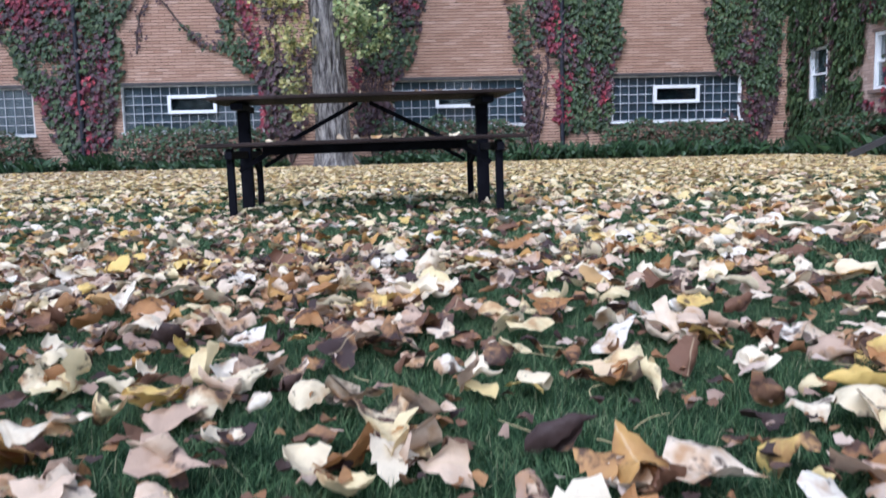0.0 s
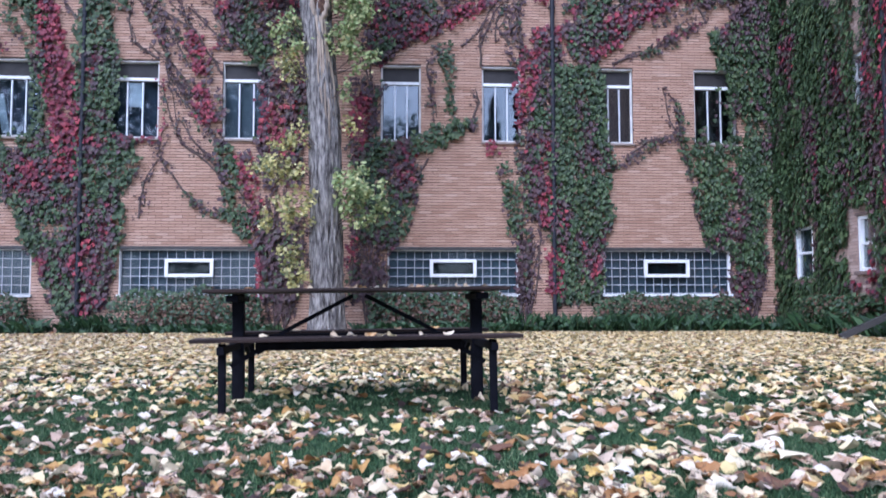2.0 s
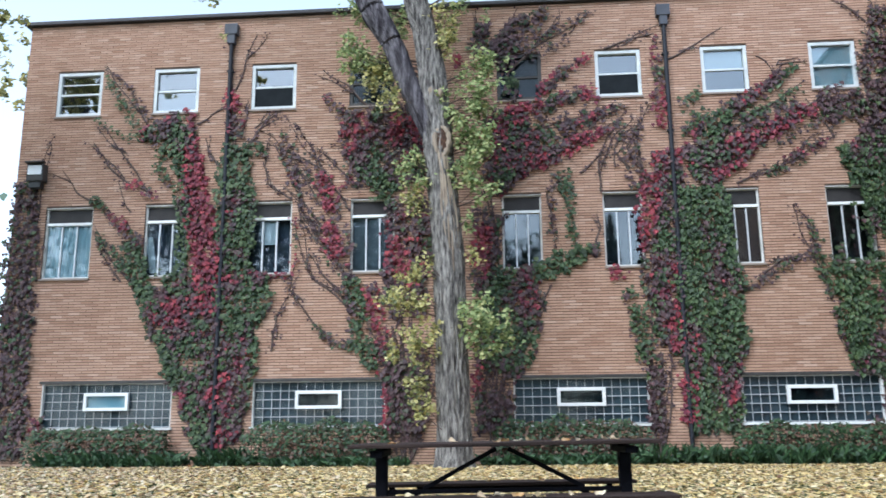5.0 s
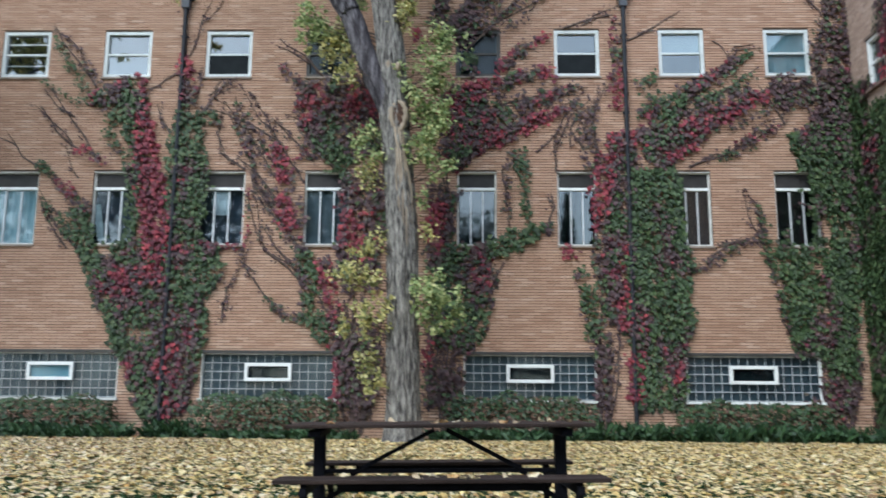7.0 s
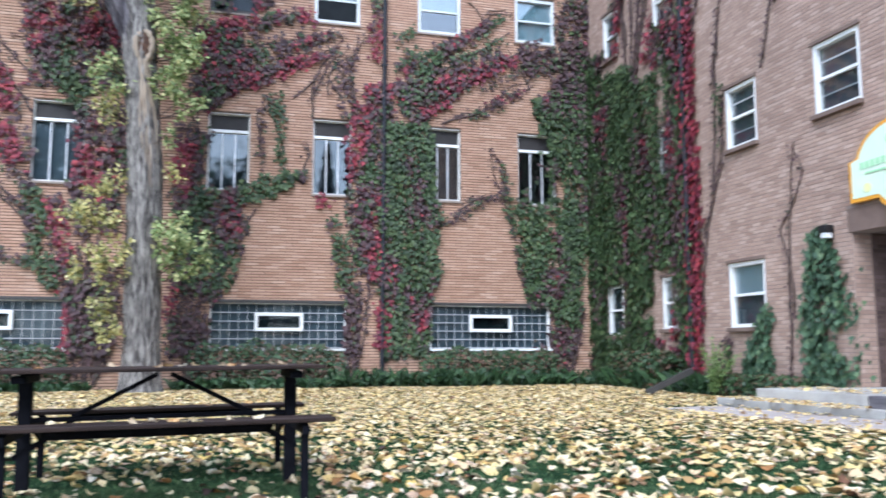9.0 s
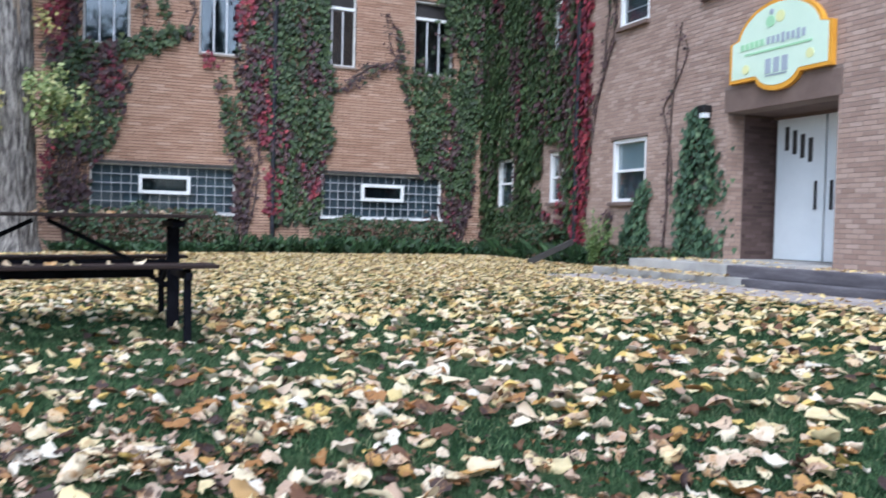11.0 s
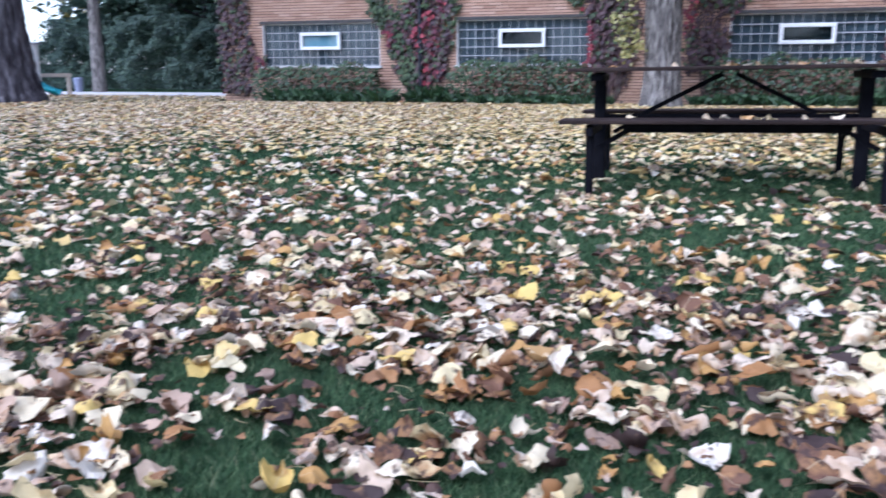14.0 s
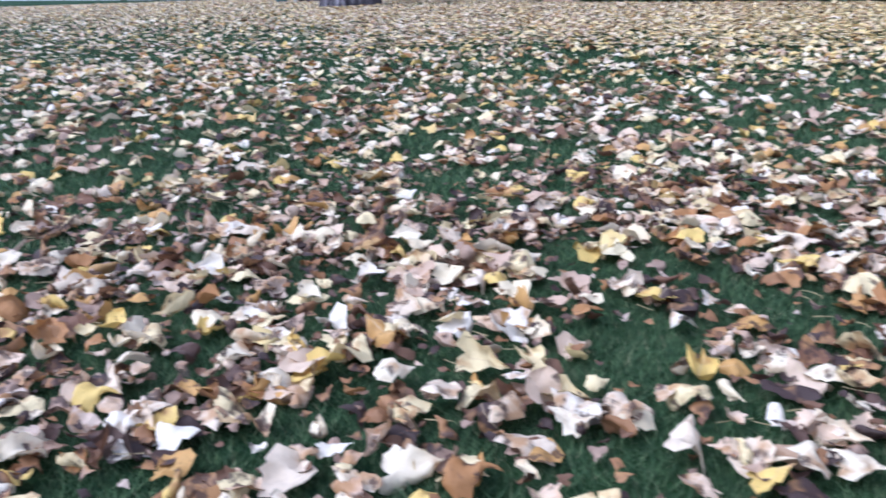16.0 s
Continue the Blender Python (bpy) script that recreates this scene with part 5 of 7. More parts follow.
def ivy_vine(name, limbs, stems, seed, label, to_world, out_dir, spread=1.0, holes=(), dull=0.13, green=None):
    rng = np.random.default_rng(seed)
    t = thing(name, label=label, category="ivy", group="climbing ivy on the walls")
    bins = {"green": [], "dull": [], "red": []}
    for points, red, dens in limbs:
        p = np.array(points)
        seg = np.linalg.norm(np.diff(p[:, :2], axis=0), axis=1)
        area = (seg * (p[1:, 2] + p[:-1, 2])).sum()
        n = max(6, int(area * dens * spread * 1.65))
        pick = rng.choice(len(seg), n, p=(seg * (p[1:, 2] + p[:-1, 2])) / area)
        s = rng.random(n)
        mid = p[pick] * (1 - s[:, None]) + p[pick + 1] * s[:, None]
        d = unit(p[pick + 1, :2] - p[pick, :2])
        side = np.stack([-d[:, 1], d[:, 0]], 1)
        q = rng.uniform(-1, 1, n)
        q = np.sign(q) * np.abs(q) ** 0.85
        wob = np.array([0.75 + 0.7 * noise.noise((a * 1.3, b * 1.3, seed)) for a, b in mid[:, :2]])
        uv = mid[:, :2] + side * (q * mid[:, 2] * (0.85 + 0.5 * (wob - 0.75)))[:, None] + rng.normal(0, 0.05, (n, 2))
        gap = np.array([noise.noise((a * 1.9, b * 1.5, seed + 20)) for a, b in uv])
        uv = uv[(gap > -0.75 + 0.3 * rng.random(len(gap)) + 0.25 * np.abs(q) ** 3 * (rng.random(len(gap)) < 0.7)) & (uv[:, 1] > 0.05) & (uv[:, 1] < TOP)]
        for a, b, lo, hi in holes:
            rim = 0.24 if 4.0 < lo < 5.0 else 0.05
            uv = uv[~((uv[:, 0] > a + rim) & (uv[:, 0] < b - rim) & (uv[:, 1] > lo + 0.04) & (uv[:, 1] < hi - 0.02) & (rng.random(len(uv)) < 0.97))]
        hue = np.array([noise.noise((a * 1.1, b * 0.7, 5.0)) + 0.5 * noise.noise((a * 3.1, b * 2.3, 9.0)) for a, b in uv]) * 0.55 + rng.normal(0, 0.09, len(uv))
        cut = np.quantile(hue, max(0.0, min(1.0, 1 - red))) if len(hue) else 0
        big = min(1.0, 0.62 + p[:, 2].mean() * 1.6)
        for k, (u, h) in enumerate(zip(uv, hue)):
            bins["green" if red < -1 else ("green" if k % 6 == 0 else "dull") if red < 0 else "red" if h > cut + 0.10 or red > 0.95 else "dull" if h > cut - dull else "green"].append((*u, big))
    for key, mat, lab in (("green", green or M_ivy, "green leaves"), ("dull", M_ivy_dull, "dull purplish-brown leaves"), ("red", M_ivy_red, "crimson leaves")):
        if len(bins[key]) < 3:
            continue
        u = np.array(bins[key])
        n = len(u)
        out = 0.03 + 0.13 * rng.random(n) ** 1.5
        place = to_world(u[:, 0], out, u[:, 1])
        up = np.asarray(out_dir, float) + np.array([0, 0, 0.35])
        v, f = scattered(place, turns(rng, n, 0.31, spin=(0, 0, -1), up=up), (0.078 + 0.064 * rng.random(n)) * u[:, 2], LOBED)
        tagged(mesh_np(f"{key}_foliage", v, f, mat, t, label=lab), kind="stuff")
    tubes, wisps = [], []
    for pts in stems:
        p = np.array(pts, float)
        fine = []
        for a, b in zip(p, p[1:]):
            m = max(3, int(np.linalg.norm(b - a) / 0.12))
            fine += [a + (b - a) * k / m for k in range(m)]
        fine = np.array(fine + [p[-1]])
        for branch in range(2):
            w = np.array([[noise.noise((x * 0.9, z * 0.9, seed + branch * 7.0)), noise.noise((x * 0.9, z * 0.9, seed + 50 + branch * 7.0))] for x, z in fine]) * (0.14 + 0.30 * branch)
            w *= np.linspace(0.1, 1.2, len(fine))[:, None]
            w += 0.08 * np.array([[noise.noise((x * 2.3, z * 2.3, seed + 3 + branch * 5.0)), noise.noise((x * 2.3, z * 2.3, seed + 33 + branch * 5.0))] for x, z in fine])
            cut = len(fine) if branch == 0 else int(len(fine) * rng.uniform(0.5, 0.9))
            q = (fine + w)[len(fine) - cut:] if branch else fine + w * 0.6
            if len(q) < 4:
                continue
            q = q[(q[:, 1] > 0) & (q[:, 1] < TOP)]
            if len(q) < 4:
                continue
            inside = np.zeros(len(q), bool)
            for a, b, lo, hi in holes:
                inside |= (q[:, 0] > a) & (q[:, 0] < b) & (q[:, 1] > lo) & (q[:, 1] < hi)
            if inside.any():
                q = q[:int(np.argmax(inside))]
            if len(q) < 4:
                continue
            r = np.linspace(0.031, 0.012, len(q)) * (1 if branch == 0 else 0.75)
            grow = rng.random((len(q), 8)) < ((0.06 + 0.28 * rng.random()) if len(pts) == 3 else (0.08 + 0.28 * rng.random()))
            for k in np.argwhere(grow)[:, 0]:
                wisps.append(q[k] + rng.normal(0, 0.05, 2) + (0, -0.02))
            tubes.append(tube(to_world(q[:, 0], np.full(len(q), 0.02), q[:, 1]), r, 5))
    if tubes:
        v, f = joined(tubes)
        tagged(mesh_np("stem_work", v, f, M_stem, t, True, "bare brown stems"), kind="stuff")
    if wisps:
        u = np.array(wisps)
        n = len(u)
        v, f = scattered(to_world(u[:, 0], 0.03 + 0.05 * rng.random(n), u[:, 1]), turns(rng, n, 0.5, spin=(0, 0, -1), up=np.asarray(out_dir, float) + np.array([0, 0, 0.35])), 0.045 + 0.04 * rng.random(n), LOBED)
        tagged(mesh_np("withering_foliage", v, f, M_ivy_dull, t, label="small purplish withering leaves"), kind="stuff")
    return t


IVY_HOLES = [h for h in OPEN_MAIN if h[:2] not in (SASH[3], SASH[4])]
on_main = lambda u, o, z: np.stack([u, WALL_Y - o, z], 1)
on_wing = lambda u, o, z: np.stack([WING_X - o, u, z], 1)
on_west = lambda u, o, z: np.stack([WEST - o, u, z], 1)

ivy_vine("ivy", IVY_LEFT, STEMS_LEFT + fan((-6.9, 0.1), (-6.9, 2.0), 0.6, 8, 5), 11, "red and green ivy climbing round a downspout", on_main, (0, -1, 0), 1.25, IVY_HOLES, 0.10)
ivy_vine("ivy", IVY_TREELEFT, STEMS_TREELEFT + fan((-2.4, 0.1), (-2.4, 2.7), 0.6, 14, 7), 12, "thinning purple-red ivy fanning out in bare stems", on_main, (0, -1, 0), 1.15, IVY_HOLES, 0.20)
ivy_vine("ivy", IVY_TREERIGHT, STEMS_TREERIGHT + fan((-0.3, 0.1), (-0.25, 2.3), 0.45, 11, 8), 13, "dark red and green ivy sweeping up to the top windows", on_main, (0, -1, 0), 1.2, IVY_HOLES, 0.15)
ivy_vine("ivy", IVY_PIPE2, STEMS_PIPE2 + fan((3.35, 0.1), (3.4, 2.4), 0.32, 9, 9), 14, "green ivy with bright red sprays along a downspout", on_main, (0, -1, 0), 1.2, IVY_HOLES, 0.10)
ivy_vine("ivy", IVY_CORNER, STEMS_CORNER + fan((8.8, 0.1), (8.7, 2.4), 0.5, 12, 10), 15, "dense dark green ivy filling the building corner", on_main, (0, -1, 0), 1.25, IVY_HOLES, 0.12)
IVY_WING = [
    ([(18.35, 0.2, 0.45), (18.3, 3.0, 0.45), (18.3, 6.0, 0.45), (18.2, 8.4, 0.4)], 0.05, 170),
    ([(17.1, 0.2, 0.4), (17.05, 1.1, 0.3)], 0.05, 150),
    ([(17.0, 2.6, 0.5), (17.0, 5.0, 0.55), (16.9, 7.6, 0.6)], 0.05, 150),
    ([(15.4, 0.2, 0.35), (15.5, 1.1, 0.3)], 0.3, 130),
    ([(15.4, 2.7, 0.4), (15.7, 4.4, 0.4)], 0.2, 140),
    ([(17.9, 0.2, 0.8), (17.8, 2.6, 0.75), (17.6, 4.5, 0.8), (17.4, 6.2, 0.9), (17.2, 7.6, 0.8)], 0.04, 150),
]
IVY_WING += [
    ([(16.3, 0.2, 0.7), (16.2, 2.4, 0.75), (16.3, 4.5, 0.85), (16.4, 6.2, 0.8), (16.6, 7.4, 0.5)], 0.05, 170),
    ([(15.0, 2.6, 0.45), (15.1, 4.0, 0.5), (15.6, 5.6, 0.5), (15.6, 7.0, 0.4)], 0.05, 120),
    ([(14.55, 0.5, 0.35), (14.5, 2.0, 0.35), (14.5, 3.6, 0.40), (14.5, 5.2, 0.35), (14.6, 7.0, 0.35), (14.8, 9.5, 0.4)], 0.25, 120),
    ([(13.95, 0.4, 0.25), (13.9, 2.2, 0.28), (13.9, 4.0, 0.28), (13.95, 5.8, 0.28), (14.0, 8.0, 0.3)], 0.97, 130),
]
IVY_WING += [
    ([(14.1, 0.3, 0.14), (14.1, 3.0, 0.16), (14.1, 6.0, 0.16), (14.1, 9.0, 0.12)], 0.05, 130),
    ([(15.4, 7.2, 0.5), (15.0, 8.0, 0.5), (14.6, 9.6, 0.5)], 0.75, 90),
    ([(17.3, 8.0, 0.4), (17.0, 9.2, 0.35), (16.4, 10.6, 0.4)], 0.6, 110),
    ([(15.9, 0.2, 0.3), (15.9, 1.2, 0.12)], 0.6, 60),
    ([(13.0, 0.2, 0.25), (12.95, 1.0, 0.12)], 0.05, 120),
]
IVY_WING += [([(12.85, 4.7, 0.08), (12.87, 5.9, 0.08)], 0.02, 120)]
IVY_ENTRANCE = [
    ([(12.1, 0.2, 0.45), (11.95, 0.9, 0.35), (11.75, 1.5, 0.16)], -2, 190),
    ([(10.35, 0.3, 0.62), (10.35, 1.1, 0.58), (10.3, 1.9, 0.5), (10.35, 2.45, 0.36), (10.4, 2.75, 0.16)], -2, 150),
    ([(9.55, 0.2, 0.22), (9.56, 0.9, 0.20), (9.55, 1.5, 0.14), (9.55, 2.1, 0.07)], -2, 120),
]
STEMS_WING = [[(13.9, 0.5), (13.5, 3.2), (12.9, 4.4), (12.8, 5.9)], [(11.2, 0.3), (11.1, 2.9), (10.9, 4.3)], [(13.2, 4.0), (13.0, 6.5), (12.6, 8.5)],
              [(14.6, 6.0), (13.9, 8.0), (13.4, 9.8)], [(11.6, 5.9), (11.2, 7.4), (11.0, 8.8)]]
ivy_vine("ivy", IVY_WING, STEMS_WING + fan((14.4, 6.0), (13.6, 10.6), 0.8, 8, 18) + fan((16.4, 7.0), (15.8, 11.0), 0.8, 8, 19), 16, "thick green ivy with a crimson strip on the wing wall", on_wing, (-1, 0, 0), 1.45, OPEN_WING)
ivy_vine("ivy", IVY_ENTRANCE, [[(10.3, 0.05), (10.35, 1.4), (10.4, 2.5)], [(12.1, 0.05), (11.9, 0.8), (11.75, 1.4)]], 19, "fresh green ivy bushing out beside the entrance", on_wing, (-1, 0, 0), 1.6, OPEN_WING, green=M_ivy_fresh)
IVY_WEST_END = [([(-11.95, 0.2, 0.50), (-12.0, 1.5, 0.5), (-12.0, 3.0, 0.55), (-12.05, 5.0, 0.5), (-12.1, 7.0, 0.35)], -1, 110), ([(-11.25, 1.1, 0.16), (-11.25, 0.5, 0.24)], 0.85, 120)]
ivy_vine("ivy", IVY_WEST_END, [[(-11.8, 0.1), (-11.9, 4.0), (-11.6, 8.0)]], 17, "reddish-brown ivy on the free corner of the facade", on_main, (0, -1, 0), 1.3)
ivy_vine("ivy", [([(19.2, 0.1, 0.5), (19.4, 2.5, 0.6), (19.6, 5.0, 0.6)], 0.6, 120)], [[(19.2, 0.1), (19.5, 6.0)]], 18, "red ivy round the corner of the side wall", on_west, (-1, 0, 0), 1.2)


# ---- shrubs and plants along the foot of the wall ----
def shrub(x0, x1, y, deep, high, seed, label, mat=None, dens=900, size=0.07, along_x=True, shape=LOBED, lumps=0.0):
    rng = np.random.default_rng(seed)
    t = thing("shrub", ((x0 + x1) / 2, y, 0), 0, label, "shrub", "shrubs along the wall")
    n = int((x1 - x0) * dens)
    a = rng.uniform(-1, 1, n)
    x = a * (x1 - x0) / 2
    crest = np.array([0.84 + 0.26 * noise.noise((v * 1.7 + seed, 3.0, 0.0)) for v in x]) * high * (1 - 0.3 * np.abs(a) ** 12)
    ang = rng.uniform(0, np.pi, n)
    r = 0.72 + 0.3 * rng.random(n) ** 0.5
    yy, z = -deep * np.cos(ang) * r * 0.5, np.maximum(0.03, crest * np.sin(ang) ** 0.4 * r)
    z = np.where(rng.random(n) < 0.35, rng.random(n) * crest, z)
    if lumps:
        lump = np.array([noise.noise((a * 0.9, b * 1.1, seed)) + 0.5 * noise.noise((a * 2.3, b * 2.6, seed + 4)) for a, b in zip(x, z)])
        yy, z = yy - lumps * lump, z * (1 + 0.12 * lump)
    place = np.stack([x, yy, z], 1)
    up = np.stack([0 * x, yy * 3 - 0.6, 0.5 + z], 1)
    v, f = scattered(place, turns(rng, n, 0.6, up=unit(up)), size * (0.7 + 0.7 * rng.random(n)), shape)
    tagged(mesh_np("foliage", v, f, mat or M_hedge, t), kind="stuff")
    tubes = []
    for k in range(int((x1 - x0) * 5)):
        bx = rng.uniform(-0.48, 0.48) * (x1 - x0)
        tip = np.array([bx + rng.normal(0, 0.15), rng.normal(0, deep * 0.2), high * rng.uniform(0.5, 0.8)])
        tubes.append(tube([(bx, 0, 0), tuple((np.array([bx, 0, 0]) + tip) / 2 + rng.normal(0, 0.04, 3)), tuple(tip)], [0.012, 0.009, 0.004], 4))
    v, f = joined(tubes)
    tagged(mesh_np("branchwork", v, f, M_stem, t), kind="stuff")
    if not along_x:
        t.matrix_basis = pose(y, (x0 + x1) / 2, 0, 0, 0, -90)
    return t


shrub(-11.1, -7.8, 18.15, 0.75, 1.04, 21, "low clipped green shrub under a glass block window")
shrub(-5.95, -2.7, 18.1, 0.85, 1.16, 22, "dark green ivy shrub under a glass block window")
shrub(-0.3, 3.1, 18.15, 0.8, 1.16, 23, "dark green trailing shrub under a glass block window")
shrub(4.9, 8.4, 18.2, 0.7, 1.00, 24, "green and rusty shrub under a glass block window")
shrub(14.3, 16.9, 9.2, 0.6, 1.0, 25, "leafy green shrub in the corner of the building", along_x=False)
shrub(10.4, 12.9, 9.25, 0.5, 0.5, 26, "low dark green plants beside the entrance", along_x=False)


def low_plants(x0, x1, y, high, seed, label, along_x=True, mat=None):
    """Strap-leaved and broad-leaved plants at the foot of the wall."""
    rng = np.random.default_rng(seed)
    t = thing("low_plants", ((x0 + x1) / 2, y, 0), 0, label, "plants", "plants along the wall")
    n = int((x1 - x0) * 380)
    x = rng.uniform(-0.5, 0.5, n) * (x1 - x0)
    yy = rng.normal(0, 0.16, n)
    h = high * np.array([0.7 + 0.6 * noise.noise((v * 1.3 + seed, 1.0, 0.0)) for v in x])
    place = np.stack([x, yy, h * rng.random(n) ** 0.7], 1)
    up = np.stack([rng.normal(0, 0.4, n), rng.normal(-0.5, 0.4, n), np.full(n, 0.9)], 1)
    v, f = scattered(place, turns(rng, n, 0.5, up=unit(up)), 0.07 + 0.09 * rng.random(n), FOLDED)
    tagged(mesh_np("foliage", v, f, mat or M_lowplant, t), kind="stuff")
    m = int((x1 - x0) * 90)
    x, yy = rng.uniform(-0.5, 0.5, m) * (x1 - x0), rng.normal(0, 0.18, m)
    d = rng.normal(0, 0.16, (m, 2))
    hh = high * rng.uniform(0.6, 1.25, m)
    w = 0.012
    v = np.stack([np.stack([x - w, yy, 0 * x], 1), np.stack([x + w, yy, 0 * x], 1), np.stack([x + d[:, 0] * 0.5 + w, yy + d[:, 1] * 0.5 - 0.05, hh * 0.8], 1), np.stack([x + d[:, 0], yy + d[:, 1] - 0.12, hh], 1)], 1)
    tagged(mesh_np("blade_foliage", v.reshape(-1, 3), np.arange(m * 4).reshape(-1, 4), mat or M_lowplant, t), kind="stuff")
    if not along_x:
        t.matrix_basis = pose(y, (x0 + x1) / 2, 0, 0, 0, -90)
    return t


low_plants(-10.6, -7.2, 17.75, 0.32, 31, "dark green leafy plants edging the lawn")
low_plants(-7.0, -5.6, 17.9, 0.38, 32, "strap-leaved plants edging the lawn")
low_plants(-5.4, -2.2, 17.6, 0.22, 33, "low weedy plants edging the lawn")
low_plants(-0.6, 2.6, 17.65, 0.25, 34, "low weedy plants edging the lawn")
low_plants(2.7, 4.6, 17.8, 0.40, 35, "grassy green plants edging the lawn")
low_plants(4.6, 9.2, 17.65, 0.38, 36, "broad-leaved bright green plants edging the lawn")
low_plants(13.2, 17.4, 9.3, 0.4, 37, "broad-leaved green plants along the wing", along_x=False)


def fern():
    rng = np.random.default_rng(41)
    t = thing("fern", (8.85, 12.4, 0), 0, "feathery light green fern clump beside the steps", "fern")
    for k in range(14):
        a, lean = rng.uniform(0, 2 * np.pi), rng.uniform(0.1, 0.45)
        s = np.linspace(0, 1, 9)
        h = rng.uniform(0.7, 1.15)
        c = np.stack([np.cos(a) * lean * s ** 1.6, np.sin(a) * lean * s ** 1.6, h * s], 1)
        v1, f1 = tube(c, np.linspace(0.008, 0.002, 9), 4)
        n = 90
        q = rng.uniform(0.15, 1, n)
        base = np.stack([np.interp(q, s, c[:, i]) for i in range(3)], 1) + rng.normal(0, 0.045, (n, 3)) * (1.1 - q)[:, None]
        v2, f2 = scattered(base, turns(rng, n, 0.8), 0.05 + 0.05 * rng.random(n), (np.array([[-0.12, 0, 0], [0.12, 0, 0], [0.1, 0.8, 0.1], [-0.02, 1, 0.12]], float), np.array([[0, 1, 2, 3]])))
        v, f = joined([(v1, f1), (v2, f2)])
        mesh_np("frond", v, f, M_fern, t)
    return t


fern()


# ---- trees ----
def trunk_mesh(points, radii, sides=72, rings=220, furrow=0.13, seed=0, flare=0.0):
    p, r = np.array(points, float), np.array(radii, float)
    s = np.r_[0, np.cumsum(np.linalg.norm(np.diff(p, axis=0), axis=1))]
    q = np.linspace(0, s[-1], rings)
    c = np.stack([np.interp(q, s, p[:, i]) for i in range(3)], 1)
    k = np.ones(9) / 9
    for i in range(2):
        c[4:-4, i] = np.convolve(c[:, i], k, "valid")
    rad = np.interp(q, s, r)
    v, f = tube(c, rad, sides)
    v = v.reshape(rings, sides, 3)
    a = np.linspace(0, 2 * np.pi, sides, endpoint=False)
    d = np.empty((rings, sides))
    for i in range(rings):
        for j in range(sides):
            x, y, z = math.cos(a[j]), math.sin(a[j]), q[i]
            w = 0.25 * noise.noise((x * 1.2, y * 1.2, z * 0.9 + seed))
            g = noise.noise(((x + w) * 5.5, (y + w) * 5.5, z * 0.55 + seed))
            d[i, j] = -abs(g) * 1.9 + 0.55 + 0.5 * noise.noise((x * 1.5, y * 1.5, z * 0.5 + seed)) + 0.35 * noise.noise((x * 11, y * 11, z * 2.2))
    if flare:
        lobes = np.array([0.6 + 0.5 * math.sin(5 * b + seed) + 0.3 * math.sin(3 * b + 1) for b in a])
        d += (flare / furrow / 0.34) * np.exp(-q / 0.28)[:, None] * np.clip(lobes, 0.1, 2)[None]
    v = c[:, None] + (v - c[:, None]) * (1 + furrow * d / np.maximum(rad, 0.12)[:, None] * 0.34)[..., None]
    return v.reshape(-1, 3), f


def sprigs(rng, centres, count, size, shape=FOLDED):
    """Hanging leafy twigs round centres (x, y, z, radius)."""
    place = []
    for x, y, z, r in centres:
        n = int(count * (r / 0.5) ** 1.6)
        tw = max(3, int(n / 16))
        tips = np.array([x, y, z]) + rng.normal(0, 0.5, (tw, 3)) * np.array([r, r * 0.7, r * 0.9])
        pick = rng.integers(0, tw, n)
        place.append(tips[pick] + rng.normal(0, 0.075, (n, 3)) - np.array([0, 0, 0.10]) * rng.random((n, 1)))
    place = np.concatenate(place)
    n = len(place)
    return scattered(place, turns(rng, n, 1.0, up=(0, -0.6, 0.5)), size * (0.7 + 0.6 * rng.random(n)), shape)


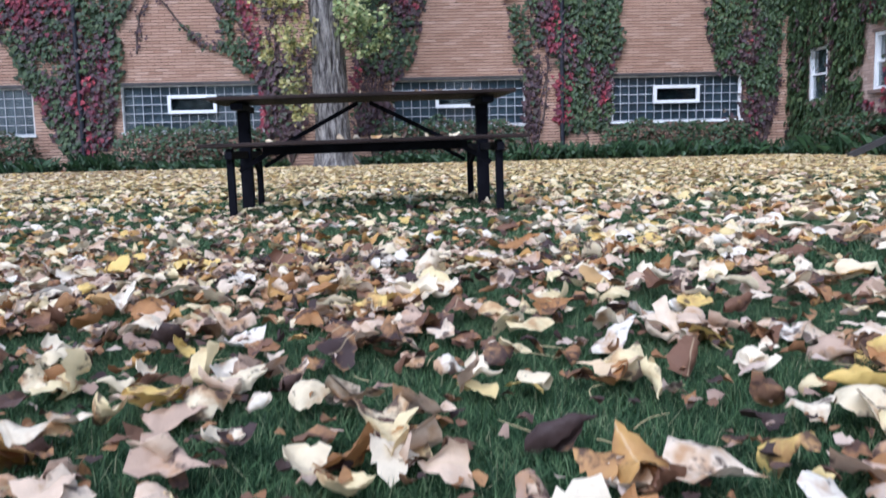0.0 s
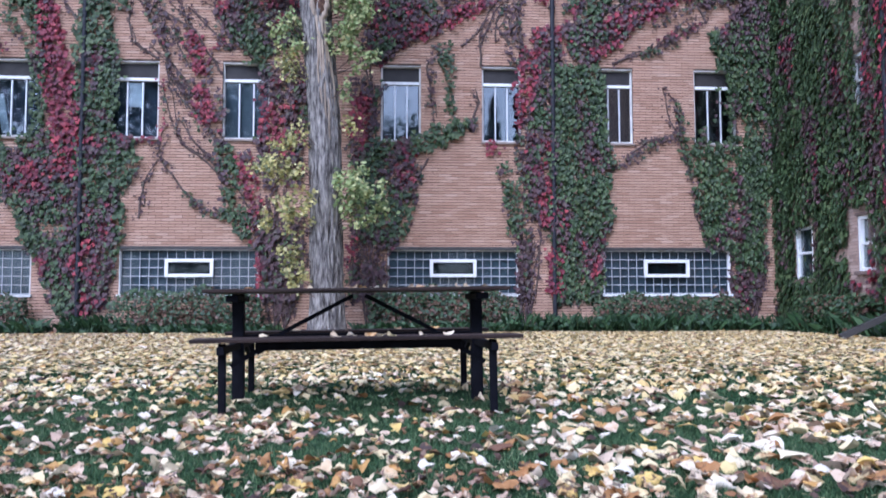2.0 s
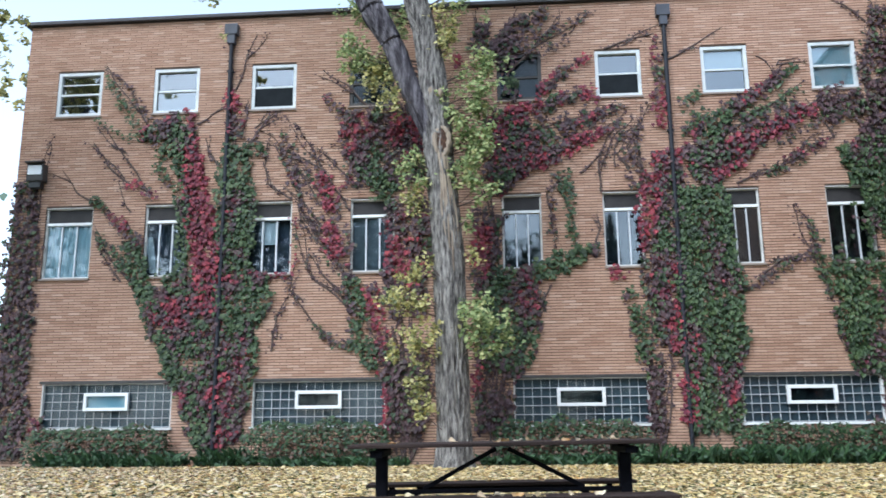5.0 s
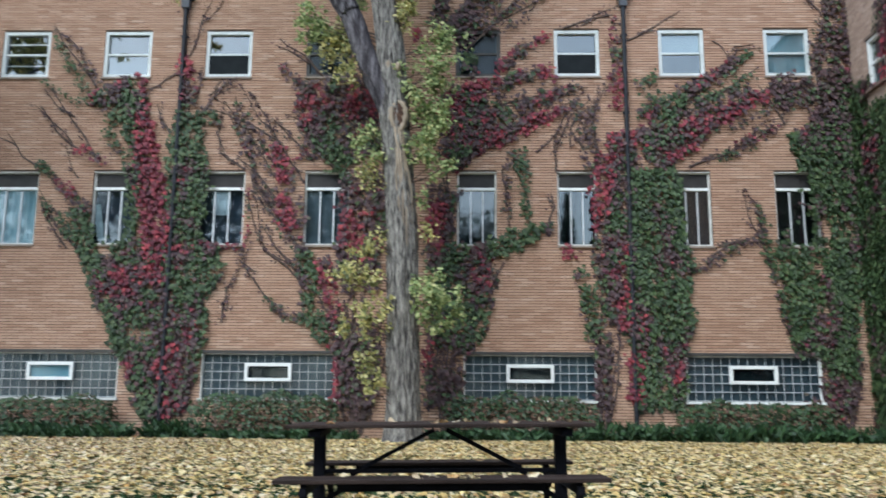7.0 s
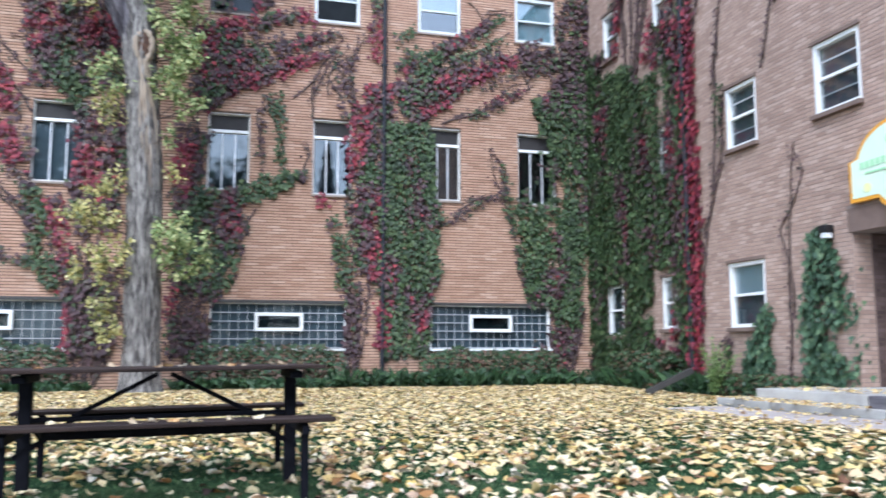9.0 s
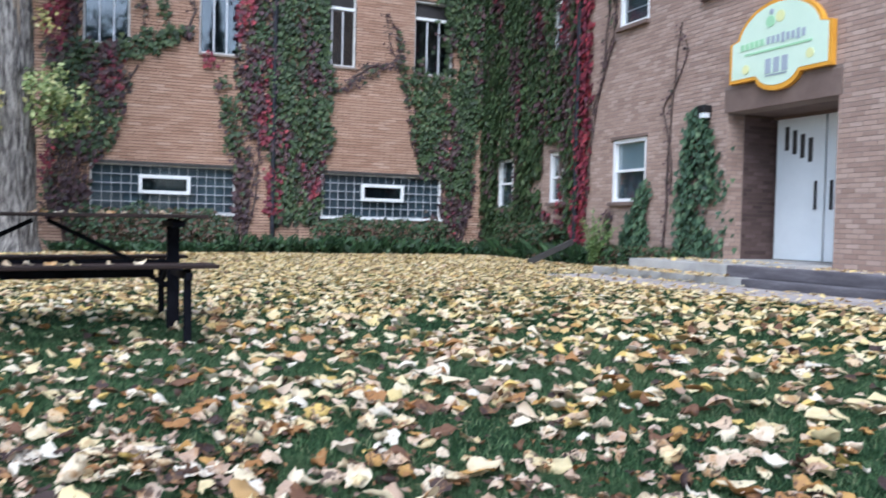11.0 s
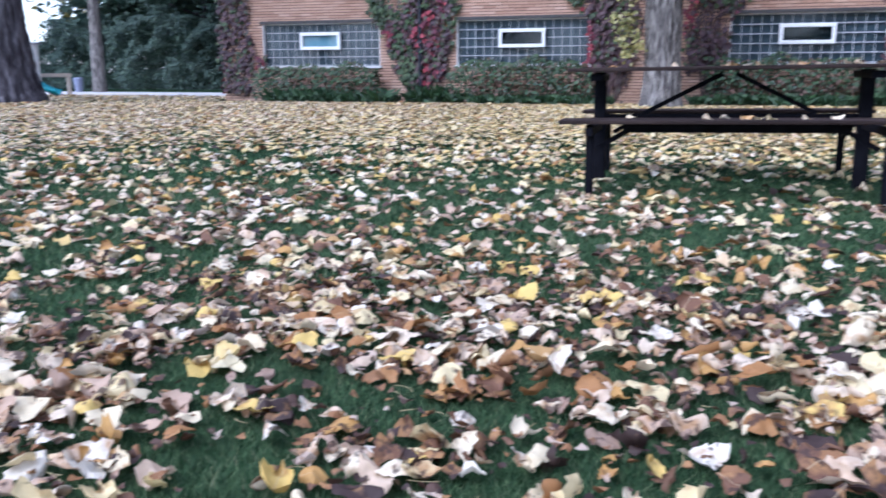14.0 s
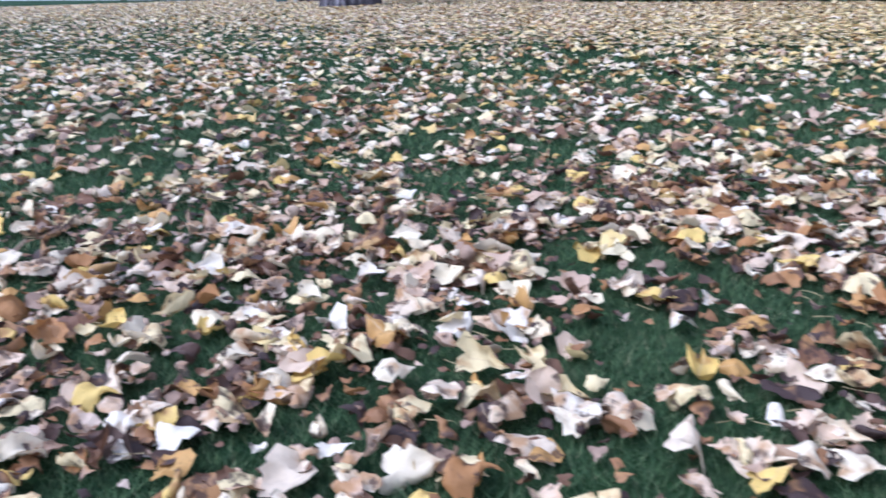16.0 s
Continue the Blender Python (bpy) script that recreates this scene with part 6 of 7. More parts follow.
def cottonwood():
    ty = 16.9
    t = thing("tree", (-1.15, ty, 0), 0, "tall grey furrowed tree with leafy yellow-green sprouts on its trunk", "tree")
    main = [(0.0, 0, -0.12), (0.0, 0, 0.18), (-0.01, 0, 1.0), (-0.03, 0, 2.05), (-0.05, 0, 3.25), (-0.09, 0, 4.49), (-0.2, 0, 5.75), (-0.28, 0, 6.65), (-0.33, 0, 7.44), (-0.42, 0, 8.74), (-0.57, 0, 9.72), (-0.8, 0, 10.6), (-1.0, 0.2, 12.5), (-1.1, 0.4, 15.0)]
    v, f = trunk_mesh(main, [0.42, 0.37, 0.335, 0.325, 0.325, 0.33, 0.315, 0.31, 0.32, 0.30, 0.27, 0.26, 0.22, 0.12], 150, 300, 0.15, seed=3, flare=0.10)
    mesh_np("trunk", v, f, M_bark, t, True)
    limb = [(-0.36, 0, 6.9), (-0.52, -0.02, 7.5), (-0.9, -0.05, 8.34), (-1.31, -0.1, 9.46), (-1.72, -0.1, 10.19), (-2.1, -0.1, 11.0), (-2.7, -0.1, 13.0)]
    v, f = trunk_mesh(limb, [0.16, 0.235, 0.225, 0.225, 0.275, 0.27, 0.15], 90, 110, 0.13, seed=8)
    mesh_np("limb", v, f, M_bark_dark, t, True, "leaning side limb")
    # Bulging brown knot filling; the dark inside of a hollow is put into its colour.
    bm = bmesh.new()
    bmesh.ops.create_uvsphere(bm, u_segments=20, v_segments=14, radius=1.0, matrix=Matrix.Translation((-0.19, -0.27, 7.05)) @ Matrix.Diagonal((0.15, 0.075, 0.29, 1)))
    for vert in bm.verts:
        vert.co += Vector((0, 0.03, 0)) * noise.noise(vert.co * 14)
    knot = part("knot_scar", bm, M_hollow, t, "healed oval branch scar", True)
    ring = [(-0.19 + 0.16 * math.sin(q), -0.295 + 0.03 * math.cos(2 * q), 7.05 + (0.28 if math.cos(q) > 0 else 0.36) * math.cos(q)) for q in np.linspace(0, 2 * np.pi, 25)]
    v, f = tube(ring, [0.058 + 0.018 * math.sin(3 * k) for k in range(25)], 8)
    mesh_np("callus_ring", v, f, M_scar, knot, True)
    for kx, kz, kr in ((-0.42, 8.2, 0.075), (-0.22, 8.16, 0.07)):
        bm = bmesh.new()
        bmesh.ops.create_uvsphere(bm, u_segments=14, v_segments=10, radius=1.0, matrix=Matrix.Translation((kx, -0.285, kz)) @ Matrix.Diagonal((kr, 0.06, kr * 1.5, 1)))
        for vert in bm.verts:
            vert.co += Vector((0.02, 0.02, 0.02)) * noise.noise(vert.co * 17)
        part("branch_stub", bm, M_scar, t, "small pale healed branch stub", True)
    tubes = []
    for k in range(7):
        pts = []
        for z in np.linspace(6.75, 4.1 + 0.25 * (k % 3), 26):
            cx = np.interp(z, [p[2] for p in main], [p[0] for p in main])
            x = (0.10 + (k - 3) * 0.044 * min(1.0, 0.45 + (6.75 - z) * 0.5)) + 0.018 * math.sin(z * 4.3 + k * 1.7) + 0.03 * (6.75 - z) * 0.4
            pts.append((cx + x, -math.sqrt(max(0.01, 0.325 ** 2 - x * x)) + 0.008, z))
        tubes.append(tube(pts, np.linspace(0.034, 0.018, 26), 6))
    v, f = joined(tubes)
    mesh_np("bare_streak", v, f, M_scar, t, True, "long tan streak of bare wood below the scar")
    rng = np.random.default_rng(51)
    yellow = [(-0.94, -0.25, 3.62, 0.50), (-0.86, -0.3, 2.65, 0.52), (-0.75, -0.25, 1.75, 0.30), (-0.62, -0.2, 1.2, 0.2), (-0.68, -0.2, 4.2, 0.25), (-0.9, -0.2, 5.7, 0.32), (0.40, -0.15, 4.5, 0.14), (-1.85, 0.2, 8.9, 0.45),
              (-1.5, -0.1, 8.2, 0.35), (0.02, -0.2, 9.6, 0.3), (-0.1, -0.2, 9.3, 0.25), (-0.1, -0.2, 10.1, 0.35), (-1.45, 0.25, 9.0, 0.35)]
    green = [(0.62, -0.3, 2.95, 0.52), (0.45, -0.3, 3.25, 0.38), (0.85, -0.3, 2.6, 0.25), (0.36, -0.25, 6.4, 0.52), (0.78, -0.25, 5.95, 0.3), (0.3, -0.2, 7.7, 0.55), (0.66, -0.2, 7.2, 0.42), (0.58, -0.2, 8.4, 0.52), (0.7, -0.1, 7.9, 0.4),
             (-0.9, -0.2, 6.65, 0.36), (-1.9, 0.25, 9.3, 0.5), (-1.15, 0.25, 10.3, 0.45), (-0.6, -0.2, 6.1, 0.2), (0.32, -0.2, 5.2, 0.16), (-2.35, 0.25, 9.5, 0.45), (-2.1, 0.25, 10.5, 0.4),
             (0.3, -0.15, 10.8, 0.5), (0.65, -0.2, 6.9, 0.45), (0.75, -0.2, 8.9, 0.4)]
    v, f = sprigs(rng, yellow, 400, 0.092)
    tagged(mesh_np("yellow_foliage", v, f, M_sprout, t, label="yellowing sprout leaves"), kind="stuff")
    v, f = sprigs(rng, green, 340, 0.10)
    tagged(mesh_np("green_foliage", v, f, M_sprout_green, t, label="light green sprout leaves"), kind="stuff")
    tubes = []
    for x, y, z, r in yellow + green:
        c = np.array([x, y, z])
        foot = np.array([np.interp(z - 0.4, [p[2] for p in main], [p[0] for p in main]), -0.05, z - 0.4 - 0.3 * r])
        for k in range(3):
            tip = c + rng.normal(0, 0.4, 3) * r
            tubes.append(tube([foot, (foot + tip) / 2 + rng.normal(0, 0.06, 3), tip], [0.018, 0.012, 0.004], 4))
    v, f = joined(tubes)
    tagged(mesh_np("twig_work", v, f, M_stem, t), kind="stuff")
    high = [(-1.5 + 2.2 * rng.normal(), 0.8 * rng.normal(), 14.0 + 1.5 * rng.normal(), 1.3) for _ in range(26)]
    v, f = sprigs(rng, high, 60, 0.12)
    tagged(mesh_np("crown", v, f, M_sprout, t, label="thin yellowing crown"), kind="stuff")
    return t


cottonwood()


def broad_tree(x, y, high, wide, seed, label, mat, trunk=0.25, bare=0.25, leaves=5000, size=0.32, bark=None, group=""):
    rng = np.random.default_rng(seed)
    t = thing("tree", (x, y, 0), 0, label, "tree", group)
    lean = rng.normal(0, 0.15)
    v, f = trunk_mesh([(0, 0, -0.1), (0, 0, 0.2), (lean * 0.4, 0, high * 0.25), (lean, 0, high * 0.6), (lean * 1.3, 0, high * 0.9)], [trunk * 1.25, trunk * 1.05, trunk * 0.9, trunk * 0.55, trunk * 0.12], 16, 16, seed=seed)
    mesh_np("trunk", v, f, bark or M_bark_dark, t, True)
    tubes, tips = [], []
    for k in range(16):
        z = high * rng.uniform(max(bare, 0.12), 0.8)
        a = rng.uniform(0, 2 * np.pi)
        reach = wide * rng.uniform(0.5, 1.0) * (1.15 - abs(z / high - 0.5))
        s = np.array([lean * z / high, 0, z])
        e = s + np.array([np.cos(a) * reach, np.sin(a) * reach, high * rng.uniform(0.05, 0.2)])
        tubes.append(tube([s, (s + e) / 2 + rng.normal(0, 0.1 * wide, 3), e], [trunk * 0.35, trunk * 0.22, trunk * 0.06], 5))
        tips += [s + (e - s) * q for q in (0.55, 0.8, 1.0)]
    v, f = joined(tubes)
    mesh_np("limbs", v, f, bark or M_bark_dark, t)
    tips = np.array(tips)
    pick = rng.integers(0, len(tips), leaves)
    p = tips[pick] + rng.normal(0, 0.24 * wide, (leaves, 3)) * np.array([1, 1, 0.8])
    p[:, 2] = np.clip(p[:, 2], high * bare * 0.6, None)
    v, f = scattered(p, turns(rng, leaves, 0.9), size * (0.6 + 0.8 * rng.random(leaves)), DIAMOND)
    tagged(mesh_np("crown", v, f, mat, t), kind="stuff")
    return t


def old_trunk():
    """The thick old tree on the lawn; its crown is above."""
    t = thing("tree", (-16.7, 15.85, 0), 0, "massive dark-barked old tree on the lawn", "tree")
    v, f = trunk_mesh([(0, 0, -0.12), (0, 0, 0.15), (-0.03, 0, 0.6), (-0.10, 0, 1.4), (-0.2, 0, 3.0), (-0.3, 0, 6.0), (-0.2, 0, 9.0)], [0.84, 0.77, 0.66, 0.60, 0.58, 0.53, 0.42], 96, 130, 0.2, 5, 0.12)
    mesh_np("trunk", v, f, M_bark_dark, t, True)
    rng = np.random.default_rng(61)
    tubes, c = [], []
    for k in range(7):
        a = 2 * np.pi * k / 7 + rng.normal(0, 0.2)
        s, e = np.array([-0.2, 0, 6.5 + 0.35 * k]), np.array([4.2 * np.cos(a), 4.2 * np.sin(a), 11.5 + rng.normal(0, 1)])
        tubes.append(tube([s, (s + e) / 2 + np.array([0, 0, -0.4]), e], [0.28, 0.18, 0.06], 8))
        c += [(*e, 2.0), (*((s + 2 * e) / 3), 1.6)]
    v, f = joined(tubes)
    mesh_np("limbs", v, f, M_bark_dark, t, True)
    v, f = sprigs(rng, c, 130, 0.16)
    tagged(mesh_np("crown", v, f, M_sprout, t), kind="stuff")
    return t


old_trunk()
for k in range(15):
    x = -50 + 2.75 * k + (k % 3) * 0.4
    if -38 < x < -29.5:
        continue
    broad_tree(x, 33.5 + 2.2 * (k % 2) + 0.12 * (-30 - x), 6.5 + 1.8 * ((k * 7) % 5) / 4, 2.2, 70 + k, "dense dark green tree in the belt behind the lane", M_crown, 0.18, 0.03, 5200, 0.30, group="tree belt")
shrub(-58.0, -37.5, 32.0, 2.6, 3.2, 95, "tall dark hedge behind the pale lane", M_crown, 3200, 0.15, shape=FOLDED, lumps=0.9)
shrub(-29.8, -11.0, 31.5, 2.6, 3.6, 96, "tall dark hedge behind the pale lane", M_crown, 6500, 0.105, shape=FOLDED, lumps=0.9)
shrub(-37.6, -29.7, 33.0, 2.0, 1.3, 97, "low dark bushes in a gap of the hedge", M_crown, 2000, 0.13, shape=FOLDED, lumps=0.5)
broad_tree(-22.85, 26.42, 12.0, 3.0, 91, "slim grey-trunked tree beside the lane", M_crown, 0.23, 0.42, 2600, 0.32, M_bark)
broad_tree(-34.0, 40.0, 9.0, 3.0, 92, "yellowing tree behind the dark belt", M_crown_yellow, 0.25, 0.2, 3000, 0.4)
for k, (x, y, h, w) in enumerate(((-10, -34, 23, 6.4), (3, -38, 17, 5.6), (13, -36, 13, 5.0), (23, -36, 24, 6.8), (-21, -34, 25, 7.2), (-32, -28, 24, 7.2), (34, -24, 22, 6.4))):
    broad_tree(x, y, h, w, 110 + k, "leafy tree across the lawn", M_crown, 0.4, 0.08, 6500, 0.62, group="trees across the lawn")


broad_tree(-34.5, 24.0, 13.0, 4.0, 93, "thick grey-trunked tree far along the lane", M_crown, 0.5, 0.45, 2600, 0.4, M_bark)


def spruce(x, y, high, seed):
    rng = np.random.default_rng(seed)
    t = thing("spruce", (x, y, 0), 0, "pointed dark spruce across the lawn", "tree")
    v, f = tube([(0, 0, 0), (0, 0, high * 0.5), (0, 0, high)], [0.22, 0.13, 0.02], 8)
    mesh_np("trunk", v, f, M_bark_dark, t, True)
    n = 4200
    z = high * (0.06 + 0.94 * rng.random(n) ** 1.5)
    tier = 0.75 + 0.25 * np.cos(z * 5.5)
    r = (high - z) * 0.24 * tier * (0.35 + 0.65 * rng.random(n) ** 0.5)
    a = rng.uniform(0, 2 * np.pi, n)
    p = np.stack([r * np.cos(a), r * np.sin(a), z - r * 0.18], 1)
    v, f = scattered(p, turns(rng, n, 0.6), 0.35 + 0.25 * rng.random(n), FOLDED)
    tagged(mesh_np("crown", v, f, M_crown, t), kind="stuff")
    return t


spruce(8.4, -26.0, 17.0, 131)
spruce(-3.5, -28.0, 18.0, 132)


# ---- the play corner ----
def play_house():
    t = thing("play_house", (-21.35, 19.45, 0), 24, "small brown play house with a grey curved roof and teal climber", "play house")
    for x in (-0.85, -0.05, 0.85):
        for y in (-0.6, 0.6):
            one_box("post", (x, y, 0.85), (0.10, 0.10, 1.7), M_playpost, t, 0.01)
    one_box("deck", (0, 0, 0.62), (1.9, 1.3, 0.08), M_playbrown, t, 0.01)
    one_box("side_panel", (0.20, -0.63, 0.57), (1.25, 0.05, 1.10), M_playbrown, t, 0.02, "dark brown panel with a black plate for a crawl hole")
    one_box("side_panel", (0, 0.63, 0.85), (1.75, 0.05, 1.66), M_playbrown, t, 0.02)
    one_box("end_panel", (0.87, 0, 0.6), (0.05, 1.2, 1.0), M_playbrown, t, 0.02)
    one_box("end_panel", (-0.88, 0.25, 0.80), (0.05, 0.80, 1.55), M_playbrown, t, 0.02)
    # Black plate: the dark of an opening is put on as colour.
    one_box("crawl_hole_plate", (0.12, -0.662, 0.26), (0.30, 0.02, 0.34), M_black, t, 0.01)
    one_box("window_panel", (0.22, -0.63, 1.42), (1.15, 0.05, 0.58), M_playpost, t, 0.02)
    # Dark plate on the panel; its colour is the gloom behind a window.
    one_box("window_hole_plate", (0.18, -0.66, 1.42), (0.40, 0.02, 0.30), M_room, t)
    one_box("steering_wheel", (-0.42, -0.5, 0.98), (0.16, 0.05, 0.22), M_redplay, t, 0.02, "red plastic wheel")
    bm = bmesh.new()
    bmesh.ops.create_grid(bm, x_segments=14, y_segments=2, size=0.5)
    for v in bm.verts:
        v.co = (v.co.x * 2.2, v.co.y * 1.6, 1.70 + 0.20 * math.cos(v.co.x * 3.0) ** 2)
    roof = part("roof", bm, M_playroof, t, "grey curved roof", True)
    roof.modifiers.new("thick", "SOLIDIFY").thickness = 0.05
    c = thing("climber")
    c.parent, c.location = t, (-0.72, -0.66, 0)
    for y in (-0.32, 0.32):
        v, f = tube([(-0.62, y, 0.0), (-0.45, y, 0.36), (-0.2, y, 0.60), (0.12, y, 0.70)], [0.045] * 4, 6)
        mesh_np("rail", v, f, M_teal, c, True)
    for k in range(5):
        s = k / 4
        one_box("rung", (-0.58 + 0.6 * s, 0, 0.08 + 0.62 * s ** 0.7), (0.05, 0.62, 0.05), M_teal, c, 0.01)
    for k in range(4):
        s = (k + 0.5) / 4
        one_box("stile", (-0.58 + 0.6 * s, 0.0, 0.08 + 0.62 * s ** 0.7), (0.2, 0.05, 0.2), M_teal, c, 0.02)
    s = thing("slide")
    s.parent, s.location = t, (0.95, 0.1, 0)
    bm = bmesh.new()
    bmesh.ops.create_grid(bm, x_segments=12, y_segments=6, size=0.5)
    for v in bm.verts:
        x, y = v.co.x + 0.5, v.co.y
        v.co = (x * 1.25, y * 0.55, 0.64 - 0.60 * (3 * x * x - 2 * x ** 3) + 0.6 * y * y + 0.03)
    chute = part("chute", bm, M_teal, s, "teal slide chute", True)
    chute.modifiers.new("thick", "SOLIDIFY").thickness = 0.03
    for x, z in ((0.0, 0.55), (0.6, 0.28)):
        one_box("support", (x, 0.12, z / 2), (0.06, 0.06, z), M_playpost, s)
    return t


play_house()


def post_and_rail():
    t = thing("rail_fence", label="pale wooden rail on posts beside the lane", category="fence")
    a, b = Vector((-20.95, 20.55, 0)), Vector((-20.12, 21.85, 0))
    part("rail", bar(bmesh.new(), a + Vector((0, 0, 0.66)), b + Vector((0, 0, 0.66)), 0.06, 0.11, 0.01), M_railwood, t)
    for q in (a.lerp(b, 0.12), a.lerp(b, 0.95)):
        one_box("post", (q.x - 0.05, q.y + 0.03, 0.36), (0.10, 0.10, 0.72), M_railwood, t, 0.01)
    t = thing("rail_fence", label="weathered brown wooden fence along the lane", category="fence")
    for k in range(4):
        one_box("post", (-29.2 - 3.4 * k, 22.2 + 0.26 * k, 0.33), (0.24, 0.24, 0.70), M_timber, t, 0.02)
    part("rail", bar(bmesh.new(), (-26.0, 21.97, 0.60), (-40.5, 23.1, 0.60), 0.08, 0.17, 0.01), M_timber, t)
    p = thing("white_post", (-20.62, 20.85, 0), 0, "tall white painted post behind the old tree", "post")
    v, f = tube([(0, 0, 0), (0, 0, 0.9), (0, 0, 1.62)], [0.16, 0.15, 0.15], 14)
    mesh_np("shaft", v, f, M_white, p, True)
    one_box("cap", (0, 0, 1.64), (0.36, 0.36, 0.06), M_playroof, p, 0.01)
    b = thing("bin", (-23.75, 26.3, 0), 0, "grey-blue plastic bin beside a tree", "bin")
    bm = bmesh.new()
    bmesh.ops.create_cone(bm, cap_ends=True, segments=16, radius1=0.14, radius2=0.18, depth=0.5, matrix=Matrix.Translation((0, 0, 0.25)))
    part("body", bm, M_binblue, b)
    bm = bmesh.new()
    bmesh.ops.create_cone(bm, cap_ends=True, segments=16, radius1=0.19, radius2=0.14, depth=0.06, matrix=Matrix.Translation((0, 0, 0.53)))
    part("lid", bm, M_binblue, b)


post_and_rail()


# ---- the picnic table ----
TABLE = (-0.075, 5.33)
TABLE_TURN = 2.3


def picnic_table():
    t = thing("picnic_table", (*TABLE, -0.006), TABLE_TURN, "dark picnic table with attached benches strewn with leaves", "picnic table")
    for k in range(5):
        one_box("top_board", (0, -0.292 + 0.146 * k, 0.748), (2.08, 0.141, 0.025), M_plank, t, 0.006)
    for s in (-1, 1):
        for k in (-1, 1):
            one_box("seat_board", (0, s * 0.685 + k * 0.074, 0.434), (2.06, 0.143, 0.025), M_plank, t, 0.006)
        bm = bmesh.new()
        box(bm, (0, s * 0.685, 0.391), (1.30, 0.05, 0.052), 0.004)
        for e in (-1, 1):
            bar(bm, (e * 0.62, s * 0.685, 0.377), (e * 0.80, s * 0.685, 0.27), 0.035, 0.03)
        part("bench_rail", bm, M_steel, t, "black steel bench rail")
        for e in (-1, 1):
            one_box("bench_leg", (e * 0.848, s * 0.73, 0.178), (0.047, 0.047, 0.474), M_steel, t, 0.008)
    for e in (-1, 1):
        bm = bmesh.new()
        box(bm, (e * 0.848, 0, 0.333), (0.082, 0.085, 0.794), 0.008)
        part("post", bm, M_steel, t, "square black steel post")
        one_box("bench_arm", (e * 0.848, 0, 0.372), (0.045, 1.62, 0.05), M_steel, t, 0.004)
        bm = bmesh.new()
        box(bm, (e * 0.852, 0, 0.697), (0.088, 0.60, 0.046), 0.01)
        part("top_bracket", bm, M_steel, t)
        part("brace", bar(bmesh.new(), (e * 0.042, 0, 0.712), (e * 0.56, 0, 0.445), 0.03, 0.03, 0.004), M_steel, t, "thin diagonal brace")
        part("corner_brace", bar(bmesh.new(), (e * 0.848, 0.35, 0.36), (e * 0.848, 0.69, 0.24), 0.03, 0.03), M_steel, t)
    one_box("tie_bar", (0, 0, 0.43), (1.66, 0.035, 0.03), M_steel, t, 0.004)
    t.matrix_basis = pose(*TABLE, -0.004, 0, -0.65, TABLE_TURN)
    return t


picnic_table()

# ---- lawn: grass and fallen leaves ----
rng = np.random.default_rng(200)


def wedge(n, r0, r1, a0, a1):
    """n places in a ring sector round the place where the camera stands; angles in degrees from straight ahead, to the left."""
    r = np.sqrt(rng.uniform(r0 * r0, r1 * r1, n))
    a = np.radians(rng.uniform(a0, a1, n))
    return -0.1 - r * np.sin(a), -0.65 + r * np.cos(a)


def on_lawn(x, y):
    path_edge = 6.45 + (10.4 - y) * 0.132
    return (y < 17.9) & ~((x > path_edge) & (y < 10.6)) & (x < 9.0) | (x < WEST - 0.2) & (y < 21.4 + (-12 - x) * 0.077)


def grass(n, r0, r1, a0, a1, wide, high):
    x, y = wedge(n, r0, r1, a0, a1)
    k = on_lawn(x, y)
    x, y = x[k], y[k]
    n = len(x)
    h = high * rng.uniform(0.45, 1.25, n)
    a, lean = rng.uniform(0, 2 * np.pi, n), rng.uniform(0.1, 1.7, n)
    w = wide * rng.uniform(0.6, 1.4, n)
    b = a + np.pi / 2 + rng.normal(0, 0.4, n)
    z0 = hollow(x, y)
    v = np.stack([np.stack([x - w * np.cos(b), y - w * np.sin(b), z0], 1), np.stack([x + w * np.cos(b), y + w * np.sin(b), z0], 1),
                  np.stack([x + h * lean * np.cos(a), y + h * lean * np.sin(a), z0 + h], 1)], 1).reshape(-1, 3)
    return v, np.arange(3 * n).reshape(-1, 3)


v, f = joined([grass(380000, 0.2, 2.6, -75, 95, 0.0009, 0.021), grass(250000, 2.6, 6.0, -60, 85, 0.0022, 0.027), grass(80000, 6.0, 12.0, -52, 78, 0.006, 0.028), grass(40000, 12.0, 30.0, -50, 78, 0.018, 0.05), grass(20000, 0.1, 5.0, 95, 285, 0.005, 0.04)])
tagged(mesh_np("grass", v, f, M_grass), "short dark green lawn grass", "grass", kind="stuff")


def crumpled(shape, seed, amount):
    v, f = shape
    d = np.array([[noise.noise((a * 3.1, b * 3.1, seed)), noise.noise((a * 3.1, b * 3.1, seed + 9)), 1.6 * noise.noise((a * 2.6, b * 2.6, seed + 31))] for a, b, _ in v])
    return v + amount * d + 0.35 * amount * np.array([[noise.noise((a * 8.0, b * 8.0, seed + 50)), noise.noise((a * 8.0, b * 8.0, seed + 60)), 1.5 * noise.noise((a * 7.0, b * 7.0, seed + 70))] for a, b, _ in v]), f


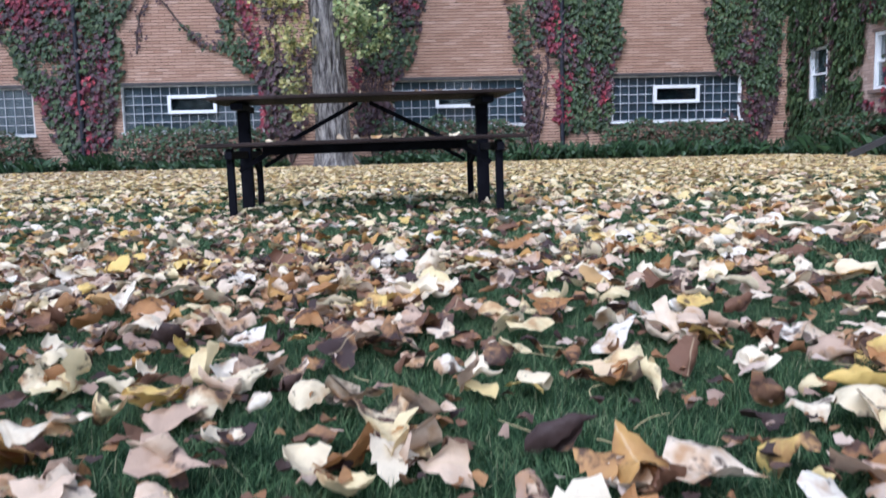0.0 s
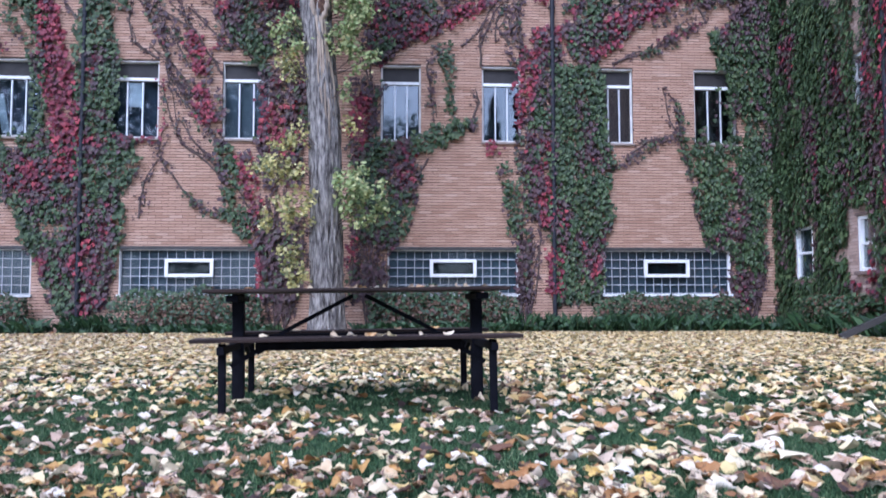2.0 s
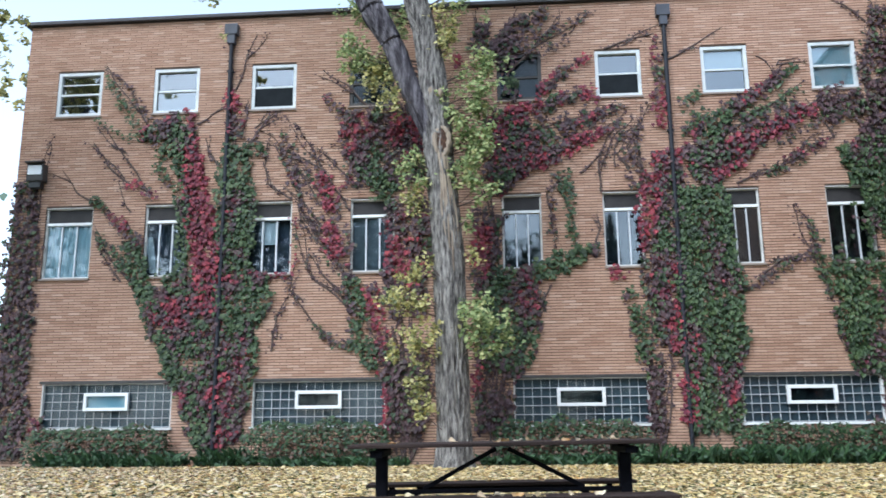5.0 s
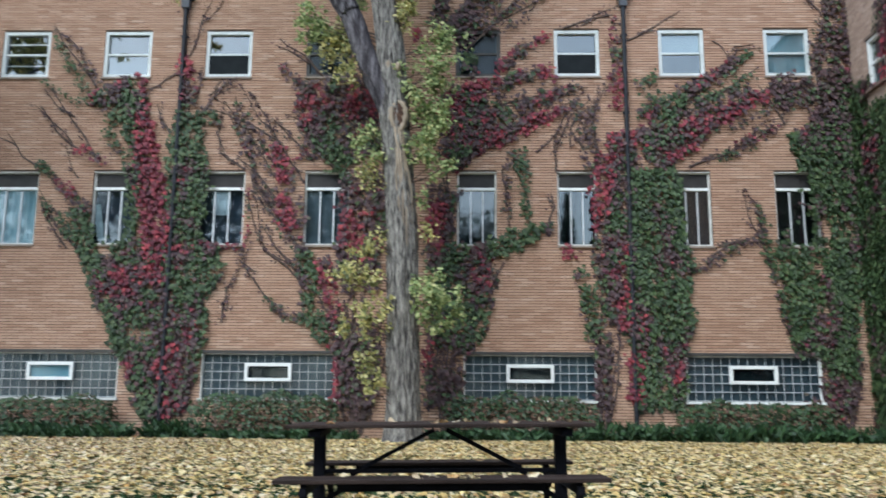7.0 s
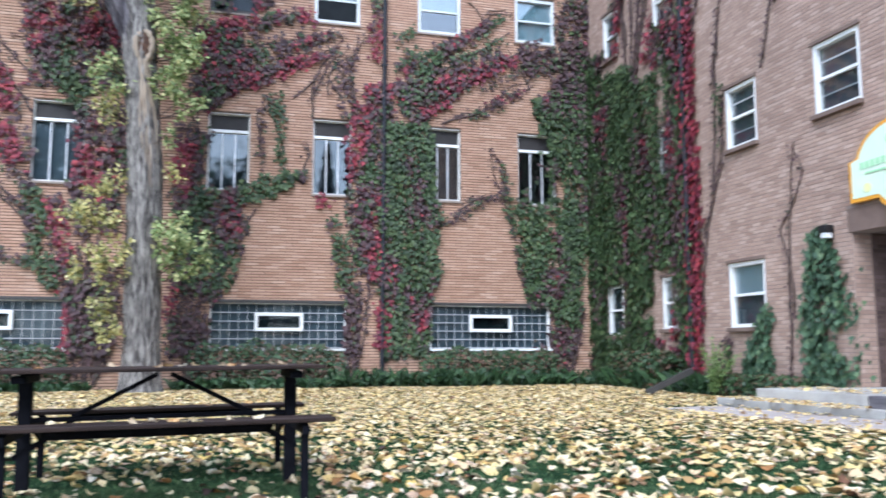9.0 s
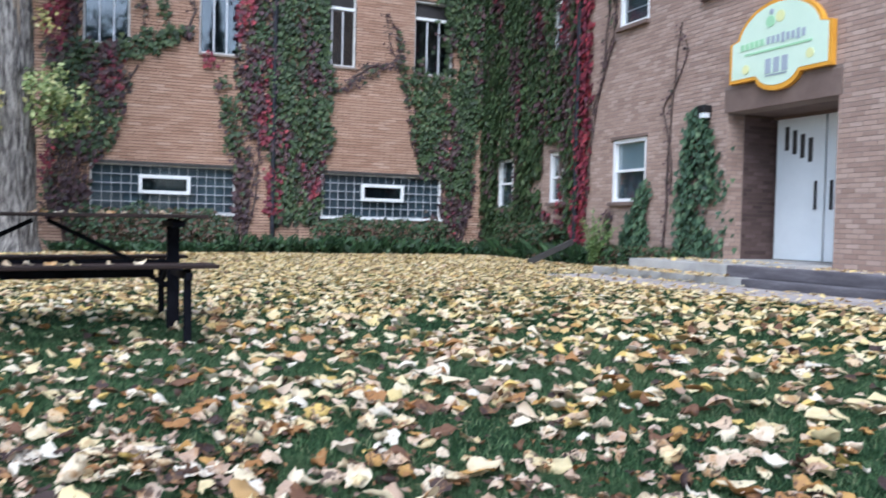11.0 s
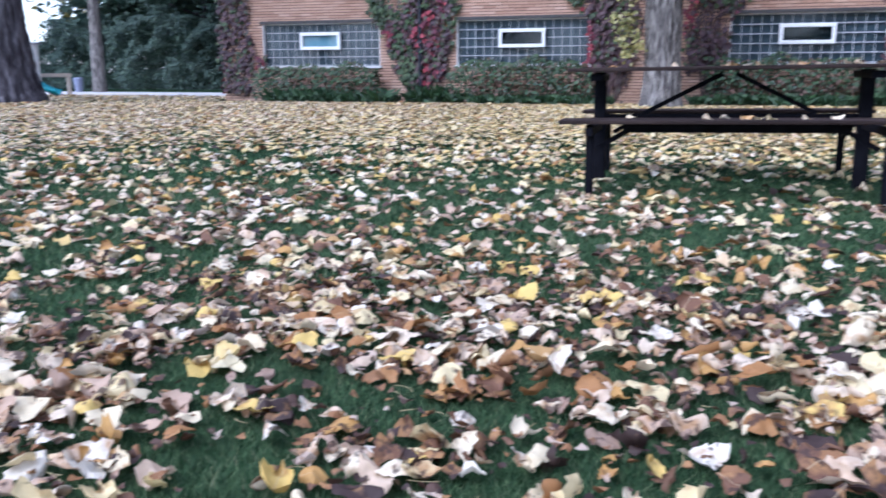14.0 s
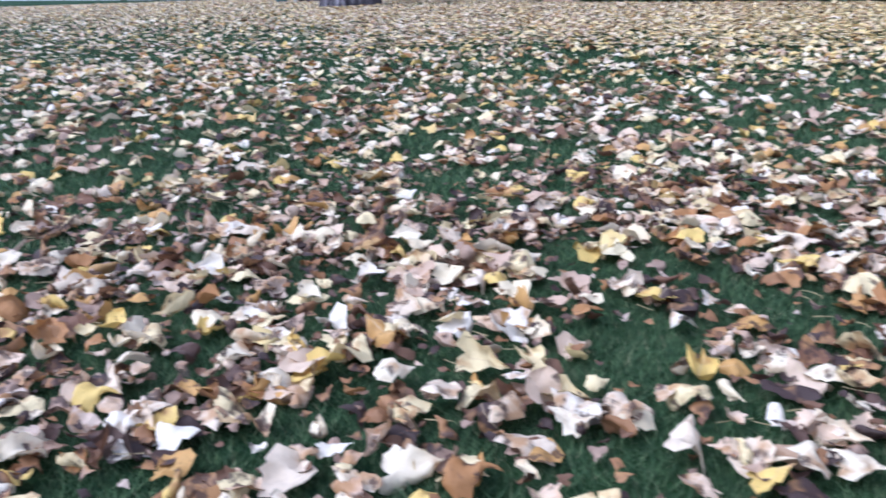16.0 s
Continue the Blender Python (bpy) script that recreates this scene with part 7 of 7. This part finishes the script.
def dry_leaf(along, across, roll_left, roll_right, bend, twist, seed):
    """A dry triangular leaf about 1 long with a pointed tip and an uneven toothed margin: its halves roll up or down and its length bends."""
    r = random.Random(seed)
    t, s = np.linspace(0, 1, along + 1), np.linspace(-1, 1, across + 1)
    half = np.interp(t, (0, 0.06, 0.2, 0.4, 0.65, 0.85, 1), (0.14, 0.36, 0.50, 0.45, 0.29, 0.12, 0.012))
    left = half * np.array([1 + (0.08 if k % 2 else -0.07) + r.uniform(-0.10, 0.10) for k in range(along + 1)])
    right = half * np.array([1 + (0.08 if k % 2 else -0.07) + r.uniform(-0.10, 0.10) for k in range(along + 1)])
    side = np.where(s[None] < 0, left[:, None], right[:, None])
    roll = np.where(s[None] < 0, roll_left, roll_right) * np.linspace(r.uniform(0.5, 1.2), r.uniform(0.6, 1.4), along + 1)[:, None] + 1e-3
    a = np.abs(s)[None] ** 1.3
    x = np.sign(s)[None] * side * np.sin(roll * a) / roll
    z = side * (1 - np.cos(roll * a)) / roll
    y = (t - 0.5)[:, None] - 0.12 * np.abs(s)[None] * (t < 0.3)[:, None] + 0 * x
    bow = bend + 1e-3
    y, z = np.sin(bow * y) / bow - z * np.sin(bow * y), (1 - np.cos(bow * y)) / bow + z * np.cos(bow * y)
    z = z + twist * x * (t - 0.5)[:, None] * 2
    v = np.stack([x, y, z], -1).reshape(-1, 3)
    v -= np.array([0, 0, v[:, 2].mean()])
    i, j = np.meshgrid(np.arange(along), np.arange(across), indexing="ij")
    w = across + 1
    return v, np.stack([i * w + j, i * w + j + 1, (i + 1) * w + j + 1, (i + 1) * w + j], -1).reshape(-1, 4)


CURLS = ((0.7, 0.5, 0.5, 0.0), (2.0, 0.9, 0.9, 0.4), (0.3, 2.4, 0.6, -0.4), (-0.8, 1.2, 1.4, 0.6), (2.6, 2.2, 0.5, 0.2), (0.9, 1.1, 2.1, -0.3), (-1.6, -0.8, 0.8, 0.5), (0.2, 0.4, -0.7, 0.3),
         (1.5, 1.9, 1.6, 0.7), (0.5, -1.9, 1.0, -0.7), (2.8, 0.3, -0.6, 0.4), (1.0, 0.8, 0.4, -0.6))
SHAPES = [crumpled(dry_leaf(10, 6, *c, k), k * 3.7, 0.12) for k, c in enumerate(CURLS)]
MIDDLE = [crumpled(dry_leaf(4, 2, *c, k), k * 3.7, 0.12) for k, c in enumerate(CURLS[:8])]


def drifts(x, y):
    return (1 + (0.5 - 0.4 * ease(y, 2.0, 4.5)) / (1 + np.exp(2.5 * (x + 0.6)))) * np.array([0.50 + 0.32 * noise.noise((a * 0.9, b * 0.9, 2.0)) + 0.48 * noise.noise((a * 3.6, b * 3.6, 4.0)) for a, b in zip(x, y)])


def litter(n, r0, r1, a0, a1, shapes, size, z=0.018, lean=0.24):
    """Fallen leaves of a ring sector, in drifts on the open lawn and a closed carpet near the wall: the mixed ones and the yellow ones."""
    x, y = wedge(n, r0, r1, a0, a1)
    carpet = ease(y, 5.2, 11.0) * (1 - 0.62 * ease(-x, 2.5, 10.0))
    k = on_lawn(x, y)
    k &= rng.random(n) < drifts(x, y) * (1 - carpet) * 0.9 + carpet * 1.5
    # Leaves thinned under the table, which also darkens the ground in its shadow.
    k &= ~((np.abs(x - TABLE[0]) < 1.0) & (np.abs(y - TABLE[1] + 0.12) < 0.55) & (rng.random(n) < 0.72))
    k &= ~((y < 2.2) & (rng.random(n) < 0.12 + 0.25 * ease(x, 0.3, 1.4)))
    x, y = x[k], y[k]
    yellow = rng.random(len(x)) < 0.04 + 0.90 * np.maximum(ease(y, 3.0, 9.0), 0.9 * ease(y + x, 5.5, 9.5)) * (1 - 0.8 * ease(-x, 1.5, 8.0))
    pick = rng.integers(0, len(shapes), len(x))
    sets = ([], [])
    for s, shape in enumerate(shapes):
        for c in (0, 1):
            q = (pick == s) & (yellow == bool(c))
            m = int(q.sum())
            if m == 0:
                continue
            flip = np.where(rng.random(m) < 0.5, 1.0, -1.0)
            up = np.stack([0 * flip, 0 * flip, flip], 1)
            sz = size * rng.uniform(0.45, 1.3, m) * (1 + 0.25 * ease(x[q], 0.1, 1.4) * (1 - ease(y[q], 5.0, 8.0)))
            sets[c].append(scattered(np.stack([x[q], y[q], hollow(x[q], y[q]) + z - 0.006 + 0.02 * rng.random(m) + (0.06 + 0.35 * lean) * sz], 1), turns(rng, m, lean, up=up), sz, shape))
    return sets


NEAR = [litter(3150, 0.35, 2.6, -75, 95, SHAPES, 0.071, lean=0.30), litter(2500, 2.6, 3.6, -70, 90, SHAPES, 0.068, z=0.012, lean=0.24)]
MID = [litter(13600, 3.6, 8.5, -60, 85, MIDDLE, 0.078, z=0.010, lean=0.19)]
FAR = [litter(92000, 8.5, 21.0, -52, 48, [DIAMOND], 0.088, lean=0.25), litter(60000, 8.5, 36.0, 48, 84, [DIAMOND], 0.086, lean=0.35), litter(20000, 21.0, 36.0, 28, 48, [DIAMOND], 0.086, lean=0.35),
       litter(7000, 0.1, 3.6, 92, 288, [DIAMOND], 0.074), litter(60000, 3.6, 15.0, 85, 300, [DIAMOND], 0.08, lean=0.35), litter(6000, 8.5, 21.0, -75, -52, [DIAMOND], 0.086, lean=0.35)]


def under_leaves():
    """Older brown leaves and broken bits, low in the drifts under the paler ones; their dark colour also stands for
    shade there.
    """
    sets = []
    for n, r0, r1, shapes, size, lift in ((3700, 0.35, 2.8, SHAPES, 0.056, 0.024), (2800, 2.8, 5.5, MIDDLE, 0.056, 0.022), (6500, 0.35, 3.2, MIDDLE, 0.027, 0.026)):
        x, y = wedge(n, r0, r1, -75, 92)
        k = on_lawn(x, y) & (rng.random(n) < 1.1 * (drifts(x, y) - (0.30 if size > 0.03 else 0.0))) & ~((np.abs(x - TABLE[0]) < 1.0) & (np.abs(y - TABLE[1]) < 0.6)) & (rng.random(n) > ease(y, 6.0, 10.0)) & (rng.random(n) > ease(x, 0.5, 3.5))
        x, y = x[k], y[k]
        for q in range(len(shapes)):
            m = len(x[q::len(shapes)])
            up = np.stack([np.zeros(m), np.zeros(m), np.where(rng.random(m) < 0.5, 1.0, -1.0)], 1)
            sets.append(scattered(np.stack([x[q::len(shapes)], y[q::len(shapes)], hollow(x[q::len(shapes)], y[q::len(shapes)]) + lift + 0.008 * rng.random(m)], 1), turns(rng, m, 0.34, up=up), size * rng.uniform(0.5, 1.2, m), shapes[q]))
    v, f = joined(sets)
    return tagged(mesh_np("fallen_leaves", v, f, M_litter_dark, smooth=True), "dark brown and rust older leaves that also darken the drifts under the pale ones", "leaves", kind="stuff")


under_leaves()
for zone, smooth, words in ((NEAR, True, "lying in the short grass"), (MID, True, "across the open lawn"), (FAR, False, "carpeting the lawn before the wall")):
    for c, mat, kind_words in ((0, M_litter, "curled cream, tan and brown"), (1, M_litter_far, "pale yellow")):
        v, f = joined([m for z in zone for m in z[c]])
        tagged(mesh_np("fallen_leaves", v, f, mat, smooth=smooth), f"{kind_words} fallen leaves {words}", "leaves", kind="stuff")


def leaf_stalks():
    x, y = wedge(420, 0.4, 3.2, -70, 90)
    a, l = rng.uniform(0, 2 * np.pi, 420), rng.uniform(0.03, 0.07, 420)
    tubes = []
    for k in range(420):
        way, p, pts = a[k], np.array([x[k], y[k], 0.026 + float(hollow(x[k], y[k]))]), []
        turn_by, rise = rng.normal(0, 0.16), rng.uniform(-0.05, 0.35)
        for step in range(7):
            pts.append(p)
            way += turn_by
            p = p + np.array([math.cos(way), math.sin(way), rise * (1 - step / 5)]) * l[k] / 6
        tubes.append(tube(pts, np.linspace(0.0010, 0.0005, 7), 4))
    v, f = joined(tubes)
    return tagged(mesh_np("leaf_stalks", v, f, M_stalk), "thin pale leaf stalks among the grass", "leaf stalks", kind="stuff")


leaf_stalks()


def leaves_on(name, spots, z, group, mat=M_litter_one):
    """Single fallen leaves lying on a thing."""
    meshes = []
    for s, (vv, ff) in enumerate(SHAPES[:4]):
        me = bpy.data.meshes.new("fallen_leaf")
        me.from_pydata([tuple(p) for p in vv * 0.07], [], [tuple(int(i) for i in q) for q in ff])
        me.materials.append(mat)
        for p in me.polygons:
            p.use_smooth = True
        meshes.append(me)
    for k, (x, y) in enumerate(spots):
        ob = new("fallen_leaf", meshes[k % 4])
        ob.matrix_basis = pose(x, y, z + 0.0113 * x, rng.normal(0, 5), rng.normal(0, 5), rng.uniform(0, 360))
        tagged(ob, "curled pale fallen leaf lying on " + name, "leaf", group)


def table_spots(us, v0, v1):
    c, s = math.cos(radians(TABLE_TURN)), math.sin(radians(TABLE_TURN))
    for u in us:
        w = rng.uniform(v0, v1)
        yield TABLE[0] + c * u - s * w, TABLE[1] + s * u + c * w


leaves_on("the table top", table_spots((-0.75, -0.35, -0.05, 0.02, 0.1, 0.2, 0.35, 0.42, 0.5, 0.72, 0.78, 0.9), -0.3, 0.3), 0.763, "leaves on the table top")
leaves_on("the bench", table_spots((-0.62, -0.15, -0.05, 0.05, 0.12, 0.2, 0.38, 0.55), -0.8, -0.58), 0.449, "leaves on the bench")
leaves_on("the bench", table_spots((-0.5, -0.1, 0.3, 0.6), 0.58, 0.8), 0.449, "leaves on the bench")


def step_leaves():
    place = []
    for n, x0, x1, y0, y1, z in ((260, 7.6, 8.25, 7.9, 10.6, 0.135), (160, 8.3, 9.5, 8.1, 10.3, 0.285), (330, 6.4, 8.0, 4.0, 10.6, 0.03), (120, 8.5, 9.5, 5.5, 7.8, 0.26)):
        x, y = rng.uniform(x0, x1, n), rng.uniform(y0, y1, n)
        place.append(np.stack([x, y, np.full(n, z)], 1))
    place = np.concatenate(place)
    n = len(place)
    v, f = scattered(place, turns(rng, n, 0.3), 0.085 * rng.uniform(0.6, 1.2, n), FOLDED)
    return tagged(mesh_np("fallen_leaves", v + np.array([0, 0, 0.012]), f, M_litter_far), "yellow fallen leaves on the steps and walk", "leaves", kind="stuff")


step_leaves()

# ---- walls of single bricks, and the nearest leaves, last ----
main_wall()
wing_wall()


def near_leaves():
    meshes = []
    for s, (vv, ff) in enumerate(SHAPES):
        me = bpy.data.meshes.new("leaf")
        me.from_pydata([tuple(p) for p in vv], [], [tuple(int(i) for i in q) for q in ff])
        me.materials.append(M_litter_one)
        for p in me.polygons:
            p.use_smooth = True
        meshes.append(me)
    x, y = wedge(2000, 0.85, 2.6, -35, 62)
    keep = np.nonzero(rng.random(2000) < drifts(x, y) * 0.9)[0][:300]
    x, y = x[keep], y[keep]
    for k in range(len(x)):
        ob = new("leaf", meshes[k % len(meshes)])
        ob.parent = ground
        s = 0.070 * rng.uniform(0.5, 1.3)
        ob.matrix_basis = pose(x[k], y[k], float(hollow(x[k], y[k])) + 0.020 + 0.014 * rng.random() + 0.2 * s, rng.normal(0, 19) + 180 * (k % 2), rng.normal(0, 19), rng.uniform(0, 360)) @ Matrix.Scale(s, 4)


near_leaves()
